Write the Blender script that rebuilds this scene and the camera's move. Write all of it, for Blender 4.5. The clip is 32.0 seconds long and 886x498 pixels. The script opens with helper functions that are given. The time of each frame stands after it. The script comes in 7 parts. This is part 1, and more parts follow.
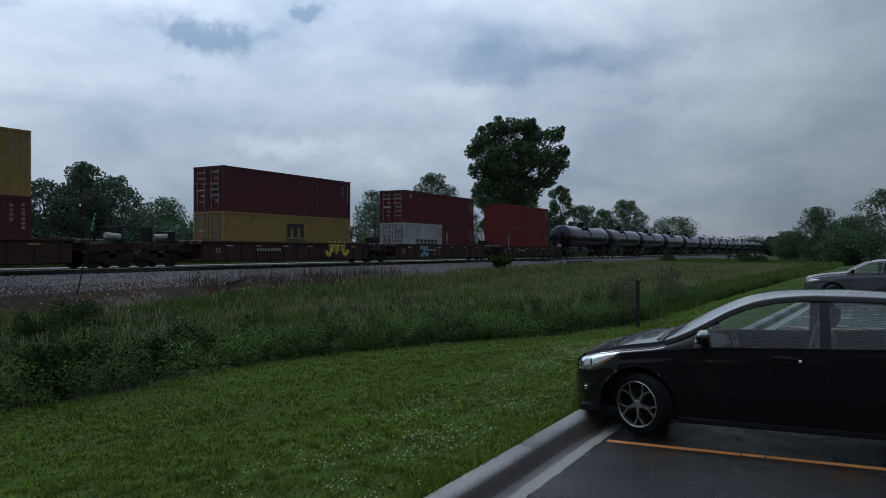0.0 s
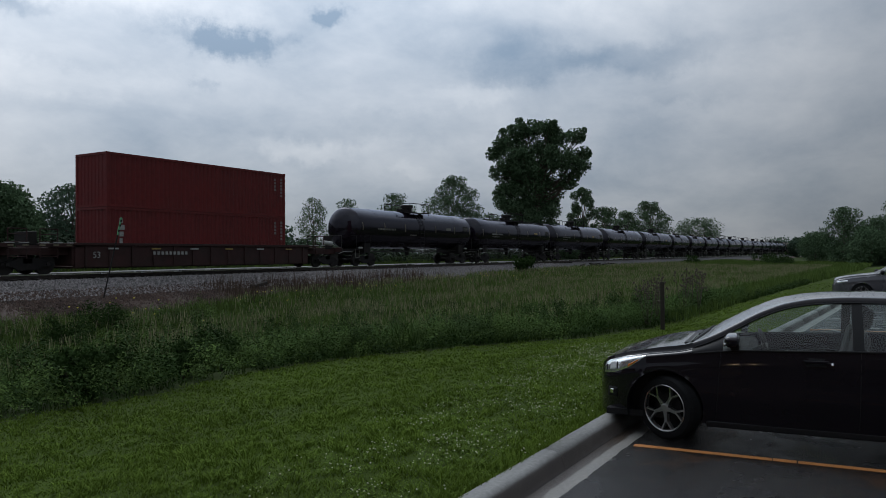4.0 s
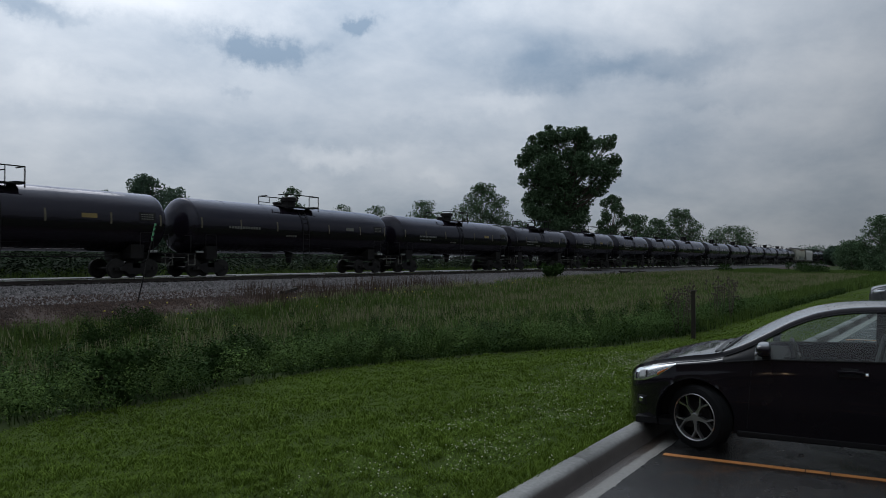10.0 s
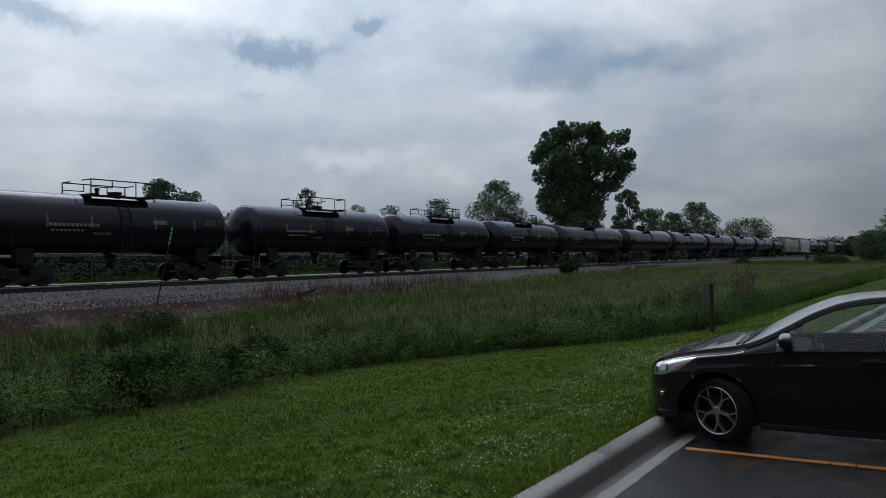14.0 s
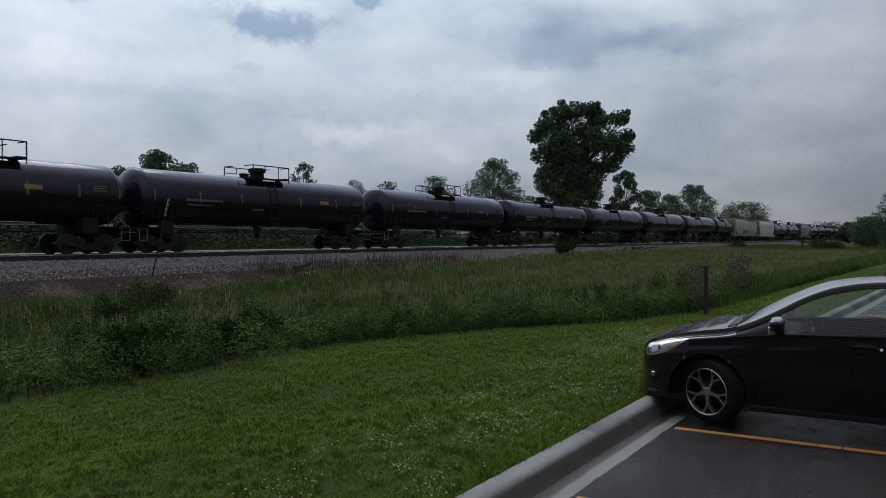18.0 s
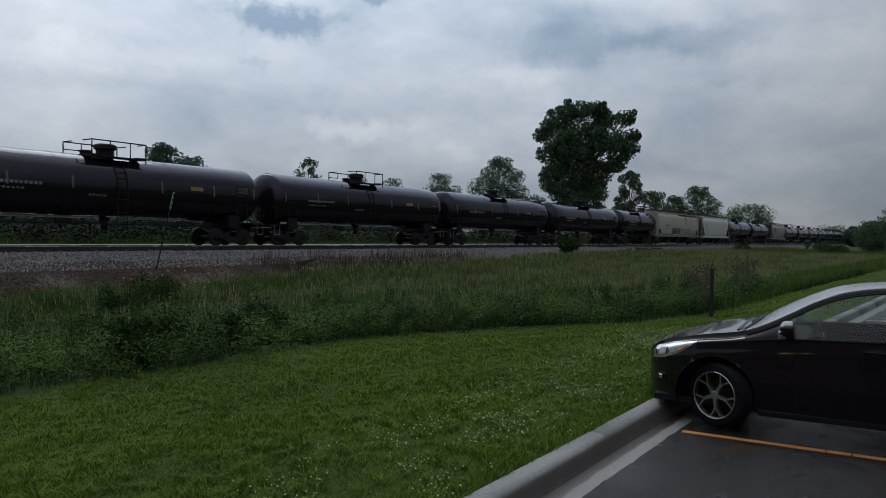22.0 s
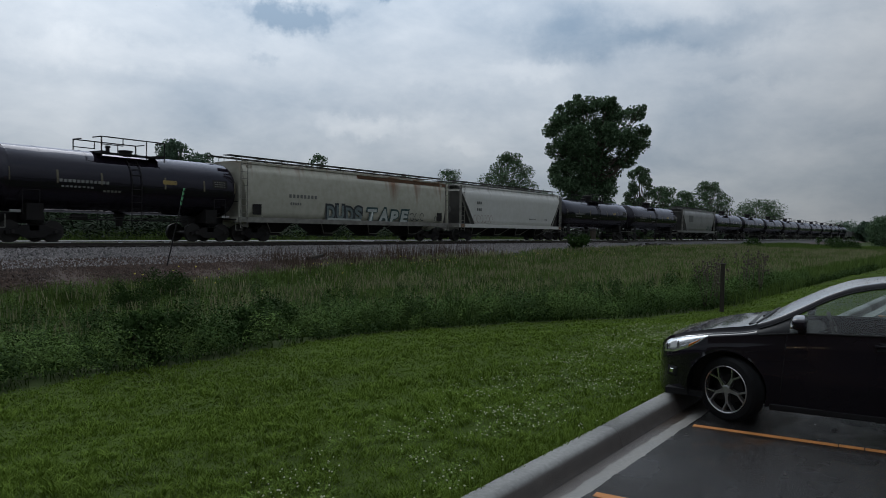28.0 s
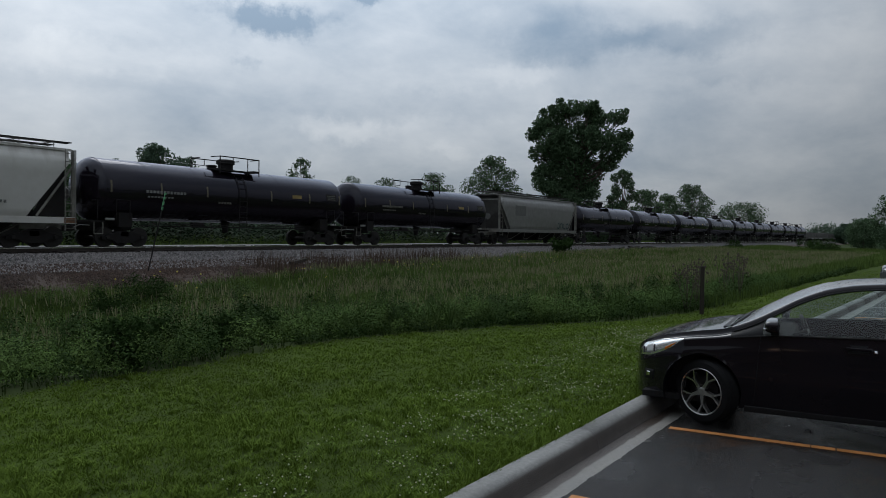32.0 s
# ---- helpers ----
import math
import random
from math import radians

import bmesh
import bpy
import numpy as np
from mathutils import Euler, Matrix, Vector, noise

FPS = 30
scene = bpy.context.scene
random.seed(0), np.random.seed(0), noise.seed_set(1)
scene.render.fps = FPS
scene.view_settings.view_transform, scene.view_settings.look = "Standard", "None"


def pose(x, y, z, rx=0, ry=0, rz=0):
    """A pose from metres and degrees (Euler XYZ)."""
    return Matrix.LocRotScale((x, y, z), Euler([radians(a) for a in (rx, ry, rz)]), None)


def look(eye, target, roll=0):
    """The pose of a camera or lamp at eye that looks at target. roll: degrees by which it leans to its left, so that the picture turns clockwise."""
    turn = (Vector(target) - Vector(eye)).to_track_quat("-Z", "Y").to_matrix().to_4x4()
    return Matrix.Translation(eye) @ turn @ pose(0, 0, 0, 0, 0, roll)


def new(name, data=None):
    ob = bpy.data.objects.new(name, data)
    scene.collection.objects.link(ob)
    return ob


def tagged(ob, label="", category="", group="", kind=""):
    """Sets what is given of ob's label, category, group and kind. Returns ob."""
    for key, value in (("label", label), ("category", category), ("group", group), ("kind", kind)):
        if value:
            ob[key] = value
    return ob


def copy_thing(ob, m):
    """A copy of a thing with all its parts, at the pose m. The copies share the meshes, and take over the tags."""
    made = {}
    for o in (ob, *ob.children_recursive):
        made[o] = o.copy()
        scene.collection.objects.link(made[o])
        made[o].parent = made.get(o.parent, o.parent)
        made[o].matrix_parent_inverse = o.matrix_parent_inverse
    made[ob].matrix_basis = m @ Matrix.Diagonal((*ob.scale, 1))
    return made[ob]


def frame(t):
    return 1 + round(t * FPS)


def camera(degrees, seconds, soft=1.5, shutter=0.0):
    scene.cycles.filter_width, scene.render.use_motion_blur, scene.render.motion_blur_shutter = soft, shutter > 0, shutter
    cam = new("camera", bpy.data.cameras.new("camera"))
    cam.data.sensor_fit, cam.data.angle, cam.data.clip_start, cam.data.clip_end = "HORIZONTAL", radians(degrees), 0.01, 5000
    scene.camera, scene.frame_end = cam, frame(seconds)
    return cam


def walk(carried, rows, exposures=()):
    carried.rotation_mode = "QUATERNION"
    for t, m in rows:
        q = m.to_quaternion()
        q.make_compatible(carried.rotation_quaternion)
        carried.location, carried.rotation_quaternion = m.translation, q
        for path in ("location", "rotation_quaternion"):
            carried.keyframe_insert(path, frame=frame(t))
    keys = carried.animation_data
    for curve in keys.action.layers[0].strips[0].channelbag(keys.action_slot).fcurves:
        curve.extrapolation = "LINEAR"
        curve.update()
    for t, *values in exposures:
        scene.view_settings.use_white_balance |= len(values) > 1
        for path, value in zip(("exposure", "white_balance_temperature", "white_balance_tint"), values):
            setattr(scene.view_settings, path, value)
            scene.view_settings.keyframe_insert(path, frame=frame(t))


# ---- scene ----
cam = camera(61.8, 32.0, soft=0.5, shutter=0.12)
PATH = [
    (0, 0.000, -0.000, 1.880, 90.180, 0.000, -60.750),
    (0.5, 0.011, 0.015, 1.885, 90.285, -0.071, -60.307),
    (1, -0.012, 0.033, 1.882, 90.272, -0.633, -58.608),
    (1.5, -0.017, 0.035, 1.878, 90.154, -0.704, -58.348),
    (2, 0.004, 0.032, 1.884, 90.122, -0.700, -58.353),
    (2.5, 0.009, 0.033, 1.883, 90.189, -0.335, -58.718),
    (3, 0.007, 0.040, 1.879, 90.141, 0.021, -58.876),
    (3.5, 0.019, 0.044, 1.883, 90.276, 0.284, -59.102),
    (5.5, -0.008, 0.019, 1.875, 90.837, -0.273, -58.798),
    (6, -0.008, 0.028, 1.877, 90.978, -0.648, -58.544),
    (6.5, -0.016, 0.045, 1.871, 91.024, -1.254, -58.292),
    (7, -0.013, 0.056, 1.867, 90.981, -1.679, -58.079),
    (7.5, -0.021, 0.047, 1.869, 90.931, -1.872, -57.915),
    (8, -0.018, 0.046, 1.863, 90.804, -1.999, -57.668),
    (8.5, -0.020, 0.036, 1.869, 90.777, -1.985, -57.512),
    (9, -0.028, 0.026, 1.879, 90.771, -1.764, -57.283),
    (9.5, -0.021, 0.023, 1.880, 90.819, -1.002, -57.090),
    (10, -0.023, 0.017, 1.878, 90.928, -0.024, -56.883),
    (10.5, -0.023, 0.023, 1.879, 91.091, 0.294, -56.694),
    (11, -0.012, 0.016, 1.876, 91.112, 0.350, -56.634),
    (11.5, -0.021, 0.013, 1.879, 91.216, 0.502, -56.476),
    (12, -0.021, 0.027, 1.879, 91.187, 0.713, -56.294),
    (12.5, -0.031, 0.031, 1.878, 91.205, 0.890, -56.121),
    (13, -0.035, 0.038, 1.879, 91.193, 0.923, -55.908),
    (13.5, -0.030, 0.028, 1.874, 91.131, 1.020, -55.719),
    (14, -0.021, 0.034, 1.867, 90.825, 1.112, -55.702),
    (14.5, -0.013, 0.035, 1.865, 90.504, 1.072, -55.731),
    (16.5, -0.023, 0.003, 1.862, 89.621, 0.398, -55.981),
    (17, -0.032, 0.000, 1.867, 89.426, 0.239, -56.020),
    (17.5, -0.036, -0.002, 1.864, 89.225, 0.057, -56.012),
    (18, -0.027, 0.023, 1.861, 89.067, -0.110, -55.972),
    (18.5, -0.023, 0.054, 1.856, 88.933, -0.137, -56.064),
    (19, -0.026, 0.076, 1.851, 88.757, -0.148, -56.084),
    (19.5, -0.013, 0.097, 1.850, 88.620, -0.181, -56.126),
    (20, -0.006, 0.099, 1.854, 88.602, -0.229, -56.180),
    (20.5, -0.008, 0.088, 1.860, 88.561, -0.435, -56.140),
    (21, -0.014, 0.093, 1.857, 88.479, -0.679, -56.086),
    (21.5, 0.004, 0.105, 1.861, 88.643, -1.007, -56.003),
    (22, -0.009, 0.092, 1.865, 88.866, -1.045, -55.695),
    (22.5, -0.016, 0.068, 1.871, 89.213, -0.823, -55.201),
    (23, -0.034, 0.031, 1.869, 89.653, -0.358, -54.733),
    (23.5, -0.033, 0.025, 1.869, 89.846, 0.235, -54.572),
    (24, -0.035, 0.028, 1.870, 89.868, 0.573, -54.510),
    (24.5, -0.026, 0.030, 1.868, 89.840, 0.700, -54.551),
    (25, -0.018, 0.035, 1.860, 89.749, 0.712, -54.640),
    (25.5, -0.026, 0.051, 1.861, 89.638, 0.516, -54.702),
    (27.5, -0.037, 0.105, 1.851, 88.715, -0.740, -54.866),
    (28, -0.028, 0.099, 1.848, 88.547, -0.960, -55.000),
    (28.5, -0.028, 0.087, 1.848, 88.419, -1.213, -55.081),
    (29, -0.029, 0.090, 1.844, 88.248, -1.387, -55.251),
    (29.5, -0.031, 0.090, 1.851, 88.133, -1.546, -55.359),
    (30, -0.035, 0.077, 1.847, 88.021, -1.662, -55.491),
    (30.5, -0.013, 0.064, 1.853, 88.039, -1.625, -55.636),
    (31, -0.003, 0.047, 1.866, 88.139, -1.468, -55.843),
    (31.5, -0.015, 0.043, 1.869, 88.443, -1.116, -55.971),
    (32, -0.025, 0.025, 1.865, 88.837, -0.759, -56.201),
]
walk(cam, [(t, pose(x, y, z, rx, ry, rz)) for t, x, y, z, rx, ry, rz in PATH],
     exposures=((0, -0.05, 5900, 8), (1.5, -0.02, 6000, 8), (3, -0.04, 6400, 10), (6.5, -0.13, 6400, 10), (12, -0.13, 6400, 10), (14.5, -0.07, 6400, 10), (17.5, 0.0, 6400, 10),
                (20.5, 0.03, 6400, 10), (22, -0.06, 6400, 10), (24.5, -0.13, 6420, 10), (28, 0.02, 6450, 9), (30, 0.05, 6480, 9), (32, -0.05, 6500, 9)))

# ---------------------------------------------------------------- sky and light
world = bpy.data.worlds.new("overcast_sky")
scene.world = world
world.use_nodes = True
wn, wl = world.node_tree.nodes, world.node_tree.links
wn.clear()


def wnode(kind, **values):
    n = wn.new(kind)
    for k, v in values.items():
        n.inputs[k].default_value = v
    return n


SUN_EL, SUN_ROT = radians(52), radians(40)


def wmath(op, a, b=None, c=None):
    n = wn.new("ShaderNodeMath")
    n.operation = op
    for k, v in enumerate((a, b, c)):
        if v is None:
            continue
        if isinstance(v, (int, float)):
            n.inputs[k].default_value = v
        else:
            wl.new(v, n.inputs[k])
    return n.outputs[0]


sky = wn.new("ShaderNodeTexSky")
sky.sky_type, sky.sun_disc, sky.sun_elevation, sky.sun_rotation = "NISHITA", False, SUN_EL, SUN_ROT
coord = wn.new("ShaderNodeTexCoord")
sep = wn.new("ShaderNodeSeparateXYZ")
wl.new(coord.outputs["Generated"], sep.inputs[0])
lifted = wmath("MAXIMUM", wmath("ADD", sep.outputs["Z"], 0.42), 0.1)
flat = wn.new("ShaderNodeCombineXYZ")
for axis in "XY":
    wl.new(wmath("DIVIDE", sep.outputs[axis], lifted), flat.inputs[axis])
wl.new(wmath("MULTIPLY", sep.outputs["Z"], 1.6), flat.inputs["Z"])
big = wnode("ShaderNodeTexNoise", Scale=1.5, Detail=6.0, Roughness=0.5, Distortion=0.25)
small = wnode("ShaderNodeTexNoise", Scale=4.6, Detail=9.0, Roughness=0.6, Distortion=0.2)
for n in (big, small):
    wl.new(flat.outputs[0], n.inputs["Vector"])
soft_cloud = wmath("ADD", wmath("MULTIPLY", big.outputs["Fac"], 0.66), wmath("MULTIPLY", small.outputs["Fac"], 0.34))
# azimuth and elevation, ruffled, for the single clouds that stand out
ruffle = wnode("ShaderNodeTexNoise", Scale=12.0, Detail=9.0, Roughness=0.66)
wl.new(coord.outputs["Generated"], ruffle.inputs["Vector"])
rsep = wn.new("ShaderNodeSeparateColor")
wl.new(ruffle.outputs["Color"], rsep.inputs[0])
azi = wmath("ADD", wmath("MULTIPLY", wmath("ARCTAN2", sep.outputs["Y"], sep.outputs["X"]), 57.2958), wmath("MULTIPLY", wmath("SUBTRACT", rsep.outputs["Red"], 0.5), 9.0))
ele = wmath("ADD", wmath("MULTIPLY", wmath("ARCSINE", sep.outputs["Z"]), 57.2958), wmath("MULTIPLY", wmath("SUBTRACT", rsep.outputs["Green"], 0.5), 5.0))
CLOUDS = ((47.2, 15.7, 4.2, 1.0, -0.24), (39.6, 17.6, 1.7, 0.8, -0.22), (63.5, 16.6, 5.0, 0.8, -0.17), (49.0, 12.6, 1.2, 0.6, -0.08), (53.0, 19.0, 9.0, 2.2, 0.16),
          (41.5, 8.0, 4.0, 0.9, 0.12), (16.0, 14.3, 5.5, 1.3, -0.12), (24.0, 14.5, 5.0, 1.8, -0.12), (33.5, 6.0, 2.0, 0.5, 0.05), (60.0, 12.0, 7.0, 1.2, 0.07), (34.0, 21.0, 5.0, 1.4, -0.10), (28.0, 12.0, 4.0, 0.9, 0.08), (34.0, 9.5, 6.0, 1.2, -0.07), (17.0, 13.5, 13.0, 4.5, -0.06), (26.0, 17.5, 6.0, 2.0, -0.07), (8.0, 17.0, 7.0, 3.0, -0.08), (13.0, 10.5, 5.0, 0.8, 0.06))
value = soft_cloud
for a, e, sa, se, gain_ in CLOUDS:
    q = wmath("ADD", wmath("POWER", wmath("ABSOLUTE", wmath("DIVIDE", wmath("SUBTRACT", azi, a), sa)), 2.0), wmath("POWER", wmath("ABSOLUTE", wmath("DIVIDE", wmath("SUBTRACT", ele, e), se)), 2.0))
    value = wmath("MULTIPLY_ADD", wmath("POWER", 2.718, wmath("MULTIPLY", wmath("POWER", q, 1.7), -1.0)), gain_, value)
ramp = wn.new("ShaderNodeValToRGB")
ramp.color_ramp.elements[0].position, ramp.color_ramp.elements[0].color = 0.28, (0.213, 0.283, 0.372, 1)
ramp.color_ramp.elements[1].position, ramp.color_ramp.elements[1].color = 0.68, (0.62, 0.655, 0.70, 1)
wl.new(value, ramp.inputs[0])
# thinner, brighter cloud towards one side of the sky, heavier towards the other
bright = wn.new("ShaderNodeVectorMath")
bright.operation = "DOT_PRODUCT"
bright.inputs[1].default_value = (0.42, 0.68, 0.60)
wl.new(coord.outputs["Generated"], bright.inputs[0])
glow = wn.new("ShaderNodeMapRange")
glow.interpolation_type = "SMOOTHSTEP"
glow.inputs["From Min"].default_value, glow.inputs["From Max"].default_value = 0.35, 1.0
glow.inputs["To Min"].default_value, glow.inputs["To Max"].default_value = 0.42, 1.42
wl.new(bright.outputs["Value"], glow.inputs["Value"])
scale = wn.new("ShaderNodeVectorMath")
scale.operation = "SCALE"
wl.new(ramp.outputs["Color"], scale.inputs[0])
# an overcast sky is about three times as bright overhead as at the horizon
behind = wn.new("ShaderNodeVectorMath")
behind.operation = "DOT_PRODUCT"
behind.inputs[1].default_value = (-0.83, -0.25, 0.5)
wl.new(coord.outputs["Generated"], behind.inputs[0])
lobe = wmath("MULTIPLY", wmath("MAXIMUM", behind.outputs["Value"], 0.0), 0.14)
low_right = wmath("MULTIPLY", wmath("MINIMUM", wmath("MAXIMUM", wmath("MULTIPLY_ADD", sep.outputs["X"], 5.0, -3.9), 0.0), 1.0), wmath("MULTIPLY", wmath("MAXIMUM", wmath("SUBTRACT", 0.42, sep.outputs["Z"]), 0.0), 0.42))
wl.new(wmath("ADD", low_right, wmath("MULTIPLY", wmath("ADD", glow.outputs[0], lobe), wmath("MULTIPLY_ADD", wmath("MINIMUM", wmath("MAXIMUM", sep.outputs["Z"], 0.0), 0.75), 2.15, 0.55))), scale.inputs["Scale"])
cloud = wnode("ShaderNodeBackground", Strength=1.0)
wl.new(scale.outputs[0], cloud.inputs["Color"])
clear = wnode("ShaderNodeBackground", Strength=0.06)
wl.new(sky.outputs["Color"], clear.inputs["Color"])
cover = wn.new("ShaderNodeMixShader")
cover.inputs["Fac"].default_value = 0.93
wl.new(clear.outputs[0], cover.inputs[1])
wl.new(cloud.outputs[0], cover.inputs[2])
wout = wn.new("ShaderNodeOutputWorld")
wl.new(cover.outputs[0], wout.inputs["Surface"])

sun = new("sun", bpy.data.lights.new("sun", "SUN"))
sun.data.energy, sun.data.angle, sun.data.color = 0.5, radians(30), (1.0, 0.97, 0.92)
sun.matrix_world = look((40, 66, 95), (0, 0, 0))

# ---------------------------------------------------------------- materials


def material(name, base, rough=0.7, metal=0.0, vary=0.25, grain=8.0, stain=0.6, stain_color=None, bump=0.2, bump_scale=None,
             spec=0.5, per_object=0.0, per_island=0.0, coat=0.0, wet=0.0):
    """A surface with two scales of tone (grain and stains), fine relief and optional variation from piece to piece."""
    m = bpy.data.materials.new(name)
    m.use_nodes = True
    n, l = m.node_tree.nodes, m.node_tree.links
    b = n["Principled BSDF"]
    b.inputs["Metallic"].default_value, b.inputs["Specular IOR Level"].default_value = metal, spec
    b.inputs["Coat Weight"].default_value, b.inputs["Coat Roughness"].default_value = coat, 0.06
    tc = n.new("ShaderNodeTexCoord")
    fine, broad = n.new("ShaderNodeTexNoise"), n.new("ShaderNodeTexNoise")
    fine.inputs["Scale"].default_value, fine.inputs["Detail"].default_value = grain, 6
    broad.inputs["Scale"].default_value, broad.inputs["Detail"].default_value = stain, 4
    for t in (fine, broad):
        l.new(tc.outputs["Object"], t.inputs["Vector"])
    add = n.new("ShaderNodeMath")
    add.operation = "ADD"
    l.new(fine.outputs["Fac"], add.inputs[0])
    l.new(broad.outputs["Fac"], add.inputs[1])
    last = add.outputs[0]
    for amount, node, out in ((per_object, "ShaderNodeObjectInfo", "Random"), (per_island, "ShaderNodeNewGeometry", "Random Per Island")):
        if amount:
            src = n.new(node)
            ma = n.new("ShaderNodeMath")
            ma.operation, ma.inputs[1].default_value = "MULTIPLY_ADD", amount
            l.new(src.outputs[out], ma.inputs[0])
            l.new(last, ma.inputs[2])
            last = ma.outputs[0]
    extra = per_object + per_island
    rng = n.new("ShaderNodeMapRange")
    rng.inputs["From Min"].default_value, rng.inputs["From Max"].default_value = 0.6, 1.4 + extra
    l.new(last, rng.inputs["Value"])
    mix = n.new("ShaderNodeMix")
    mix.data_type = "RGBA"
    dark = stain_color or tuple(c * (1 - vary) for c in base)
    light = tuple(min(1, c * (1 + vary)) for c in base)
    mix.inputs["A"].default_value, mix.inputs["B"].default_value = (*dark, 1), (*light, 1)
    l.new(rng.outputs[0], mix.inputs["Factor"])
    l.new(mix.outputs["Result"], b.inputs["Base Color"])
    rr = n.new("ShaderNodeMapRange")
    rr.inputs["To Min"].default_value, rr.inputs["To Max"].default_value = max(0.02, rough - 0.12 - wet), min(1, rough + 0.12)
    l.new(broad.outputs["Fac"], rr.inputs["Value"])
    rr.inputs["From Min"].default_value, rr.inputs["From Max"].default_value = 0.35, 0.65
    l.new(rr.outputs[0], b.inputs["Roughness"])
    if bump:
        bn = n.new("ShaderNodeTexNoise")
        bn.inputs["Scale"].default_value, bn.inputs["Detail"].default_value = bump_scale or grain * 3, 5
        l.new(tc.outputs["Object"], bn.inputs["Vector"])
        bu = n.new("ShaderNodeBump")
        bu.inputs["Strength"].default_value, bu.inputs["Distance"].default_value = bump, 0.02
        l.new(bn.outputs["Fac"], bu.inputs["Height"])
        l.new(bu.outputs[0], b.inputs["Normal"])
    return m


def glossy_paint(m, f0, grazing, rough, power=3.0, tint=(1, 1, 1)):
    """A thin gloss over a dull coat; dirt and dust keep it weak at grazing angles."""
    n, l = m.node_tree.nodes, m.node_tree.links
    b = n["Principled BSDF"]
    b.inputs["Specular IOR Level"].default_value = 0.0
    gl, mx, lw, p, r = n.new("ShaderNodeBsdfGlossy"), n.new("ShaderNodeMixShader"), n.new("ShaderNodeLayerWeight"), n.new("ShaderNodeMath"), n.new("ShaderNodeMath")
    gl.inputs["Roughness"].default_value = rough
    gl.inputs["Color"].default_value = (*tint, 1)
    lw.inputs["Blend"].default_value = 0.5
    p.operation, p.inputs[1].default_value = "POWER", power
    r.operation, r.inputs[1].default_value, r.inputs[2].default_value = "MULTIPLY_ADD", grazing - f0, f0
    l.new(lw.outputs["Facing"], p.inputs[0])
    l.new(p.outputs[0], r.inputs[0])
    l.new(r.outputs[0], mx.inputs["Fac"])
    l.new(b.outputs[0], mx.inputs[1])
    l.new(gl.outputs[0], mx.inputs[2])
    l.new(mx.outputs[0], n["Material Output"].inputs["Surface"])
    return m


def dented(m, scale_, strength):
    """Shallow dents and buckles in sheet metal, shown by the gloss."""
    n, l = m.node_tree.nodes, m.node_tree.links
    tc, mp, nz, bu = (n.new("ShaderNode" + k) for k in ("TexCoord", "Mapping", "TexNoise", "Bump"))
    mp.inputs["Scale"].default_value = (scale_, scale_ * 2.5, scale_ * 2.5)
    nz.inputs["Scale"].default_value, nz.inputs["Detail"].default_value = 2.0, 2
    bu.inputs["Strength"].default_value, bu.inputs["Distance"].default_value = strength, 1.0
    l.new(tc.outputs["Object"], mp.inputs[0])
    l.new(mp.outputs[0], nz.inputs["Vector"])
    l.new(nz.outputs["Fac"], bu.inputs["Height"])
    for k in n:
        if k.type in ("BSDF_GLOSSY", "BSDF_PRINCIPLED"):
            l.new(bu.outputs[0], k.inputs["Normal"])


def leaf_material(name, base, vary=0.45, island=0.9, thru=0.0, patch=0.35):
    m = material(name, base, rough=0.75, vary=vary, grain=3.0, stain=patch, bump=0, per_island=island, spec=0.02)
    if not thru:
        return m
    n, l = m.node_tree.nodes, m.node_tree.links
    b, tr, mx = n["Principled BSDF"], n.new("ShaderNodeBsdfTranslucent"), n.new("ShaderNodeMixShader")
    l.new(b.inputs["Base Color"].links[0].from_socket, tr.inputs["Color"])
    mx.inputs["Fac"].default_value = thru
    l.new(b.outputs[0], mx.inputs[1])
    l.new(tr.outputs[0], mx.inputs[2])
    l.new(mx.outputs[0], n["Material Output"].inputs["Surface"])
    return m


ASPHALT = material("wet_asphalt", (0.0085, 0.0075, 0.0078), rough=0.2, spec=0.34, vary=0.85, grain=60, stain=1.5, bump=0.7, bump_scale=85, wet=0.16)


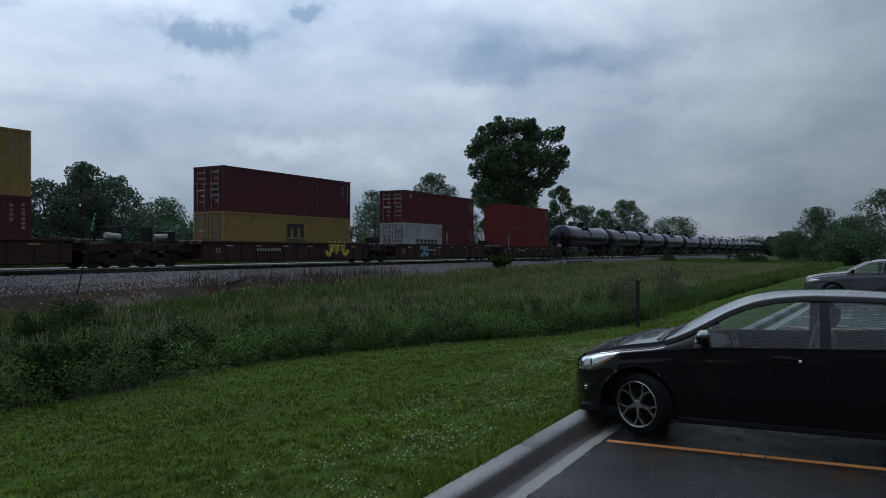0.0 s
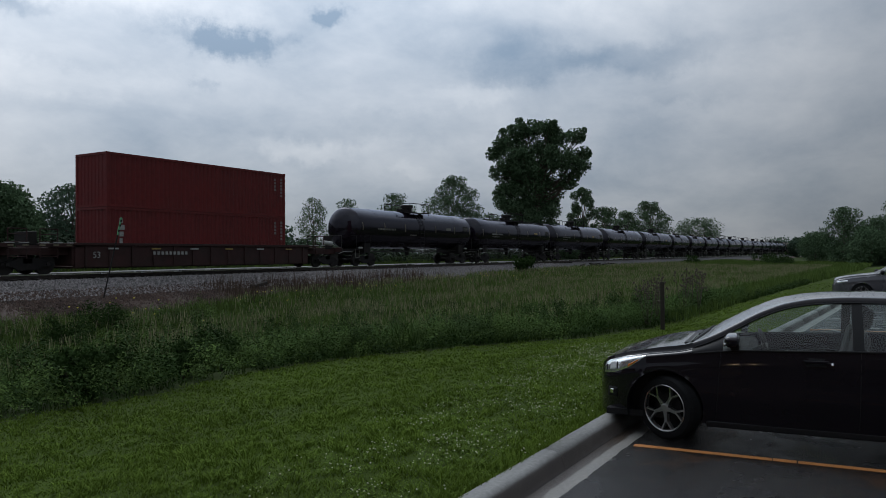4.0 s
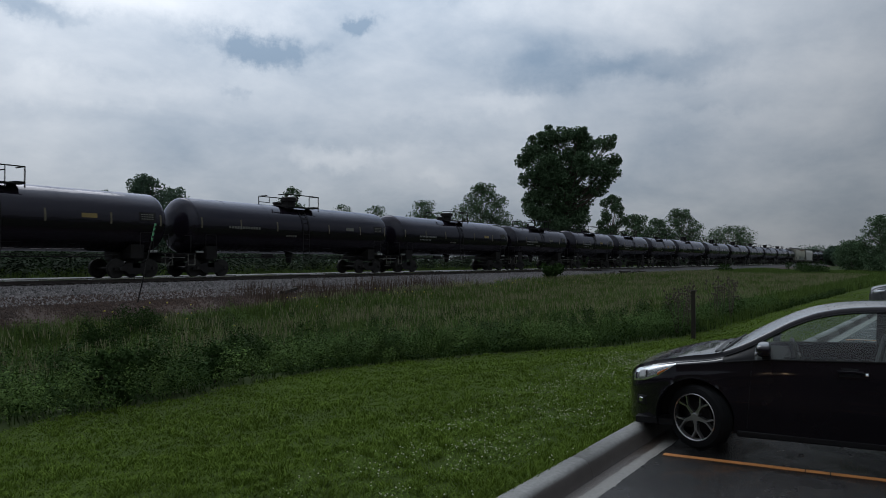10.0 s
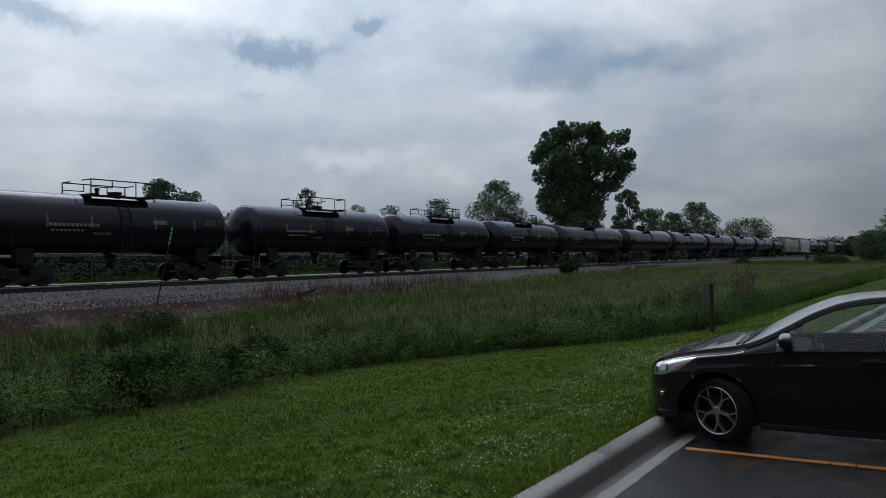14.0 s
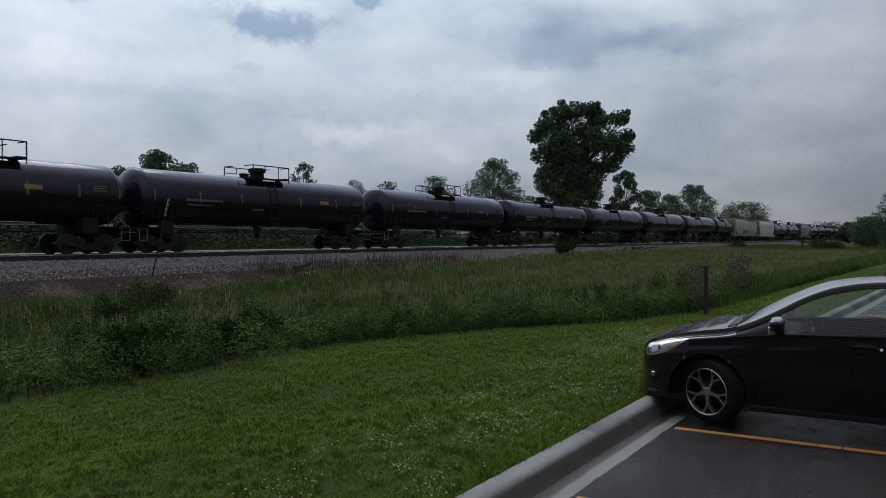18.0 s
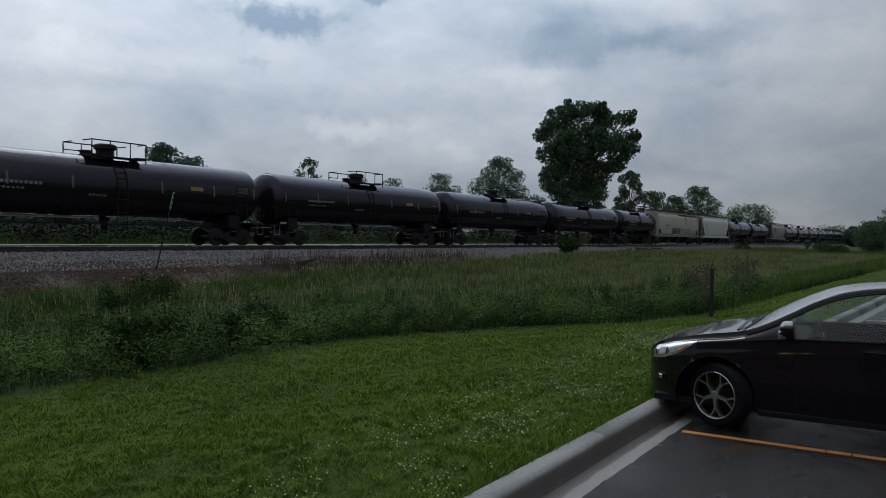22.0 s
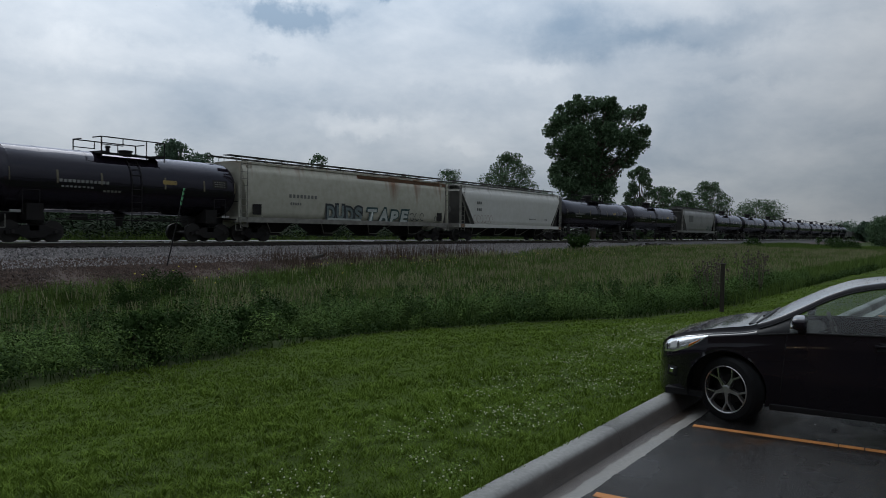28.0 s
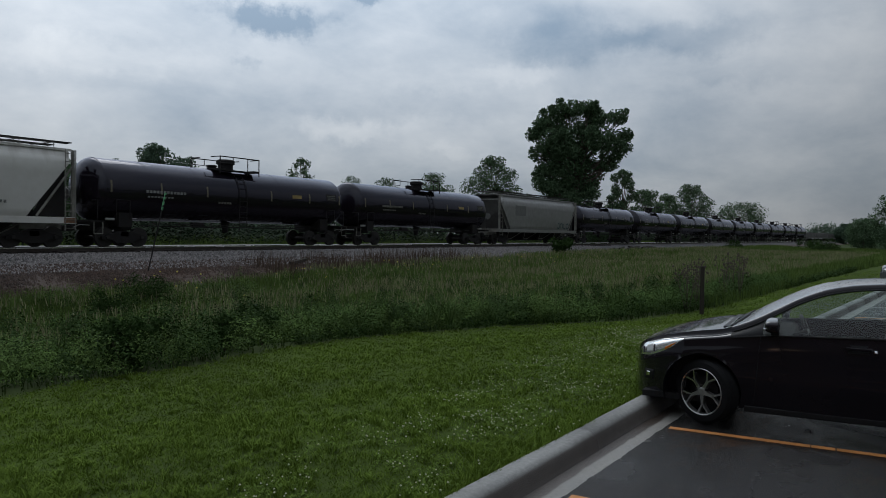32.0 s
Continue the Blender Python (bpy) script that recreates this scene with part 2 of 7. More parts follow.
def damp_below(m, axis, edge, ragged, wet_color, wet_rough, stretch):
    """Water-darkened concrete up to a ragged tide line along an axis of the object."""
    n, l = m.node_tree.nodes, m.node_tree.links
    b = n["Principled BSDF"]
    old, old_rough = b.inputs["Base Color"].links[0].from_socket, b.inputs["Roughness"].links[0].from_socket
    tc, sx, mp, nz, nf = (n.new("ShaderNode" + k) for k in ("TexCoord", "SeparateXYZ", "Mapping", "TexNoise", "TexNoise"))
    mp.inputs["Scale"].default_value = stretch
    nz.inputs["Scale"].default_value, nz.inputs["Detail"].default_value, nz.inputs["Roughness"].default_value = 1.0, 8, 0.65
    nf.inputs["Scale"].default_value, nf.inputs["Detail"].default_value = 7.0, 7
    l.new(tc.outputs["Object"], sx.inputs[0])
    l.new(tc.outputs["Object"], mp.inputs[0])
    l.new(tc.outputs["Object"], nf.inputs["Vector"])
    l.new(mp.outputs[0], nz.inputs["Vector"])
    add = n.new("ShaderNodeMath")
    add.operation, add.inputs[1].default_value = "MULTIPLY_ADD", ragged
    l.new(nz.outputs["Fac"], add.inputs[0])
    l.new(sx.outputs[axis], add.inputs[2])
    rng = n.new("ShaderNodeMapRange")
    rng.interpolation_type = "SMOOTHSTEP"
    lo, hi = edge
    for k, v in (("From Min", lo + ragged / 2), ("From Max", hi + ragged / 2)):
        rng.inputs[k].default_value = v
    l.new(add.outputs[0], rng.inputs["Value"])
    tone = n.new("ShaderNodeMix")
    tone.data_type = "RGBA"
    tone.inputs["A"].default_value, tone.inputs["B"].default_value = (*(c * 0.72 for c in wet_color), 1), (*(c * 1.3 for c in wet_color), 1)
    l.new(nf.outputs["Fac"], tone.inputs["Factor"])
    mix, mixr = n.new("ShaderNodeMix"), n.new("ShaderNodeMix")
    mix.data_type = "RGBA"
    l.new(rng.outputs[0], mix.inputs["Factor"])
    l.new(rng.outputs[0], mixr.inputs["Factor"])
    l.new(old, mix.inputs["A"])
    l.new(tone.outputs["Result"], mix.inputs["B"])
    l.new(old_rough, mixr.inputs["A"])
    mixr.inputs["B"].default_value = wet_rough
    l.new(mix.outputs["Result"], b.inputs["Base Color"])
    l.new(mixr.outputs["Result"], b.inputs["Roughness"])
    return m


CONCRETE = material("kerb_concrete", (0.245, 0.245, 0.235), rough=0.75, vary=0.22, grain=26, stain=2.2, bump=0.4, bump_scale=110, stain_color=(0.17, 0.167, 0.16))
damp_below(CONCRETE, "Z", (0.138, 0.104), 0.03, (0.080, 0.068, 0.060), 0.55, (1.3, 5.0, 5.0))
GUTTER = material("damp_gutter_concrete", (0.200, 0.189, 0.172), rough=0.55, vary=0.3, grain=30, stain=3.0, bump=0.3, bump_scale=110, stain_color=(0.15, 0.145, 0.135))
damp_below(GUTTER, "Y", (2.335, 2.350), 0.10, (0.060, 0.046, 0.037), 0.32, (6.0, 5.0, 5.0))
LINE = material("orange_paint", (0.42, 0.165, 0.04), rough=0.6, vary=0.3, grain=30, stain=5, bump=0.3, bump_scale=150)
SOIL = material("grassy_soil", (0.035, 0.05, 0.016), spec=0.05, rough=0.95, vary=0.4, grain=3, stain=0.3, bump=0.6, bump_scale=10)
LAWN = material("mown_turf", (0.044, 0.068, 0.012), rough=0.95, spec=0.05, vary=0.4, grain=9, stain=0.35, bump=0.7, bump_scale=60)
BALLAST = material("grey_ballast", (0.08, 0.075, 0.075), rough=0.9, vary=0.8, grain=20, stain=0.3, bump=1.0, bump_scale=20)
STONE = material("ballast_stone", (0.185, 0.17, 0.166), rough=0.85, vary=0.9, stain_color=(0.025, 0.023, 0.024), grain=30, stain=0.25, bump=0.2, per_island=1.6)
RAILSTEEL = material("rail_steel", (0.034, 0.024, 0.019), rough=0.7, metal=0.0, vary=0.3, grain=10)
RAILTOP = material("polished_rail_head", (0.62, 0.61, 0.6), rough=0.25, metal=1.0, vary=0.1, grain=6, bump=0.05)
TIE = material("weathered_tie", (0.035, 0.028, 0.024), rough=0.9, vary=0.4, grain=12)
BLADE = leaf_material("lawn_blades", (0.11, 0.166, 0.026), 0.36, 0.6)
CLOVERLEAF = leaf_material("clover_leaves", (0.1, 0.155, 0.03), 0.5, 0.8)
# far darker than the lawn: the shade under the weeds is in this colour
FRINGE = leaf_material("shade_toned_edge_blades", (0.030, 0.051, 0.012))
LIGHTWEED = leaf_material("light_weed_leaves", (0.115, 0.158, 0.05), 0.5, 0.3, 0.0, 1.1)
TALL = leaf_material("tall_grass_blades", (0.094, 0.142, 0.036), 0.5, 0.5, 0.0, 0.8)
SEED = leaf_material("dry_seed_heads", (0.235, 0.225, 0.13))
WEED = leaf_material("weed_leaves", (0.086, 0.138, 0.038), 0.6, 0.3, 0.0, 1.1)
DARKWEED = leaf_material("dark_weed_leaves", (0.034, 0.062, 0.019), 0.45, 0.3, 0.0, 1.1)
MIDWEED = leaf_material("mid_green_weed_leaves", (0.06, 0.105, 0.029), 0.5, 0.3, 0.0, 1.1)
CLOVER = material("clover_white", (0.42, 0.43, 0.29), rough=0.8, vary=0.1, bump=0)
YELLOWFLOWER = material("yellow_flower", (0.42, 0.36, 0.06), rough=0.8, vary=0.2, bump=0)
LEAF = leaf_material("tree_leaves", (0.082, 0.128, 0.07), 0.6, 1.1, 0.2)
LEAF_LIGHT = leaf_material("light_tree_leaves", (0.088, 0.138, 0.074), 0.5, 0.9, 0.2)
# distance haze is put into this leaf colour as extra blue
LEAF_HAZED = leaf_material("haze_tinted_tree_leaves", (0.085, 0.128, 0.088), 0.45, 0.9, 0.2)
BARK = material("tree_bark", (0.075, 0.06, 0.045), rough=0.95, vary=0.4, grain=6, bump=0.6)
WOODPOST = material("old_wood_post", (0.03, 0.023, 0.018), rough=0.9, vary=0.5, grain=18, bump=0.5)
TANKBLACK = material("black_tank_paint", (0.0066, 0.0050, 0.0092), rough=0.5, vary=0.5, grain=1.6, stain=0.3, stain_color=(0.0125, 0.0092, 0.0125), bump=0.0, per_object=0.3)
glossy_paint(TANKBLACK, 0.038, 0.85, 0.1, 4.6, (0.88, 0.9, 1.0))
dented(TANKBLACK, 0.35, 0.035)
FRAMEBLACK = material("grimy_underframe", (0.0115, 0.0108, 0.0118), rough=0.75, spec=0.25, vary=0.5, grain=5, stain=1.0, stain_color=(0.014, 0.011, 0.009), bump=0.2)
WHEELSTEEL = material("wheel_steel", (0.022, 0.019, 0.018), rough=0.6, metal=0.3, vary=0.3, grain=6)
MARKGREY = material("faded_white_stencil", (0.3, 0.3, 0.29), rough=0.7, vary=0.5, grain=20, bump=0)
MARKDULL = material("dirty_reflective_strip", (0.13, 0.112, 0.07), rough=0.6, vary=0.4, grain=9, bump=0)
TANKWHITE = material("worn_white_tank_stencil", (0.2, 0.2, 0.19), rough=0.7, vary=0.6, grain=14, bump=0)
TANKMARK = material("grimy_tank_stencil", (0.15, 0.145, 0.125), rough=0.7, vary=0.5, grain=9, bump=0)
MARKYEL = material("reflective_yellow", (0.26, 0.18, 0.05), rough=0.5, vary=0.3, grain=6, bump=0)
WELLRED = material("brown_red_well_paint", (0.036, 0.015, 0.0145), rough=0.75, spec=0.3, vary=0.5, grain=3, stain=0.6, stain_color=(0.022, 0.014, 0.012), bump=0.15)
CON_MAROON = material("maroon_container_paint", (0.078, 0.0215, 0.0275), rough=0.7, spec=0.25, vary=0.25, grain=4, stain=0.5, bump=0.08)
CON_DARK = material("dark_red_container_paint", (0.082, 0.017, 0.021), rough=0.7, spec=0.25, vary=0.3, grain=4, stain=0.5, bump=0.08)
DOORMARK = material("faded_door_marking", (0.2, 0.16, 0.16), rough=0.7, vary=0.5, grain=12, bump=0)
CON_RED = material("red_container_paint", (0.135, 0.021, 0.021), rough=0.7, spec=0.25, vary=0.25, grain=4, stain=0.5, bump=0.08)
CON_YEL = material("ochre_container_paint", (0.235, 0.165, 0.062), rough=0.7, spec=0.25, vary=0.25, grain=4, stain=0.5, bump=0.08)
CON_WHITE = material("pale_grey_container_paint", (0.33, 0.345, 0.35), rough=0.6, vary=0.25, grain=4, stain=0.6, bump=0.08, stain_color=(0.2, 0.2, 0.19))
LETTER = material("black_lettering", (0.012, 0.012, 0.014), rough=0.6, vary=0.2, bump=0)
HOPGREY = material("weathered_hopper_grey", (0.40, 0.385, 0.33), rough=0.7, vary=0.2, grain=2.5, stain=0.4, stain_color=(0.32, 0.305, 0.24), bump=0.1)
HOPPALE = material("pale_hopper_grey", (0.5, 0.49, 0.47), rough=0.7, vary=0.15, grain=2.5, stain=0.4, stain_color=(0.48, 0.465, 0.43), bump=0.1)
HOPMID = material("worn_silver_grey", (0.17, 0.168, 0.16), rough=0.4, spec=0.6, vary=0.25, grain=2.5, stain=0.5, stain_color=(0.12, 0.115, 0.105), bump=0.1)
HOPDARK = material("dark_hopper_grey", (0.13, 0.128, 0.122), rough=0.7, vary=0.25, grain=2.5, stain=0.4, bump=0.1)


def rust_streaks(m, centres, rust):
    """Runs of rust down from the roof: narrow vertical stains, strongest round a few leaks and at the top."""
    n, l = m.node_tree.nodes, m.node_tree.links
    b = n["Principled BSDF"]
    old = b.inputs["Base Color"].links[0].from_socket
    tc, mp, nz, sx = n.new("ShaderNodeTexCoord"), n.new("ShaderNodeMapping"), n.new("ShaderNodeTexNoise"), n.new("ShaderNodeSeparateXYZ")
    mp.inputs["Scale"].default_value = (2.6, 0.3, 0.16)
    nz.inputs["Scale"].default_value, nz.inputs["Detail"].default_value = 1.0, 8
    l.new(tc.outputs["Object"], mp.inputs[0])
    l.new(mp.outputs[0], nz.inputs["Vector"])
    l.new(tc.outputs["Object"], sx.inputs[0])

    def op(kind, a, c, d=None):
        q = n.new("ShaderNodeMath")
        q.operation = kind
        for i, v in enumerate((a, c, d)):
            if isinstance(v, (int, float)):
                q.inputs[i].default_value = v
            elif v is not None:
                l.new(v, q.inputs[i])
        return q.outputs[0]

    run = op("MULTIPLY_ADD", op("SUBTRACT", sx.outputs["Z"], 3.9), 0.22, 0.03)
    for c, w, gain_ in centres:
        t = op("POWER", op("ABSOLUTE", op("DIVIDE", op("SUBTRACT", sx.outputs["X"], c), w), 0), 2.0)
        run = op("ADD", run, op("MULTIPLY", op("POWER", 2.718, op("MULTIPLY", t, -1.0)), gain_))
    fac = n.new("ShaderNodeMapRange")
    fac.inputs["From Min"].default_value, fac.inputs["From Max"].default_value = 0.55, 0.95
    l.new(op("ADD", nz.outputs["Fac"], run), fac.inputs["Value"])
    mix = n.new("ShaderNodeMix")
    mix.data_type = "RGBA"
    mix.inputs["B"].default_value = (*rust, 1)
    l.new(old, mix.inputs["A"])
    l.new(fac.outputs[0], mix.inputs["Factor"])
    l.new(mix.outputs["Result"], b.inputs["Base Color"])


rust_streaks(HOPGREY, ((13.2, 0.55, 0.42), (15.9, 0.35, 0.34), (18.3, 1.2, 0.16)), (0.19, 0.10, 0.055))
rust_streaks(HOPPALE, ((2.2, 0.6, 0.06),), (0.25, 0.22, 0.19))
SILLGREY = material("grimy_sill_grey", (0.2, 0.195, 0.175), rough=0.8, vary=0.4, grain=3, stain=0.6, stain_color=(0.09, 0.08, 0.07), bump=0.15)
RUST = material("rust_streaks", (0.19, 0.1, 0.055), rough=0.9, vary=0.4, grain=8, stain=1.5, bump=0.1)

# ---------------------------------------------------------------- mesh helpers


def link(name, bm, mat, smooth=False):
    me = bpy.data.meshes.new(name)
    bm.to_mesh(me)
    bm.free()
    me.materials.append(mat)
    if smooth:
        me.shade_smooth()
    return new(name, me)


def part(name, bm, mat, parent, label="", smooth=False):
    ob = link(name, bm, mat, smooth)
    ob.parent = parent
    if label:
        tagged(ob, label)
    return ob


def piece(name, me, parent, m):
    ob = new(name, me)
    ob.parent = parent
    ob.matrix_basis = m
    return ob


def thing(name, label, category, group="", kind=""):
    return tagged(new(name), label, category, group, kind)


def box(bm, x0, x1, y0, y1, z0, z1, bevel=0.0):
    vs = [bm.verts.new((x, y, z)) for x in (x0, x1) for y in (y0, y1) for z in (z0, z1)]
    fs = [bm.faces.new([vs[i] for i in q]) for q in ((0, 1, 3, 2), (4, 6, 7, 5), (0, 4, 5, 1), (2, 3, 7, 6), (0, 2, 6, 4), (1, 5, 7, 3))]
    if bevel:
        bmesh.ops.bevel(bm, geom=list({e for f in fs for e in f.edges}), offset=bevel, segments=2, profile=0.5, affect="EDGES")
    return bm


def boxed(*a, **k):
    return box(bmesh.new(), *a, **k)


def tube(bm, a, b, r0, r1=None, n=8):
    a, b = Vector(a), Vector(b)
    r1 = r0 if r1 is None else r1
    d = (b - a).normalized()
    u = d.cross(Vector((0, 0, 1)) if abs(d.z) < 0.9 else Vector((1, 0, 0))).normalized()
    w = d.cross(u)
    rings = [[bm.verts.new(p + (u * math.cos(k * math.tau / n) + w * math.sin(k * math.tau / n)) * r) for k in range(n)] for p, r in ((a, r0), (b, r1))]
    for k in range(n):
        bm.faces.new((rings[0][k], rings[0][(k + 1) % n], rings[1][(k + 1) % n], rings[1][k]))
    bm.faces.new(rings[0][::-1])
    bm.faces.new(rings[1])
    return bm


def tubes(points, r, n=6, bm=None):
    bm = bm or bmesh.new()
    for a, b in zip(points, points[1:]):
        tube(bm, a, b, r, n=n)
    return bm


def lathe(bm, profile, n=32, axis="x", at=(0, 0, 0), caps=True):
    """Turn (along, radius) pairs round an axis."""
    rings = []
    for s, r in profile:
        ring = []
        for k in range(n):
            c, q = r * math.cos(k * math.tau / n), r * math.sin(k * math.tau / n)
            p = {"x": (s, c, q), "y": (q, s, c), "z": (c, q, s)}[axis]
            ring.append(bm.verts.new(Vector(p) + Vector(at)))
        rings.append(ring)
    for a, b in zip(rings, rings[1:]):
        for k in range(n):
            bm.faces.new((a[k], a[(k + 1) % n], b[(k + 1) % n], b[k]))
    if caps:
        bm.faces.new(rings[0][::-1])
        bm.faces.new(rings[-1])
    return bm


def from_arrays(name, verts, faces, mat, smooth=False):
    me = bpy.data.meshes.new(name)
    me.from_pydata(verts.tolist() if hasattr(verts, "tolist") else verts, [], faces.tolist() if hasattr(faces, "tolist") else faces)
    me.materials.append(mat)
    if smooth:
        me.shade_smooth()
    return me


# ---------------------------------------------------------------- ground
TRACK_Y, RAIL_Z = 33.02, 1.05


def smooth(a, b, x):
    k = np.clip((x - a) / (b - a), 0, 1)
    return k * k * (3 - 2 * k)


def kerb_off(x):
    """The kerb runs straight past the viewer and then bears slowly away from the lawn."""
    return -0.047 * np.clip(np.asarray(x, float) - 9.15, 0, 60)


def edge_y(x):
    """Where the mown lawn ends and the rough ditch begins."""
    return np.interp(x, [-30, 0, 6, 10.2, 12.9, 15.4, 18.3, 21.0, 25.4, 34.6, 52, 99, 140, 400], [9.8, 10.3, 10.45, 10.35, 9.75, 8.4, 6.7, 5.7, 5.3, 4.75, 3.8, 1.2, -6, -60])


def ground_z(x, y):
    x, y = np.asarray(x, float), np.asarray(y, float)
    e = edge_y(x)
    lawn = 0.12 - 0.52 * smooth(2.5, np.maximum(e, 5.6), y) * np.interp(x, [8, 16, 30], [1, 0.85, 0.5])
    deep = np.interp(x, [8, 25, 45, 90], [-1.05, -0.9, -0.6, -0.35])
    z = lawn + (deep - lawn) * smooth(e - 0.3, e + 5.5, y)
    z = z + (np.interp(x, [10, 35, 60], [-0.55, -0.25, 0.0]) - z) * smooth(21, 26, y)
    z = z + (0.1 - z) * smooth(26, 31, y)
    z = np.where(y > 38, 0.36 + 0.7 * smooth(40, 75, y), z)
    z = np.where((y < 2.6 + kerb_off(x)) & (x < 60), -0.12, z)
    z = z + 0.03 * np.sin(x * 0.9 + y * 0.7) * np.sin(y * 0.8 - x * 0.35) * (y > 2.8)
    return z


def grid_axis(spans):
    return np.unique(np.concatenate([np.linspace(a, b, n) for a, b, n in spans]).round(3))


gx = grid_axis([(-3500, -200, 8), (-200, -20, 12), (-20, 0, 24), (0, 40, 200), (40, 140, 100), (140, 500, 30), (500, 4200, 10)])
gy = grid_axis([(-3500, -100, 8), (-100, 0, 12), (0, 2.59, 3), (2.61, 12, 130), (12, 40, 70), (40, 150, 20), (150, 3800, 12)])
GX, GY = np.meshgrid(gx, gy)
GY = GY + kerb_off(GX) * np.interp(GY, [-100, 0, 2.61, 12], [0, 1, 1, 0])
gv = np.stack([GX, GY, ground_z(GX, GY)], -1).reshape(-1, 3)
nx = len(gx)
gf = np.array([(j * nx + i, j * nx + i + 1, (j + 1) * nx + i + 1, (j + 1) * nx + i) for j in range(len(gy) - 1) for i in range(nx - 1)])
ground = new("ground", from_arrays("ground", gv, gf, SOIL, True))
tagged(ground, "grassy ground sloping into a weedy ditch", "ground", kind="structure")
me = ground.data
me.materials.append(LAWN)
cx = gv[gf].mean(1)
is_lawn = (cx[:, 1] < edge_y(cx[:, 0])) & (cx[:, 1] > 2 + kerb_off(cx[:, 0]))
me.polygons.foreach_set("material_index", is_lawn.astype(np.int32))

lot_bm = boxed(-40, 60, -60, -1.0, -0.1, 0.0)
# the lot's ragged edge, broken back over the gutter
edge_x = grid_axis([(-40, 1, 60), (1, 14, 521), (14, 60, 160)])
lip = [(x, 2.215 + float(kerb_off(x)) + 0.012 * noise.noise((x * 3.1, 0, 0)) + 0.012 * noise.noise((x * 14.0, 5, 0)) + 0.006 * noise.noise((x * 45.0, 9, 0))) for x in edge_x.tolist()]
rows_ = [[lot_bm.verts.new((x, yy, z)) for x, y in lip for yy in [-1.0 if k == 0 else y]] for k, z in enumerate((0.0, 0.0, -0.02))]
for lo_, hi_ in zip(rows_, rows_[1:]):
    for k in range(len(lip) - 1):
        lot_bm.faces.new((lo_[k], lo_[k + 1], hi_[k + 1], hi_[k]))
lot = tagged(link("parking_lot", lot_bm, ASPHALT), "wet dark asphalt parking lot", "parking lot", kind="structure")
kerb = tagged(new("kerb"), "grey concrete kerb along the lawn", "kerb", kind="structure")


def kerb_mesh(length):
    bm = bmesh.new()
    prof = [(2.44, -0.08), (2.446, -0.004), (2.456, 0.006), (2.466, 0.03), (2.478, 0.066), (2.490, 0.096), (2.503, 0.119), (2.520, 0.136), (2.543, 0.147), (2.575, 0.152), (2.640, 0.152), (2.668, 0.146), (2.684, 0.128), (2.69, -0.1)]
    ends = []
    for x in (0.002, length - 0.002):
        ends.append([bm.verts.new((x, y, z)) for y, z in prof])
    for k in range(len(prof) - 1):
        bm.faces.new((ends[0][k], ends[1][k], ends[1][k + 1], ends[0][k + 1]))
    bm.faces.new(ends[0])
    bm.faces.new(ends[1][::-1])
    for f in bm.faces:
        c = f.calc_center_median()
        f.smooth = abs(f.normal.x) < 0.5
    me = bpy.data.meshes.new("kerb_stone")
    bm.normal_update()
    bm.to_mesh(me)
    bm.free()
    me.materials.append(CONCRETE)
    return me


km = kerb_mesh(3.05)
for k in range(-6, 20):
    piece("kerb_stone", km, kerb, pose(k * 3.05, float(kerb_off(k * 3.05)), 0, 0, 0, -2.69 if k >= 3 else 0))
gut = bmesh.new()
bends = [[gut.verts.new((x, y + float(kerb_off(x)), z)) for y, z in ((2.10, -0.1), (2.10, -0.005), (2.455, -0.005), (2.455, -0.1))] for x in (-40, 9.15, 60)]
for lo_, hi_ in zip(bends, bends[1:]):
    for k in range(4):
        gut.faces.new((lo_[k], hi_[k], hi_[(k + 1) % 4], lo_[(k + 1) % 4]))
gut.faces.new(bends[0])
gut.faces.new(bends[2][::-1])
bmesh.ops.recalc_face_normals(gut, faces=gut.faces)
gutter = tagged(link("gutter", gut, GUTTER), "damp stained concrete gutter", "gutter", kind="structure")
for x, skew in ((2.05, 5.5), (4.85, 5.5), (7.2, 5.5), (9.8, 5.5), (12.4, 5.5), (15.0, 5.5), (17.6, 5.5), (20.2, 5.5)):
    st = tagged(link("parking_line", box(box(boxed(-0.045, 0.045, -1.235, 0, 0.0, 0.004), -0.043, 0.046, -1.435, -1.243, 0.0, 0.004), -0.045, 0.044, -5.2, -1.445, 0.0, 0.004), LINE), "worn orange painted parking line", "parking line", "parking lines", "structure")
    st.matrix_basis = pose(x, 2.17 + float(kerb_off(x)), 0.001, 0, 0, skew)

# ---------------------------------------------------------------- railway
bed = bmesh.new()
prof = [(25.6, -0.75), (27.5, -0.06), (29.2, 0.40), (30.6, 0.74), (31.3, 0.755), (34.7, 0.755), (36.5, 0.62), (38.5, 0.2)]
xs = grid_axis([(-400, 0, 20), (0, 90, 181), (90, 300, 70), (300, 1500, 30)])
rings = []
for x in xs:
    rings.append([bed.verts.new((x, y + 0.25 * noise.noise((x * 0.35, y, 0)) * (i in (0, 1, 2)), z + 0.06 * noise.noise((x * 0.8, y * 1.3, 3)))) for i, (y, z) in enumerate(prof)])
for a, b in zip(rings, rings[1:]):
    for k in range(len(prof) - 1):
        bed.faces.new((a[k], b[k], b[k + 1], a[k + 1]))
for f in bed.faces:
    f.material_index = 1 if f.calc_center_median().y < 28.5 else 0
ballast = tagged(link("ballast_bed", bed, BALLAST, True), "grey crushed stone ballast bank under the track", "ballast", kind="structure")


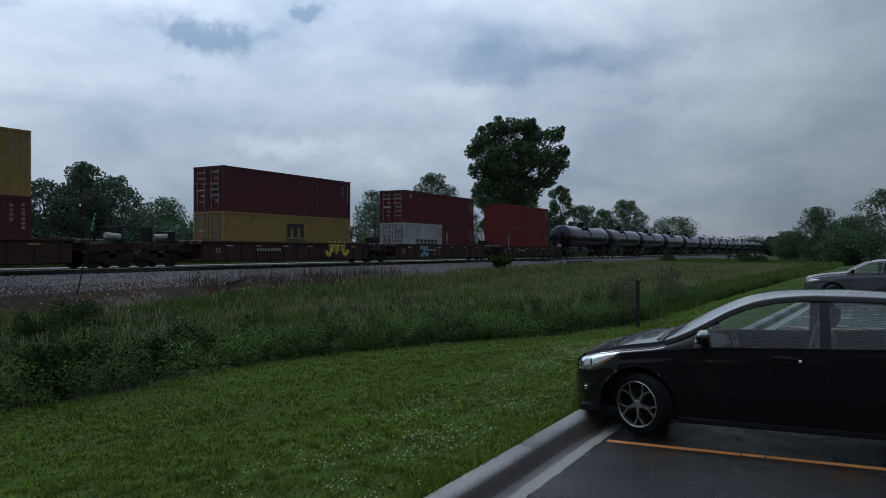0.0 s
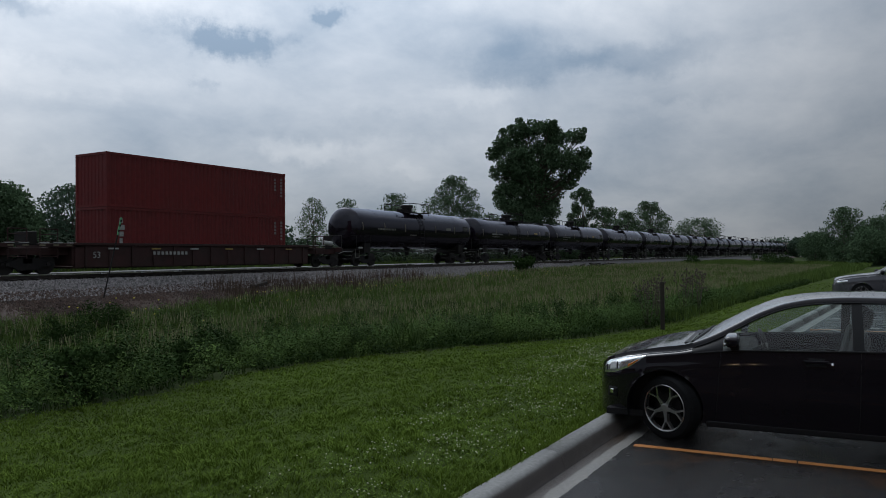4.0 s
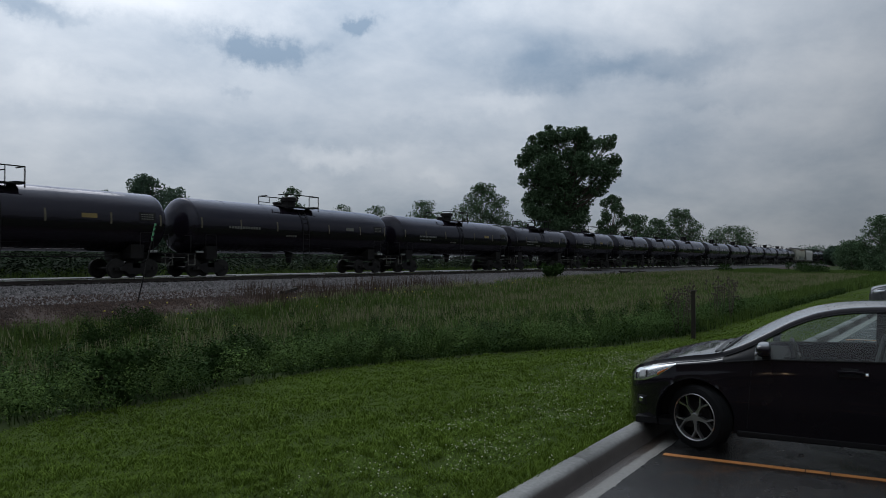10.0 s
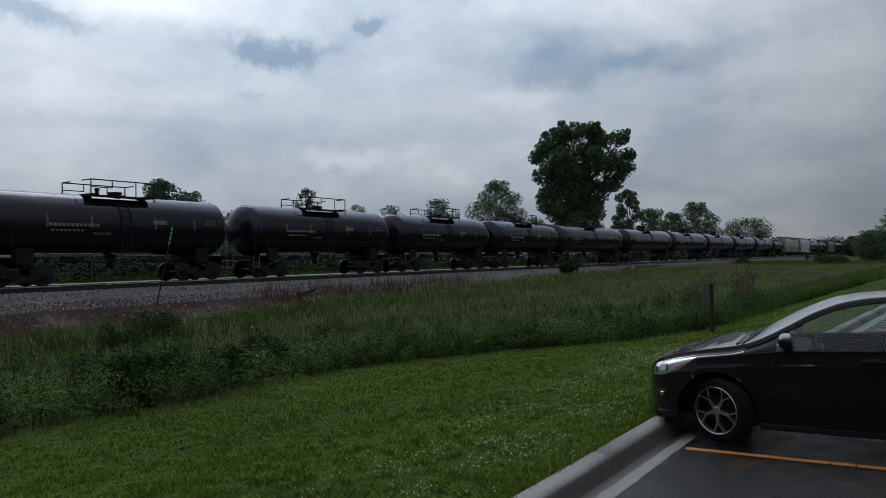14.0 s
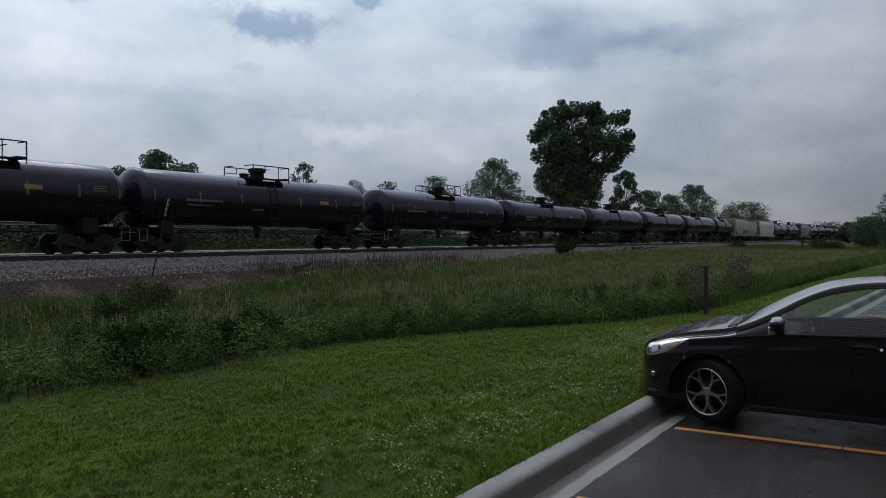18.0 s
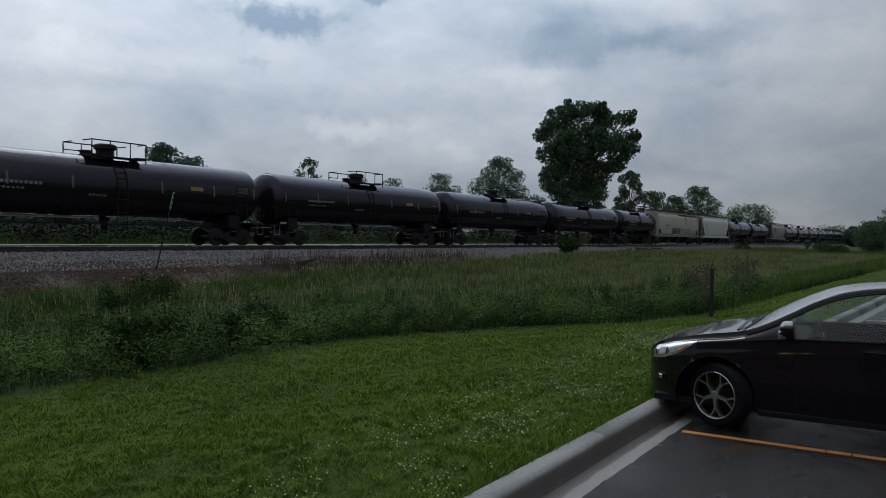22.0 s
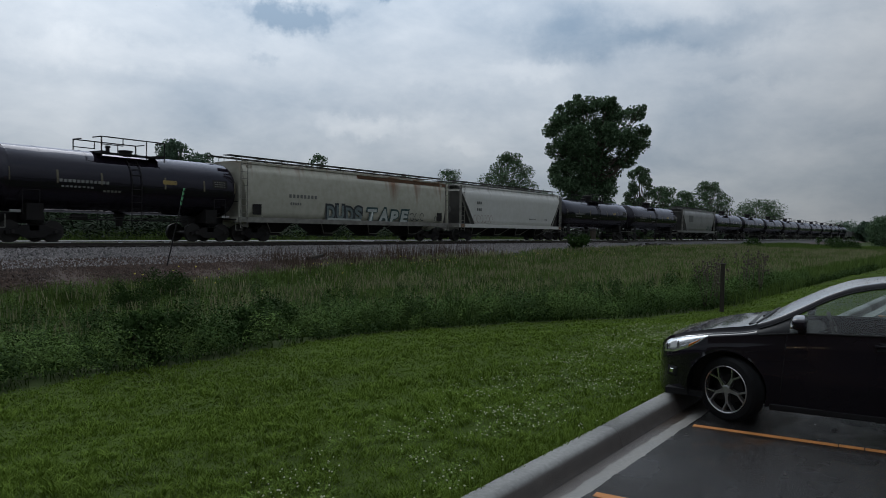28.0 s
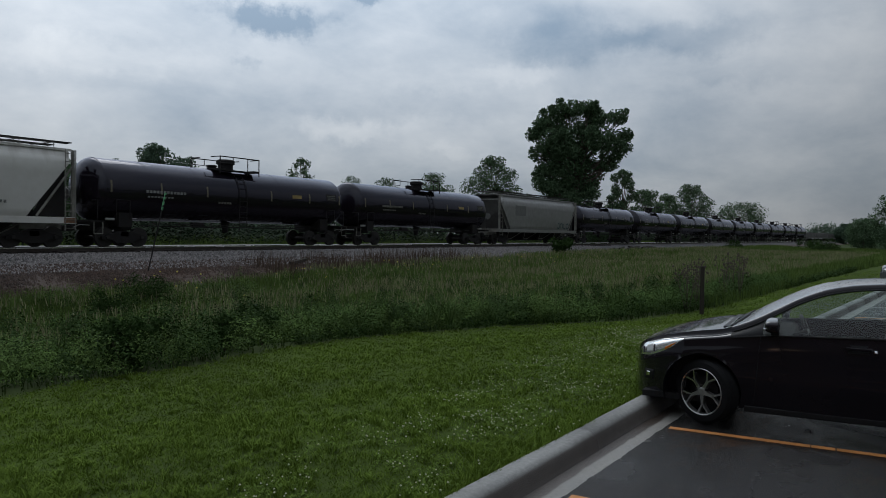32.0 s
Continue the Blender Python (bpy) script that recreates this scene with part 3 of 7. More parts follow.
def stones(n, seed, x0=8, x1=80, y0=27.2, y1=31.9):
    """Loose angular ballast stones on the near slope."""
    rs = np.random.RandomState(seed)
    x, y = rs.uniform(x0, x1, n), rs.uniform(y0, y1, n)
    z = np.interp(y, [p[0] for p in prof], [p[1] for p in prof])
    s = rs.uniform(0.03, 0.07, n)
    base = np.array([(1, 0, 0), (-1, 0, 0), (0, 1, 0), (0, -1, 0), (0, 0, 1), (0, 0, -0.4)])
    tri = np.array([(0, 2, 4), (2, 1, 4), (1, 3, 4), (3, 0, 4), (2, 0, 5), (1, 2, 5), (3, 1, 5), (0, 3, 5)])
    ang = rs.uniform(0, 6.28, n)
    v = base[None] * s[:, None, None] * rs.uniform(0.6, 1.4, (n, 6, 1))
    c, q = np.cos(ang)[:, None], np.sin(ang)[:, None]
    v = np.stack([v[..., 0] * c - v[..., 1] * q, v[..., 0] * q + v[..., 1] * c, v[..., 2]], -1)
    v += np.stack([x, y, z + 0.02], -1)[:, None]
    return v.reshape(-1, 3), (tri[None] + 6 * np.arange(n)[:, None, None]).reshape(-1, 3)


tagged(new("ballast_stones", from_arrays("ballast_stones", *stones(44000, 4, 7, 75, 28.3, 31.7), STONE)), "loose grey crushed stones on the bank", "stones", kind="stuff")
LITTER = material("rusty_brown_stone", (0.066, 0.041, 0.031), rough=0.9, vary=0.6, grain=30, stain=0.3, bump=0.2, per_island=1.0)
ballast.data.materials.append(LITTER)
tagged(new("rusty_stones", from_arrays("rusty_stones", *stones(24000, 9, 3, 36, 25.4, 29.3), LITTER)), "rust-brown stones and litter at the foot of the bank", "stones", kind="stuff")
for y in (TRACK_Y - 0.755, TRACK_Y + 0.755):
    r = tagged(new("rail"), "steel rail with a polished head", "rail", "rails", "structure")
    part("rail_web", box(box(bmesh.new(), -400, 1500, y - 0.07, y + 0.07, RAIL_Z - 0.17, RAIL_Z - 0.15), -400, 1500, y - 0.012, y + 0.012, RAIL_Z - 0.15, RAIL_Z - 0.04), RAILSTEEL, r)
    part("rail_head", boxed(-400, 1500, y - 0.036, y + 0.036, RAIL_Z - 0.04, RAIL_Z), RAILTOP, r)
ROADGRAVEL = material("pale_road_gravel", (0.14, 0.137, 0.132), rough=0.9, vary=0.4, grain=4, stain=0.4, bump=0.8, bump_scale=9, stain_color=(0.09, 0.087, 0.083))
tagged(link("gravel_road", boxed(-400, 1500, 37.2, 43.6, 0.0, 0.88, bevel=0.1), ROADGRAVEL, True), "pale gravel service road behind the track", "road", kind="structure")
ties = tagged(new("track_ties"), "dark wooden ties bedded in the ballast", "ties", kind="structure")
tm = bpy.data.meshes.new("tie")
tb = boxed(-0.115, 0.115, -1.3, 1.3, -0.15, 0.0, bevel=0.012)
tb.to_mesh(tm)
tb.free()
tm.materials.append(TIE)
for k in range(150):
    piece("tie", tm, ties, pose(2 + k * 0.54, TRACK_Y, RAIL_Z - 0.172 + random.uniform(-0.01, 0.01), 0, 0, random.uniform(-1, 1)))

# ---------------------------------------------------------------- rolling stock (local x runs back along the train, z from the rail head)
MOVERS = []


def truck(parent, x, wheel_r=0.46):
    """A two-axle bogie as a part, with side frames, wheels and springs."""
    bm = bmesh.new()
    for s in (-1, 1):
        y = s * 0.98
        pts = [(-1.15, 0.50), (-1.15, 0.36), (-0.62, 0.34), (-0.42, 0.2), (0.42, 0.2), (0.62, 0.34), (1.15, 0.36), (1.15, 0.50), (0.55, 0.66), (0.4, 0.74), (-0.4, 0.74), (-0.55, 0.66)]
        sides = [[bm.verts.new((x + px, y + d, pz)) for px, pz in pts] for d in (-0.07, 0.07)]
        for k in range(len(pts)):
            j = (k + 1) % len(pts)
            bm.faces.new((sides[0][k], sides[0][j], sides[1][j], sides[1][k]))
        bm.faces.new(sides[0][::-1])
        bm.faces.new(sides[1])
    box(bm, x - 0.2, x + 0.2, -1.05, 1.05, 0.5, 0.72)
    t = part("truck", bm, FRAMEBLACK, parent)
    for wx in (-0.89, 0.89):
        for s in (-1, 1):
            w = lathe(bmesh.new(), [(-0.075, wheel_r - 0.1), (-0.075, wheel_r), (0.05, wheel_r - 0.01), (0.07, wheel_r + 0.025), (0.09, wheel_r + 0.02), (0.09, wheel_r - 0.1), (0.0, wheel_r - 0.14), (-0.03, 0.16), (-0.06, 0.12)][::1], 24, "y", (0, 0, 0))
            if s > 0:
                bmesh.ops.scale(w, vec=(1, -1, 1), verts=w.verts)
                bmesh.ops.reverse_faces(w, faces=w.faces)
            bmesh.ops.translate(w, vec=(x + wx, s * 0.76, wheel_r), verts=w.verts)
            part("wheel", w, WHEELSTEEL, t)
        part("axle", tube(bmesh.new(), (x + wx, -1.12, wheel_r), (x + wx, 1.12, wheel_r), 0.08, n=10), WHEELSTEEL, t)
    for s in (-1, 1):
        for dx in (-0.16, 0.0, 0.16):
            part("spring", tube(bmesh.new(), (x + dx, s * 0.98, 0.26), (x + dx, s * 0.98, 0.5), 0.06, n=8), FRAMEBLACK, t)
    return t


def coupler(parent, x, s):
    bm = box(bmesh.new(), min(x, x + s * 0.5), max(x, x + s * 0.5), -0.09, 0.09, 0.78, 0.94, bevel=0.02)
    box(bm, x + s * 0.5 - 0.12, x + s * 0.5 + 0.12, -0.16, 0.14, 0.72, 1.0, bevel=0.03)
    part("coupler", bm, WHEELSTEEL, parent)


def bars(parent, name, x, z, w, h, y, n=1, gap=0.6, mat=None):
    """A row of illegible stencilled marks, each a mark of its own, lying 4 mm off the side at y."""
    step = w / n
    for k in range(n):
        part(name, boxed(x + k * step, x + k * step + step * gap, y - 0.006, y - 0.001, z, z + h), mat or MARKGREY, parent)


def curved_marks(parent, name, x, z, w, h, cz, R, n=1, gap=0.6, mat=None):
    """Marks that follow the round flank of a tank, 5 mm off it."""
    step = w / n
    for k in range(n):
        bm = bmesh.new()
        rows = []
        for j in range(5):
            zz = z + h * j / 4
            y = -math.sqrt(max(0.01, (R + 0.005) ** 2 - (zz - cz) ** 2))
            rows.append([bm.verts.new((xx, y, zz)) for xx in (x + k * step, x + k * step + step * gap)])
        for p, q in zip(rows, rows[1:]):
            bm.faces.new((p[0], p[1], q[1], q[0]))
        part(name, bm, mat or TANKMARK, parent)


def lettering(parent, name, text, x, z, size, y, mat, shear=0.0):
    """Flat letters on the near flank, 4 mm proud of it."""
    cu = bpy.data.curves.new(name, "FONT")
    cu.body, cu.size, cu.extrude, cu.shear = text, size, 0.002, shear
    tmp = new(name, cu)
    me = bpy.data.meshes.new_from_object(tmp.evaluated_get(bpy.context.evaluated_depsgraph_get()))
    bpy.data.objects.remove(tmp)
    me.materials.clear()
    me.materials.append(mat)
    ob = new(name, me)
    ob.parent = parent
    ob.matrix_basis = pose(x, y - 0.006, z, 90, 0, 0)
    return ob


def tank_car(length, seed, dome=0, group="tank cars", fresh=False):
    """length: tip to tip of the tank heads plus the gap to the next car."""
    rs = random.Random(seed)
    short = length < 15
    ink = TANKWHITE if short or fresh else TANKMARK
    car = thing("tank_car", "black cylindrical tank car with grimy stencils" if not short else "short black tank car with white stencils and railings", "tank car", group)
    tank_len, R, cz = length - 1.0, (1.46 if not short else 1.42), 2.72
    a = 0.62
    prof = [(0.0, 0.03)] + [(a - a * math.cos(k * math.pi / 20), R * math.sin(k * math.pi / 20)) for k in range(1, 11)]
    mid = tank_len / 2
    body_rings = [(0.62 + (tank_len - 1.24) * k / 8, R) for k in range(1, 8)]
    prof = prof + body_rings + [(tank_len - s, r) for s, r in prof[::-1]]
    shell = part("tank_shell", lathe(bmesh.new(), prof, 48, "x", (0, 0, cz)), TANKBLACK, car, smooth=True)
    part("head_seam", lathe(bmesh.new(), [(0.60, R), (0.60, R + 0.012), (0.68, R + 0.012), (0.68, R)], 48, "x", (0, 0, cz)), TANKBLACK, shell)
    # saddles and stub sills
    for e, s in ((1.75, -1), (tank_len - 1.75, 1)):
        bm = bmesh.new()
        box(bm, e - 0.35, e + 0.35, -1.1, 1.1, 0.95, cz - R * 0.75)
        box(bm, e - 1.9 if s < 0 else e - 0.8, e + 0.8 if s < 0 else e + 1.9, -0.28, 0.28, 0.8, 1.25)
        part("stub_sill", bm, FRAMEBLACK, car)
        truck(car, e)
        coupler(car, e + s * 1.85, s)
        pl = e + s * 1.55
        part("end_platform", box(box(bmesh.new(), pl - 0.35, pl + 0.35, -1.35, 1.35, 1.16, 1.22), pl + s * 0.3 - 0.03, pl + s * 0.3 + 0.03, -1.35, 1.35, 1.08, 1.2), FRAMEBLACK, car)
        hr = tubes([(pl, -1.35, 1.2), (pl, -1.35, 2.15), (pl, 1.35, 2.15), (pl, 1.35, 1.2)], 0.02)
        tubes([(pl - s * 0.9, -1.40, 1.2), (pl - s * 0.9, -1.40, 2.2), (pl - s * 1.6, -1.38, 2.2), (pl - s * 1.6, -1.38, 1.3)], 0.018, bm=hr)
        part("end_handrail", hr, FRAMEBLACK, car)
        part("uncoupling_lever", tubes([(pl + s * 0.36, -1.3, 1.0), (pl + s * 0.36, -0.5, 1.02), (pl + s * 0.42, -0.1, 0.9)], 0.022), MARKGREY, car, "worn pale uncoupling lever")
        part("sill_step", tubes([(pl + s * 0.2, -1.4, 1.16), (pl + s * 0.2, -1.4, 0.62), (pl - s * 0.22, -1.4, 0.62), (pl - s * 0.22, -1.4, 1.16)], 0.02), TANKMARK, car)
        part("brake_rigging", boxed(pl - s * 0.72 - 0.22, pl - s * 0.72 + 0.22, -1.2, -1.08, 1.24, 1.36, bevel=0.03), MARKGREY, car, "pale grimy brake gear")
    # side walk rail and pipes below
    pipe = tubes([(2.9, -0.6, 1.02), (tank_len - 2.9, -0.6, 1.02)], 0.035)
    tubes([(2.9, -1.25, 1.12), (tank_len - 2.9, -1.25, 1.12)], 0.02, bm=pipe)
    part("brake_pipe", pipe, FRAMEBLACK, car)
    part("bottom_outlet", lathe(bmesh.new(), [(0.72, 0.12), (0.78, 0.16), (1.1, 0.18), (1.3, 0.3)], 12, "z", (mid, 0, 0)), FRAMEBLACK, car)
    part("brake_cylinder", tube(bmesh.new(), (mid - 2.6, -0.5, 1.12), (mid - 1.9, -0.5, 1.12), 0.14, n=12), FRAMEBLACK, car)
    # top fittings
    top = cz + R
    fw = 1.35 if not short else 1.6
    pf = bmesh.new()
    for s in (-1, 1):
        box(pf, mid - fw, mid + fw, s * 0.95 - 0.28, s * 0.95 + 0.28, top - 0.12, top - 0.07)
    box(pf, mid - fw, mid - fw + 0.4, -1.2, 1.2, top - 0.06, top - 0.01)
    box(pf, mid + fw - 0.4, mid + fw, -1.2, 1.2, top - 0.06, top - 0.01)
    part("top_platform", pf, FRAMEBLACK, car)
    if dome == 0:
        part("valve_housing", lathe(bmesh.new(), [(top - 0.15, 0.42), (top + 0.3, 0.40), (top + 0.34, 0.5), (top + 0.52, 0.5), (top + 0.58, 0.40)], 20, "z", (mid, 0, 0)), FRAMEBLACK, car, smooth=False)
        part("manway", lathe(bmesh.new(), [(top - 0.15, 0.25), (top + 0.12, 0.25), (top + 0.13, 0.3), (top + 0.2, 0.3), (top + 0.22, 0.2)], 16, "z", (mid - 0.95, 0, 0)), FRAMEBLACK, car)
    else:
        part("manway", lathe(bmesh.new(), [(top - 0.15, 0.3), (top + 0.14, 0.3), (top + 0.15, 0.35), (top + 0.2, 0.35), (top + 0.22, 0.2)], 16, "z", (mid + 0.3, 0, 0)), FRAMEBLACK, car)
        part("relief_valve", lathe(bmesh.new(), [(top - 0.1, 0.09), (top + 0.25, 0.09), (top + 0.27, 0.13), (top + 0.36, 0.1)], 10, "z", (mid - 0.6, 0, 0)), FRAMEBLACK, car)
    for y in (-1.2, 1.2):
        hi = top + 0.62
        part("platform_railing", tubes([(mid - fw, y, top - 0.3), (mid - fw, y, hi), (mid + fw, y, hi), (mid + fw, y, top - 0.3)], 0.03), FRAMEBLACK, car)
        part("railing_loop", tubes([(mid - fw, y, top + 0.28), (mid - fw * 0.35, y, top + 0.28), (mid - fw * 0.35, y, hi)], 0.024), FRAMEBLACK, car)
        part("railing_post", tubes([(mid + fw * 0.4, y, top - 0.3), (mid + fw * 0.4, y, hi)], 0.024), FRAMEBLACK, car)
        for x in (mid - fw, mid + fw):
            part("railing_return", tubes([(x, y, hi), (x, y * 0.4, hi)], 0.028), FRAMEBLACK, car)
    for s in (-1, 1):
        for d in (-0.25, 0.25):
            arc_ = [(mid + d, s * (R + 0.05) * math.sin(q), cz + (R + 0.05) * math.cos(q)) for q in [0.7 + 0.2 * k for k in range(5)]]
            part("ladder_rail", tubes(arc_ + [(mid + d, s * (R + 0.04), cz - 0.3), (mid + d, s * (R + 0.02), 0.85)], 0.02), FRAMEBLACK, car)
        if s < 0:
            for k in range(4):
                q = 0.7 + 0.2 * k
                yy, zz = s * (R + 0.05) * math.sin(q), cz + (R + 0.05) * math.cos(q)
                part("rung", tubes([(mid - 0.25, yy, zz), (mid + 0.25, yy, zz)], 0.015), FRAMEBLACK, car)
            for k in range(6):
                part("rung", tubes([(mid - 0.25, s * (R + 0.03), 0.95 + 0.3 * k), (mid + 0.25, s * (R + 0.03), 0.95 + 0.3 * k)], 0.015), FRAMEBLACK, car)
    # marks on the near flank, following the curve of the shell
    z = cz + 0.18
    n = rs.choice((6, 8, 9))
    curved_marks(car, "reporting_mark", 2.6, z - 0.3, 2.3, 0.13, cz, R, n + 6, 0.72, ink)
    if short or fresh or rs.random() < 0.5:
        curved_marks(car, "stencil_line", 2.7, z - 0.52, 1.5, 0.08, cz, R, 8, 0.62, ink)
    curved_marks(car, "stencil_panel", tank_len - 1.9, z - 0.15, 0.9, 0.42, cz, R, 1, 1.0, FRAMEBLACK)
    for k in range(3):
        curved_marks(car, "stencil_line", tank_len - 1.8, z - 0.08 + 0.11 * k, 0.7, 0.05, cz, R + 0.004, 5, 0.75, TANKMARK)
    curved_marks(car, "placard", tank_len - 4.8, z - 0.12, 0.75, 0.2, cz, R, 1, 1.0, MARKYEL if rs.random() < 0.4 else TANKMARK)
    curved_marks(car, "stencil_line", mid - 1.6, z - 0.65, 0.9, 0.1, cz, R, 5, 0.7)
    for f in (0.045, 0.2, 0.36, 0.62, 0.8, 0.955):
        curved_marks(car, "reflector", tank_len * f, z - 0.35, 0.09, 0.55, cz, R, 1, 1.0, MARKDULL)
    for k in range(1, 6):
        x = tank_len * k / 6
        part("weld_seam", lathe(bmesh.new(), [(x - 0.02, R - 0.01), (x - 0.014, R + 0.006), (x + 0.014, R + 0.006), (x + 0.02, R - 0.01)], 48, "x", (0, 0, cz), caps=False), TANKBLACK, shell)
    return car


def hopper_car(length, mat, round_side=True, label="", ends=1.5):
    """A covered hopper: bulging sides, hatch roof, slope-sheet ends, outlets below."""
    car = thing("covered_hopper", label, "hopper car", "hopper cars")
    L, W, z0, z1 = length - 0.9, 1.55, 1.05, 4.35
    bm = bmesh.new()
    bulge = 0.0 if not round_side else 0.1
    half_ = [(-W + bulge, z0 + 0.2), (-W + bulge * 0.3, z0 + 0.6), (-W - 0.02, z0 + 1.1), (-W - 0.03, z0 + 1.6), (-W + bulge * 0.2, z0 + 2.2), (-W + bulge * 0.9, z0 + 2.65), (-W + 0.14, z0 + 2.9), (-W + 0.17, z0 + 2.91), (-W + 0.27, z1 - 0.14), (-W + 0.45, z1 - 0.07), (-0.7, z1)]
    prof = half_ + [(-y, z) for y, z in half_[::-1]]
    xs_ = [ends * 0.25 + 0.2, L - ends * 0.25 - 0.2] if round_side else [0.5, L - 0.5]
    xlow = [ends + 0.9, L - ends - 0.9]
    secs = []
    for k in (0, 1):
        sec = []
        for y, z in prof:
            f = min(1, max(0, (z - z0 - 0.25) / 2.4))
            sec.append(bm.verts.new((xlow[k] * (1 - f) + xs_[k] * f if not round_side else xs_[k] + (0.9 if k == 0 else -0.9) * (1 - f) * 0.25, y, z)))
        secs.append(sec)
    for j in range(len(prof) - 1):
        bm.faces.new((secs[0][j], secs[1][j], secs[1][j + 1], secs[0][j + 1]))
    bm.faces.new((secs[0][-1], secs[1][-1], secs[1][0], secs[0][0]))
    for k in (0, 1):
        sl = bmesh.new()
        ring_ = [sl.verts.new(v.co) for v in secs[k]]
        sl.faces.new(ring_ if k == 0 else ring_[::-1])
        # same paint as the body; the dark grey adds grime and the end's shade
        part("slope_sheet", sl, HOPDARK if not round_side else mat, car, "grimy sloping end sheet, darkened for its shade" if not round_side else "")
    body = part("hopper_body", bm, mat, car)
    for m_ in body.data.polygons:
        m_.use_smooth = abs(m_.normal.x) < 0.5 and abs(m_.normal.z) < 0.6
    part("roof_edge", box(box(bmesh.new(), 0.3, L - 0.3, -W + 0.22, -W + 0.34, z1 - 0.13, z1 - 0.03), 0.3, L - 0.3, W - 0.34, W - 0.22, z1 - 0.13, z1 - 0.03), mat, body)
    for s in (-1, 1):
        part("side_sill", boxed(0.25, L - 0.25, s * 1.56 - 0.06, s * 1.56 + 0.06, z0 + 0.0, z0 + 0.27, bevel=0.01), SILLGREY if round_side else mat, car)
        part("roof_walk", boxed(0.1, L - 0.1, s * 0.72 - 0.28, s * 0.72 + 0.28, z1 + 0.26, z1 + 0.30), FRAMEBLACK, car)
    for k in range(12):
        x = 0.9 + (L - 1.8) * k / 11
        br_ = boxed(x - 0.012, x + 0.012, -0.98, 0.98, z1 + 0.22, z1 + 0.26)
        for y in (-0.96, -0.5, 0.5, 0.96):
            box(br_, x - 0.012, x + 0.012, y - 0.012, y + 0.012, z1 - 0.05, z1 + 0.22)
        part("walk_bracket", br_, HOPDARK, car)
    for k in range(3):
        x = 1.6 + (L - 3.2) * k / 3
        part("roof_hatch", boxed(x, x + (L - 3.2) / 3 - 0.2, -0.32, 0.32, z1, z1 + 0.11, bevel=0.03), mat, car)
    for k in range(3 if length < 17 else 4):
        n = 3 if length < 17 else 4
        x = 3.6 + (L - 7.2) * k / (n - 1)
        ob = bmesh.new()
        top_ = [ob.verts.new((x + sx * 1.25, sy * 1.3, z0 + 0.3)) for sx, sy in ((-1, -1), (1, -1), (1, 1), (-1, 1))]
        bot = [ob.verts.new((x + sx * 0.38, sy * 0.5, 0.42)) for sx, sy in ((-1, -1), (1, -1), (1, 1), (-1, 1))]
        for j in range(4):
            ob.faces.new((top_[j], top_[(j + 1) % 4], bot[(j + 1) % 4], bot[j]))
        ob.faces.new(bot)
        ob.faces.new(top_[::-1])
        box(ob, x - 0.45, x + 0.45, -0.7, 0.7, 0.34, 0.44)
        # near black for grime and for the shadow below the car
        part("outlet_chute", ob, FRAMEBLACK, car)
        part("chute_rim", tubes([(x - 1.2, -1.32, z0 + 0.02), (x - 0.4, -0.74, 0.5), (x + 0.4, -0.74, 0.5), (x + 1.2, -1.32, z0 + 0.02)], 0.03), SILLGREY, car)
    for e, s in ((0.0, -1), (L, 1)):
        ec = e - s * 1.75
        truck(car, ec)
        coupler(car, e - s * 0.3, s)
        fr = bmesh.new()
        for y in (-1.5, 1.5):
            box(fr, e - s * 0.35 - 0.06, e - s * 0.35 + 0.06, y - 0.06, y + 0.06, z0, z1 - 0.1)
            tube(fr, (e - s * 0.35, y, z1 - 0.8), (e - s * 1.9, y * 0.98, z0 + 0.3), 0.05, n=6)
        box(fr, e - s * 0.35 - 0.08, e - s * 0.35 + 0.08, -1.55, 1.55, z0, z0 + 0.3)
        box(fr, min(e - s * 0.2, e - s * 2.0), max(e - s * 0.2, e - s * 2.0), -0.3, 0.3, 0.8, 1.2)
        part("end_frame", fr, mat if round_side else SILLGREY, car)
        if round_side:
            part("end_bulkhead", box(bmesh.new(), min(e - s * 0.9, e - s * 1.2), max(e - s * 0.9, e - s * 1.2), -1.4, 1.4, z0 + 1.2, z1 - 0.2), mat, car)
        if not round_side:
            # flat dark sheets stand in for the shaded, sooty cavity under the slope
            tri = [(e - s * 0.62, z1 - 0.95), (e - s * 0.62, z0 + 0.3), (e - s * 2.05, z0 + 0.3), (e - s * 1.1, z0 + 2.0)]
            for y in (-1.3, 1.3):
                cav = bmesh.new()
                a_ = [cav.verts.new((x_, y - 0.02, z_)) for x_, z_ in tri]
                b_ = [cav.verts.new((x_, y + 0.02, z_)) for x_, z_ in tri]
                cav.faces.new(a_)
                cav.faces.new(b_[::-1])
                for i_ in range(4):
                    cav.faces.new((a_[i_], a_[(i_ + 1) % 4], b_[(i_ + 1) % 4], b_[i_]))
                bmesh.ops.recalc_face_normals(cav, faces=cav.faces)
                part("end_cavity_shade", cav, FRAMEBLACK, car, "dark sheet for the shaded, sooty end cavity")
            part("end_sheet", boxed(min(e - s * 0.6, e - s * 0.5), max(e - s * 0.6, e - s * 0.5), -1.45, 1.45, z1 - 0.5, z1 - 0.1), mat, car)
        else:
            # no hole is cut: a thin black plate paints its shade
            part("end_hole", boxed(e - s * 1.45 - 0.3, e - s * 1.45 + 0.3, -1.612, -1.604, z0 + 0.42, z0 + 1.0, bevel=0.002), FRAMEBLACK, car, "dark plate for the shaded opening in the end")
        ld = bmesh.new()
        for x in (e - s * 0.3, e - s * 0.75):
            tubes([(x, -1.64, z0 - 0.3), (x, -1.64, z1 - 0.1)], 0.022, bm=ld)
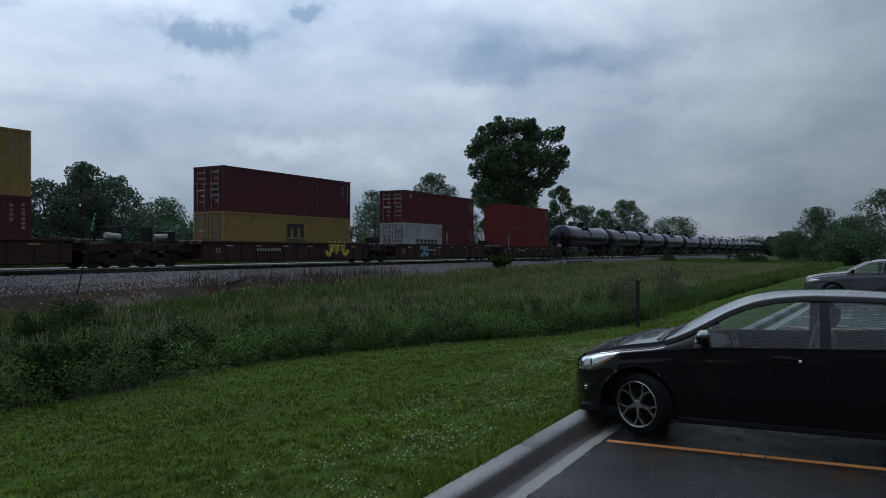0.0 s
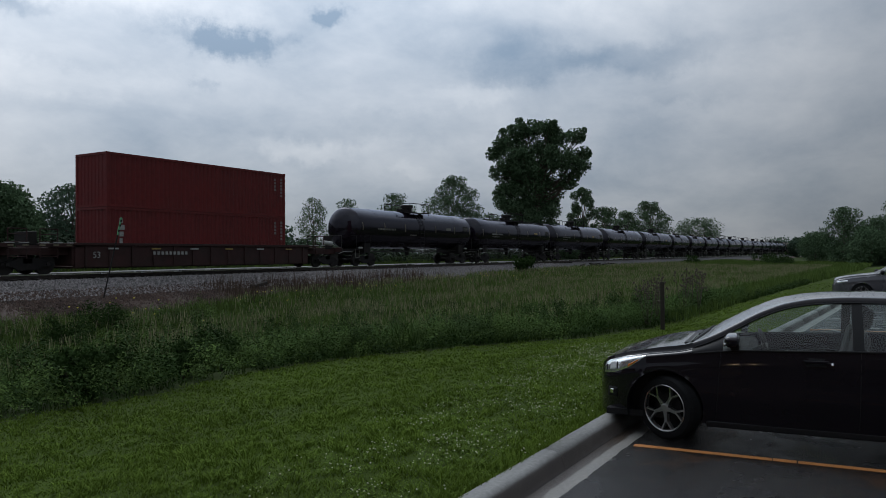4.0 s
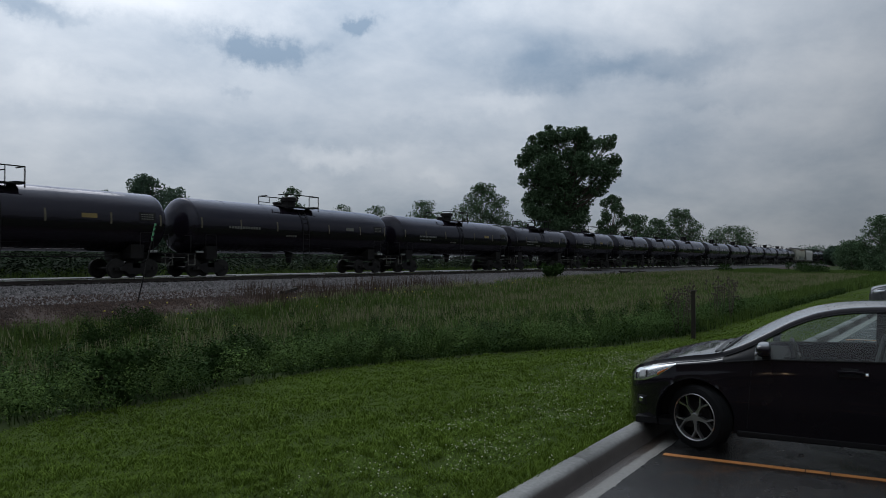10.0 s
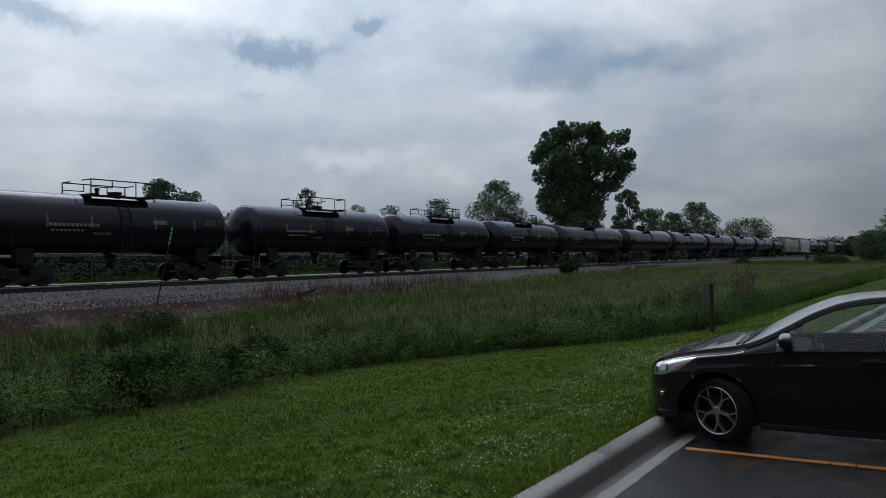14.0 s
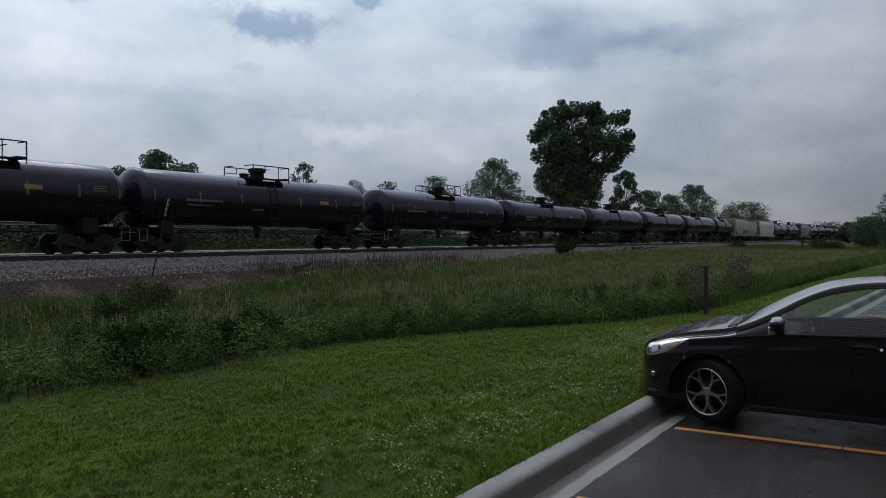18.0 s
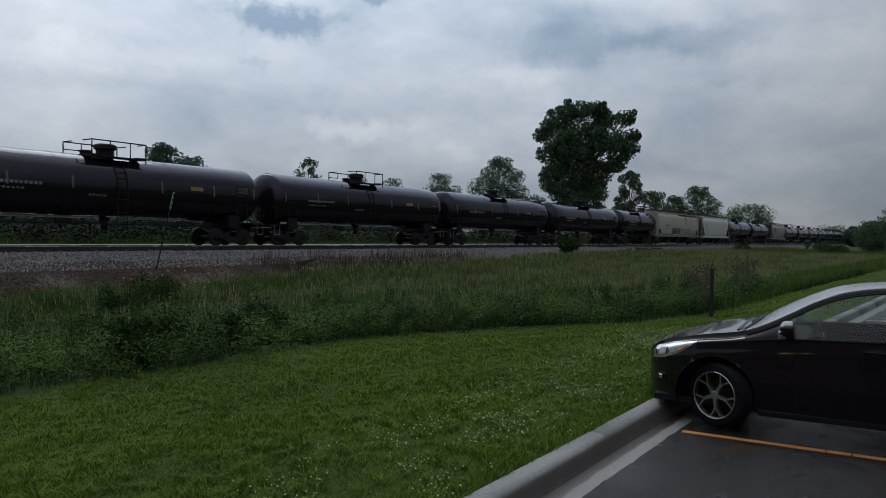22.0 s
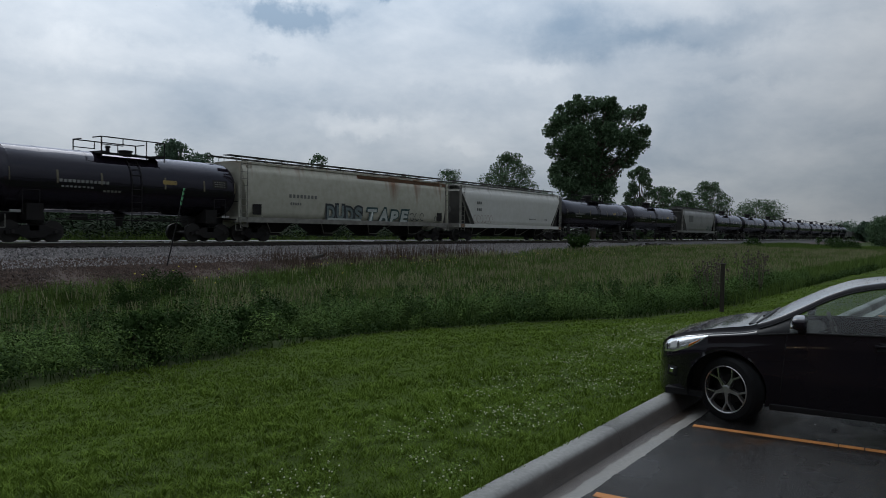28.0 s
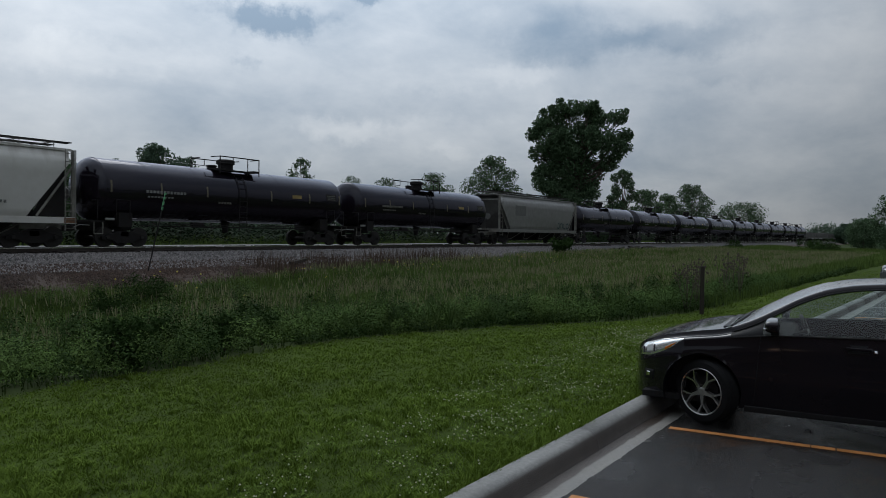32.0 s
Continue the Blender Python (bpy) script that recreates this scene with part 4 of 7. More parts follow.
        for k in range(10):
            zz = z0 - 0.2 + k * 0.36
            tubes([(e - s * 0.3, -1.64, zz), (e - s * 0.75, -1.64, zz)], 0.016, bm=ld)
        part("end_ladder", ld, SILLGREY, car)
        br = lathe(bmesh.new(), [(-0.03, 0.28), (0.03, 0.28)], 16, "x", (e - s * 0.1, -0.5, 2.4))
        part("brake_wheel", br, HOPDARK, car)
    return car


def corrugated(x0, x1, y0, y1, z0, z1, pitch=0.28, depth=0.036):
    """A container's box with pressed side, end and roof sheets inside a frame."""
    bm = bmesh.new()
    def sheet(n, place):
        pts = []
        for k in range(n + 1):
            for f, d in ((0.0, 0), (0.3, 0), (0.5, 1), (0.8, 1)):
                if k < n or f == 0.0:
                    pts.append(((k + f) / n, d))
        a = [bm.verts.new(place(u, d, 0)) for u, d in pts]
        b = [bm.verts.new(place(u, d, 1)) for u, d in pts]
        for k in range(len(pts) - 1):
            bm.faces.new((a[k], a[k + 1], b[k + 1], b[k]))
    fx, fz = 0.12, 0.12
    nx_ = max(4, int((x1 - x0) / pitch))
    for y, s in ((y0, 1), (y1, -1)):
        sheet(nx_, lambda u, d, v: (x0 + fx + (x1 - x0 - 2 * fx) * u, y + s * (0.015 + d * depth), z0 + fz + (z1 - z0 - 2 * fz) * v))
    for x, s in ((x0, 1), (x1, -1)):
        sheet(8, lambda u, d, v: (x + s * (0.02 + d * depth), y0 + fx + (y1 - y0 - 2 * fx) * u, z0 + fz + (z1 - z0 - 2 * fz) * v))
    box(bm, x0 + 0.05, x1 - 0.05, y0 + 0.06, y1 - 0.06, z0 + 0.04, z1 - 0.02)
    return bm


def container(mat, length=12.19, h=2.62, label="", doors=True, marks=()):
    """A shipping container with frame, sheets, door bars and corner castings, in car coordinates."""
    c = thing("shipping_container", label, "container", "shipping containers")
    y0, y1 = -1.219, 1.219
    part("corrugated_wall", corrugated(0, length, y0, y1, 0, h), mat, c)
    fr = bmesh.new()
    for x in (0, length - 0.12):
        for y in (y0, y1 - 0.12):
            box(fr, x, x + 0.12, y, y + 0.12, 0, h)
    for z in (0, h - 0.12):
        for y in (y0, y1 - 0.1):
            box(fr, 0.12, length - 0.12, y, y + 0.1, z, z + 0.12)
        for x in (0, length - 0.1):
            box(fr, x, x + 0.1, y0 + 0.12, y1 - 0.12, z, z + 0.12)
    part("frame", fr, mat, c)
    for x in (0, length):
        for y in (y0, y1):
            for z in (0, h):
                sx, sy, sz = (1 if x else 0), (1 if y > 0 else 0), (1 if z else 0)
                part("corner_casting", boxed(x - 0.178 * sx - 0.004, x + 0.178 * (1 - sx) + 0.004, y - 0.162 * sy - 0.004, y + 0.162 * (1 - sy) + 0.004, z - 0.118 * sz - 0.003, z + 0.118 * (1 - sz) + 0.003), mat, c)
    if doors:
        for k in range(4):
            y = y0 + 0.35 + k * 0.58
            part("lock_bar", tubes([(-0.03, y, 0.1), (-0.03, y, h - 0.1)], 0.022), DOORMARK, c)
            for z in (0.32, 0.62):
                part("lock_keeper", boxed(-0.05, -0.004, y - 0.06, y + 0.06, h * z - 0.035, h * z + 0.035), DOORMARK, c)
        part("door_gap", boxed(-0.006, -0.002, -0.012, 0.012, 0.12, h - 0.12), LETTER, c)
        for y in (y0 + 0.26, 0.14):
            for k in range(6):
                wide, z = random.uniform(0.35, 0.9), h - 0.42 - k * (h - 0.6) / 6
                part("door_marking", boxed(-0.014, -0.006, y + random.uniform(0, 0.12), y + wide, z, z + random.uniform(0.07, 0.17)), random.choice((DOORMARK, DOORMARK, MARKGREY)), c)
    for x, z, w, tall, n in marks:
        for k in range(n):
            za = z + tall * k / n
            part("side_stencil", boxed(x, x + w * (0.6 + 0.4 * (k * 7 % 3) / 2), y0 + 0.004, y0 + 0.010, za, za + tall / n * 0.72), MARKGREY, c)
    for x, top_z, n in ((length - 0.95, h - 0.35, 4), (length - 0.42, h - 0.3, 6)):
        for k in range(n):
            part("end_stencil", boxed(x, x + 0.16, y0 + 0.004, y0 + 0.010, top_z - 0.14 - k * 0.2, top_z - k * 0.2), DOORMARK, c)
    return c


RIB = bpy.data.meshes.new("sill_rib")
rb_ = boxed(-0.05, 0.05, -0.035, 0.035, 0.32, 1.28)
rb_.to_mesh(RIB)
rb_.free()
RIB.materials.append(WELLRED)


def well_car(label, first=False, last=False):
    """One well unit: deep side sills, end platforms with bogies."""
    car = thing("well_car", label, "well car", "well cars")
    L = 19.5
    for s in (-1, 1):
        bm = bmesh.new()
        box(bm, 1.9, L - 1.9, s * 1.42 - 0.08, s * 1.42 + 0.08, 0.28, 1.36, bevel=0.015)
        part("side_sill", bm, WELLRED, car)
        for k in range(13):
            piece("sill_rib", RIB, car, pose(2.4 + k * (L - 4.8) / 12, s * 1.53, 0))
        part("top_chord", boxed(1.8, L - 1.8, s * 1.45 - 0.13, s * 1.45 + 0.13, 1.30, 1.42, bevel=0.01), WELLRED, car)
    part("well_floor", boxed(1.9, L - 1.9, -1.35, 1.35, 0.24, 0.32), WELLRED, car)
    for e, s in ((0, 1), (L, -1)):
        bm = bmesh.new()
        box(bm, min(e - s * 0.1, e + s * 2.2), max(e - s * 0.1, e + s * 2.2), -1.1, 1.1, 0.85, 1.2, bevel=0.02)
        box(bm, min(e + s * 0.9, e + s * 2.2), max(e + s * 0.9, e + s * 2.2), -1.5, 1.5, 1.2, 1.38, bevel=0.02)
        box(bm, e + s * 1.9 - 0.1, e + s * 1.9 + 0.1, -1.4, 1.4, 0.4, 1.3)
        part("end_platform", bm, WELLRED, car)
        for k in range(3):
            xa = e + s * (0.25 + 0.62 * k)
            part("walkway_edge", boxed(min(xa, xa + s * 0.42), max(xa, xa + s * 0.42), -1.545, -1.505, 1.385, 1.425), MARKGREY, car, "worn pale walkway edge")
            part("end_stencil", boxed(min(xa, xa + s * 0.26), max(xa, xa + s * 0.26), -1.506, -1.501, 1.26, 1.33), MARKDULL, car)
        hr = tubes([(e + s * 0.3, -1.45, 0.7), (e + s * 0.3, -1.45, 2.0), (e + s * 1.1, -1.45, 2.0), (e + s * 1.1, -1.45, 0.7)], 0.025)
        for k in range(4):
            tubes([(e + s * 0.3, -1.45, 0.8 + k * 0.32), (e + s * 1.1, -1.45, 0.8 + k * 0.32)], 0.018, bm=hr)
        part("end_ladder", hr, WELLRED, car)
    truck(car, -0.6 if first else 0.0, 0.46)
    if last:
        truck(car, L + 0.6, 0.46)
    for on, e, s in ((first, 0, -1), (last, L, 1)):
        if on:
            bm = box(bmesh.new(), min(e, e + s * 1.6), max(e, e + s * 1.6), -0.9, 0.9, 0.85, 1.2, bevel=0.02)
            box(bm, e + s * 1.5 - 0.1, e + s * 1.5 + 0.1, -1.5, 1.5, 1.0, 1.3, bevel=0.02)
            part("coupler_platform", bm, WELLRED, car)
            part("hand_brake", boxed(e + s * 1.1 - 0.12, e + s * 1.1 + 0.12, -0.9, -0.3, 1.2, 2.1, bevel=0.04), FRAMEBLACK, car)
            part("air_tank", tube(bmesh.new(), (e + s * 0.2, -1.0, 1.62), (e + s * 1.0, -1.0, 1.56), 0.15, n=14), MARKGREY, car, "pale grey air tank")
            hr = tubes([(e + s * 1.5, -1.5, 1.0), (e + s * 1.5, -1.5, 2.1), (e + s * 1.5, 1.5, 2.1), (e + s * 1.5, 1.5, 1.0)], 0.025)
            tubes([(e + s * 1.5, -0.6, 2.1), (e + s * 1.5, -0.6, 1.0)], 0.025, bm=hr)
            part("end_railing", hr, FRAMEBLACK, car)
            coupler(car, e + s * 1.5, s)
    part("brake_gear", boxed(0.1, 0.5, -0.9, 0.2, 1.3, 1.9, bevel=0.03), FRAMEBLACK, car)
    lettering(car, "size_mark", "53", 2.7, 0.72, 0.42, -1.572, MARKGREY)
    bars(car, "stencil_row", 6.0, 0.86, 2.2, 0.16, -1.572, 9, 0.6)
    for k in range(6):
        bars(car, "reflector", 3.5 + k * 2.4, 1.12, 0.55, 0.08, -1.572, 1, 1.0, MARKYEL if k % 2 else MARKGREY)
    return car


def put_train(ob, s, z=0.0):
    MOVERS.append((ob, s, z))
    return ob


# stacks of containers on wells; s is the place along the track at the start
WELLS = [(3.75, ((CON_YEL, "ochre yellow corrugated shipping container on top of another"), (CON_MAROON, "dark red corrugated shipping container in a well car")), 2.89),
         (27.3, ((CON_MAROON, "maroon corrugated shipping container stacked on a yellow one"), (CON_YEL, "ochre yellow corrugated shipping container with a black emblem")), 2.62),
         (46.88, ((CON_DARK, "dark red corrugated shipping container stacked on top"), (CON_DARK, "")), 2.62),
         (66.36, ((CON_RED, "bright red corrugated shipping container stacked on top"), (CON_RED, "bright red corrugated shipping container in a well car")), 2.62)]
STACK_TOP = 6.84 - RAIL_Z
WELL_LABEL = "grimy brown-red well car carrying stacked containers"
middle = well_car(WELL_LABEL)
units = [well_car(WELL_LABEL, last=True), well_car(WELL_LABEL, first=True), middle, well_car(WELL_LABEL, last=True)]
for k, (s, (top_c, low_c), h) in enumerate(WELLS):
    put_train(units[k], s)
    offs = 3.66
    put_train(container(top_c[0], label=top_c[1], h=h, doors=k != 3, marks=((), (), ((0.75, h - 0.62, 0.34, 0.4, 2),), ())[k]), s + offs, STACK_TOP - h + (0.35 if k == 0 else 0))
    if k == 2:
        put_train(container(CON_WHITE, 6.06, STACK_TOP - h - 0.34, "pale grey short container with faded dark lettering"), s + offs, 0.325)
        put_train(container(CON_DARK, 6.06, STACK_TOP - h - 0.34, "dark red short container in a well car", marks=((0.75, 1.15, 0.26, 1.15, 4),)), s + offs + 6.13, 0.325)
    else:
        put_train(container(low_c[0], label=low_c[1], doors=k != 3, marks=((0.7, 1.1, 0.28, 1.3, 4),) if k == 3 else (), h=STACK_TOP - h - 0.34 + (0.35 if k == 0 else 0)), s + offs, 0.325)

GRAF_YEL = material("yellow_spray_paint", (0.45, 0.38, 0.05), rough=0.6, vary=0.2, grain=6, bump=0)
GRAF_BLUE = material("pale_blue_spray_paint", (0.13, 0.26, 0.36), rough=0.6, vary=0.25, grain=6, bump=0)
GRAF_PINK = material("dull_pink_spray_paint", (0.28, 0.06, 0.09), rough=0.6, vary=0.25, grain=6, bump=0)
GRAF_TEAL = material("dark_teal_spray_paint", (0.02, 0.055, 0.055), rough=0.6, vary=0.3, grain=6, bump=0)
GRAF_DULL = material("grey_teal_spray_paint", (0.12, 0.15, 0.15), rough=0.6, vary=0.4, grain=5, bump=0)
GRAF_BLACK = material("black_spray_paint", (0.02, 0.024, 0.03), rough=0.6, vary=0.3, grain=6, bump=0)
GRAF_RUST = material("brown_spray_paint", (0.34, 0.27, 0.25), rough=0.7, vary=0.3, grain=6, bump=0)
GRAF_PALE = material("pale_spray_paint", (0.36, 0.38, 0.36), rough=0.6, vary=0.25, grain=6, bump=0)


def swirl(parent, name, x, z, w, h, y, mat, seed, n=4, r=0.07):
    """Rounded spray-can loops without meaning: n bent strokes side by side."""
    rs = random.Random(seed)
    bm = bmesh.new()
    for k in range(n):
        cx_, a0 = x + w * (k + 0.5) / n, rs.uniform(0, 6.28)
        turn, span = rs.choice((-1, 1)), rs.uniform(3.6, 5.6)
        pts = []
        for j in range(15):
            a = a0 + turn * span * j / 14
            pts.append((cx_ + 0.42 * w / n * math.cos(a), z + h / 2 + 0.42 * h * math.sin(a)))
        for (xa, za), (xb, zb) in zip(pts, pts[1:]):
            d = Vector((xb - xa, 0, zb - za)).normalized()
            s = Vector((-d.z, 0, d.x)) * r
            vs = [bm.verts.new(Vector(c) + q) for c, q in (((xa, y, za), -s), ((xb, y, zb), -s), ((xb, y, zb), s), ((xa, y, za), s))]
            bm.faces.new(vs)
    bmesh.ops.recalc_face_normals(bm, faces=bm.faces)
    return part(name, bm, mat, parent)


swirl(units[1], "graffiti", 12.6, 0.55, 2.5, 0.9, -1.576, GRAF_YEL, 3, 4, 0.17)
swirl(units[1], "graffiti", 12.7, 0.75, 2.3, 0.5, -1.580, WELLRED, 6, 4, 0.03)
swirl(units[2], "graffiti", 5.4, 0.45, 1.4, 0.85, -1.576, GRAF_BLUE, 5, 2, 0.16)
swirl(units[2], "graffiti", 7.6, 0.5, 1.5, 0.75, -1.576, GRAF_PINK, 8, 2, 0.06)
for ob, s, z in MOVERS:
    if ob.get("label", "").endswith("black emblem"):
        em = bmesh.new()
        for x in (5.45, 6.1, 6.75):
            box(em, x, x + 0.32, -1.229, -1.223, 1.42, 2.05)
        box(em, 5.45, 7.07, -1.229, -1.223, 2.05, 2.28, bevel=0.0)
        box(em, 5.3, 7.2, -1.229, -1.223, 1.2, 1.28)
        part("emblem", em, LETTER, ob)
    if "faded dark lettering" in ob.get("label", ""):
        em = bmesh.new()
        for k in range(6):
            x = 1.75 + k * 0.6
            box(em, x, x + 0.45, -1.229, -1.223, 1.28, 1.5)
            box(em, x, x + 0.45, -1.229, -1.223, 0.92, 1.2)
        part("lettering_shapes", em, LETTER, ob)
        part("emblem", boxed(0.75, 1.3, -1.229, -1.223, 0.95, 1.5), GRAF_PALE, ob)

long_a, long_b = tank_car(18.05, 1, 0), tank_car(18.05, 2, 0, fresh=True)
long_c = tank_car(18.05, 5, 0)
short_a, short_b = tank_car(13.4, 3, 1), tank_car(13.4, 4, 1)
used = set()


def another(ob):
    if ob.name in used:
        return copy_thing(ob, Matrix())
    used.add(ob.name)
    return ob


for k, s in enumerate((89.0, 107.1, 124.8, 142.8, 160.8)):
    put_train(another((long_a, long_b, long_c)[k % 3]), s)
for k, s in enumerate((178.6, 192.4, 205.8, 219.1)):
    put_train(another((short_a, short_b)[k % 2]), s)
for k, s in enumerate((232.0, 250.6, 268.6, 286.5, 304.5, 322.6)):
    put_train(another((long_c, long_a, long_b)[k % 3]), s)
put_train(another(short_b), 340.6)
hop = put_train(hopper_car(20.9, HOPGREY, True, "weathered pale grey covered hopper with rust streaks and graffiti"), 352.4)
hop2 = put_train(hopper_car(18.7, HOPPALE, False, "pale grey smooth-sided covered hopper with sloped ends"), 373.5)
put_train(another(long_b), 392.0)
put_train(another(long_c), 410.1)
hop3 = put_train(hopper_car(17.6, HOPMID, False, "dull grey covered hopper with sloped ends and a bright roof edge"), 428.4)
for k in range(9):
    put_train(another((long_a, long_b, long_c)[k % 3] if k < 4 else long_a), 446.3 + 18.05 * k)


def gondola(label):
    car = thing("gondola_car", label, "gondola", "gondola cars")
    L = 18.0
    bm = bmesh.new()
    for s in (-1, 1):
        box(bm, 0.3, L - 0.3, s * 1.5 - 0.05, s * 1.5 + 0.05, 1.0, 2.6)
    for x in (0.3, L - 0.4):
        box(bm, x, x + 0.1, -1.45, 1.45, 1.0, 2.6)
    box(bm, 0.3, L - 0.3, -1.45, 1.45, 1.0, 1.1)
    part("gondola_body", bm, HOPDARK, car)
    for k in range(14):
        x = 0.8 + (L - 1.6) * k / 13
        part("side_post", boxed(x - 0.06, x + 0.06, -1.63, -1.55, 1.0, 2.55), HOPDARK, car)
    part("top_rail", boxed(0.3, L - 0.3, -1.64, -1.44, 2.56, 2.68), HOPDARK, car)
    for e, s in ((0.0, -1), (L, 1)):
        truck(car, e - s * 1.9)
        coupler(car, e - s * 0.3, s)
    return car


gond = gondola("low grey gondola car with ribbed sides")
for k in range(10):
    put_train(another(gond), 610.0 + 18.0 * k)

# graffiti, rust and stencils on the two pale hoppers
def spray_word(parent, text, x0, x1, z0, z1, y, edge, fill, shear):
    """Fat sprayed letters, each with a dark outline and a paler fill, set to fit a stretch of the flank."""
    step = (x1 - x0) / len(text)
    for k, ch in enumerate(text):
        for off, mat_, d, grow in ((0.09, edge, 0.0, 0.09), (0.045, fill, 0.006, -0.04)):
            cu = bpy.data.curves.new("graffiti_letter", "FONT")
            cu.body, cu.size, cu.extrude, cu.shear, cu.offset = ch, 1.0, 0.0, shear, off
            tmp = new("graffiti_letter", cu)
            me = bpy.data.meshes.new_from_object(tmp.evaluated_get(bpy.context.evaluated_depsgraph_get()))
            bpy.data.objects.remove(tmp)
            me.materials.clear()
            me.materials.append(mat_)
            co = np.zeros(len(me.vertices) * 3)
            me.vertices.foreach_get("co", co)
            co = co.reshape(-1, 3)
            lo, hi = co.min(0), co.max(0)
            rise = 0.06 * math.sin(k * 2.1)
            xa, xb, za, zb = x0 + k * step + 0.05 - grow, x0 + (k + 1) * step - 0.05 + grow, z0 - grow + rise, z1 + grow + rise
            co = np.stack([xa + (co[:, 0] - lo[0]) / (hi[0] - lo[0]) * (xb - xa), np.full(len(co), y - d), za + (co[:, 1] - lo[1]) / (hi[1] - lo[1]) * (zb - za)], 1)
            me.vertices.foreach_set("co", co.ravel())
            ob = new("graffiti_letter", me)
            ob.parent = parent


spray_word(hop, "DUDS", 6.75, 10.1, 1.28, 2.2, -1.604, GRAF_BLACK, GRAF_DULL, 0.0)
part("graffiti_swash", boxed(6.9, 9.9, -1.6145, -1.612, 1.26, 1.42), GRAF_PALE, hop)
spray_word(hop, "TAPE", 10.45, 14.95, 1.22, 2.12, -1.604, GRAF_TEAL, GRAF_PALE, 0.2)
swirl(hop, "graffiti", 15.0, 1.4, 1.7, 0.6, -1.60, GRAF_BLACK, 17, 3, 0.025)
swirl(hop, "graffiti", 17.9, 1.4, 0.8, 0.4, -1.60, GRAF_BLACK, 19, 2, 0.025)
rr_ = bmesh.new()
rr_.faces.new([rr_.verts.new(p) for p in ((9.8, -1.395, 3.99), (19.7, -1.395, 3.99), (19.7, -1.305, 4.225), (9.8, -1.305, 4.225))])
bmesh.ops.solidify(rr_, geom=rr_.faces[:], thickness=0.008)
part("rusty_roof_edge", rr_, RUST, hop, "rust-brown stained roof edge")
bars(hop, "stencil_mark", 3.8, 2.5, 2.3, 0.2, -1.592, 8, 0.6, HOPDARK)
bars(hop, "stencil_mark", 3.9, 2.1, 0.9, 0.14, -1.592, 5, 0.6, HOPDARK)
for k in range(2):
    bars(hop2, "stencil_mark", 2.6, 2.9 - k * 0.52, 0.75, 0.22, -1.586, 3, 0.75, HOPDARK)
swirl(hop2, "graffiti", 2.1, 1.4, 2.9, 0.7, -1.590, GRAF_RUST, 23, 6, 0.025)
for x in (0.35, 17.0):
    part("orange_sill_end", boxed(x, x + 0.55, -1.632, -1.622, 1.08, 1.3), RUST, hop2)
bars(hop2, "stencil_mark", 11.2, 1.85, 1.3, 0.1, -1.586, 6, 0.6, HOPDARK)
bars(hop2, "stencil_mark", 14.2, 1.85, 0.5, 0.12, -1.586, 3, 0.6, HOPDARK)
part("painted_panel", boxed(3.2, 5.2, -1.59, -1.583, 2.55, 3.45), HOPDARK, hop3, "dark painted-over panel")
swirl(hop3, "graffiti", 11.8, 1.45, 2.8, 0.6, -1.590, GRAF_TEAL, 29, 4, 0.06)
part("side_seam", boxed(0.6, 16.1, -1.50, -1.488, 3.60, 3.64), HOPDARK, hop3)
part("side_seam", boxed(0.7, 17.1, -1.50, -1.488, 3.60, 3.64), HOPDARK, hop2)

# ---------------------------------------------------------------- trees


def leaf_cloud(centres, radii, n, size, seed, squash=0.85, tufts=40):
    """Small leaf cards on and in a set of lobes, with gaps between the lobes."""
    rs = np.random.RandomState(seed)
    centres, radii = np.array(centres, float), np.array(radii, float)
    k = rs.choice(len(radii), n, p=radii ** 2 / (radii ** 2).sum())
    d = rs.normal(size=(n, 3))
    d /= np.linalg.norm(d, axis=1)[:, None]
    r = radii[k] * (0.3 + 0.85 * rs.rand(n) ** 0.75)
    # tufts: leaves gather round twigs
    tw = rs.randint(0, tufts, n)
    tdir = rs.normal(size=(len(radii), tufts, 3))
    tdir /= np.linalg.norm(tdir, axis=2)[..., None]
    d = d * 0.36 + tdir[k, tw]
    d /= np.linalg.norm(d, axis=1)[:, None]
    c = centres[k] + d * r[:, None] * (1, 1, squash)
    u = rs.normal(size=(n, 3))
    u /= np.linalg.norm(u, axis=1)[:, None]
    w = np.cross(u, rs.normal(size=(n, 3)))
    w /= np.linalg.norm(w, axis=1)[:, None]
    s = size * rs.uniform(0.6, 1.3, n)[:, None]
    v = np.stack([c - u * s, c + w * s * 0.55, c + u * s, c - w * s * 0.55], 1).reshape(-1, 3)
    return v, np.arange(4 * n).reshape(n, 4)


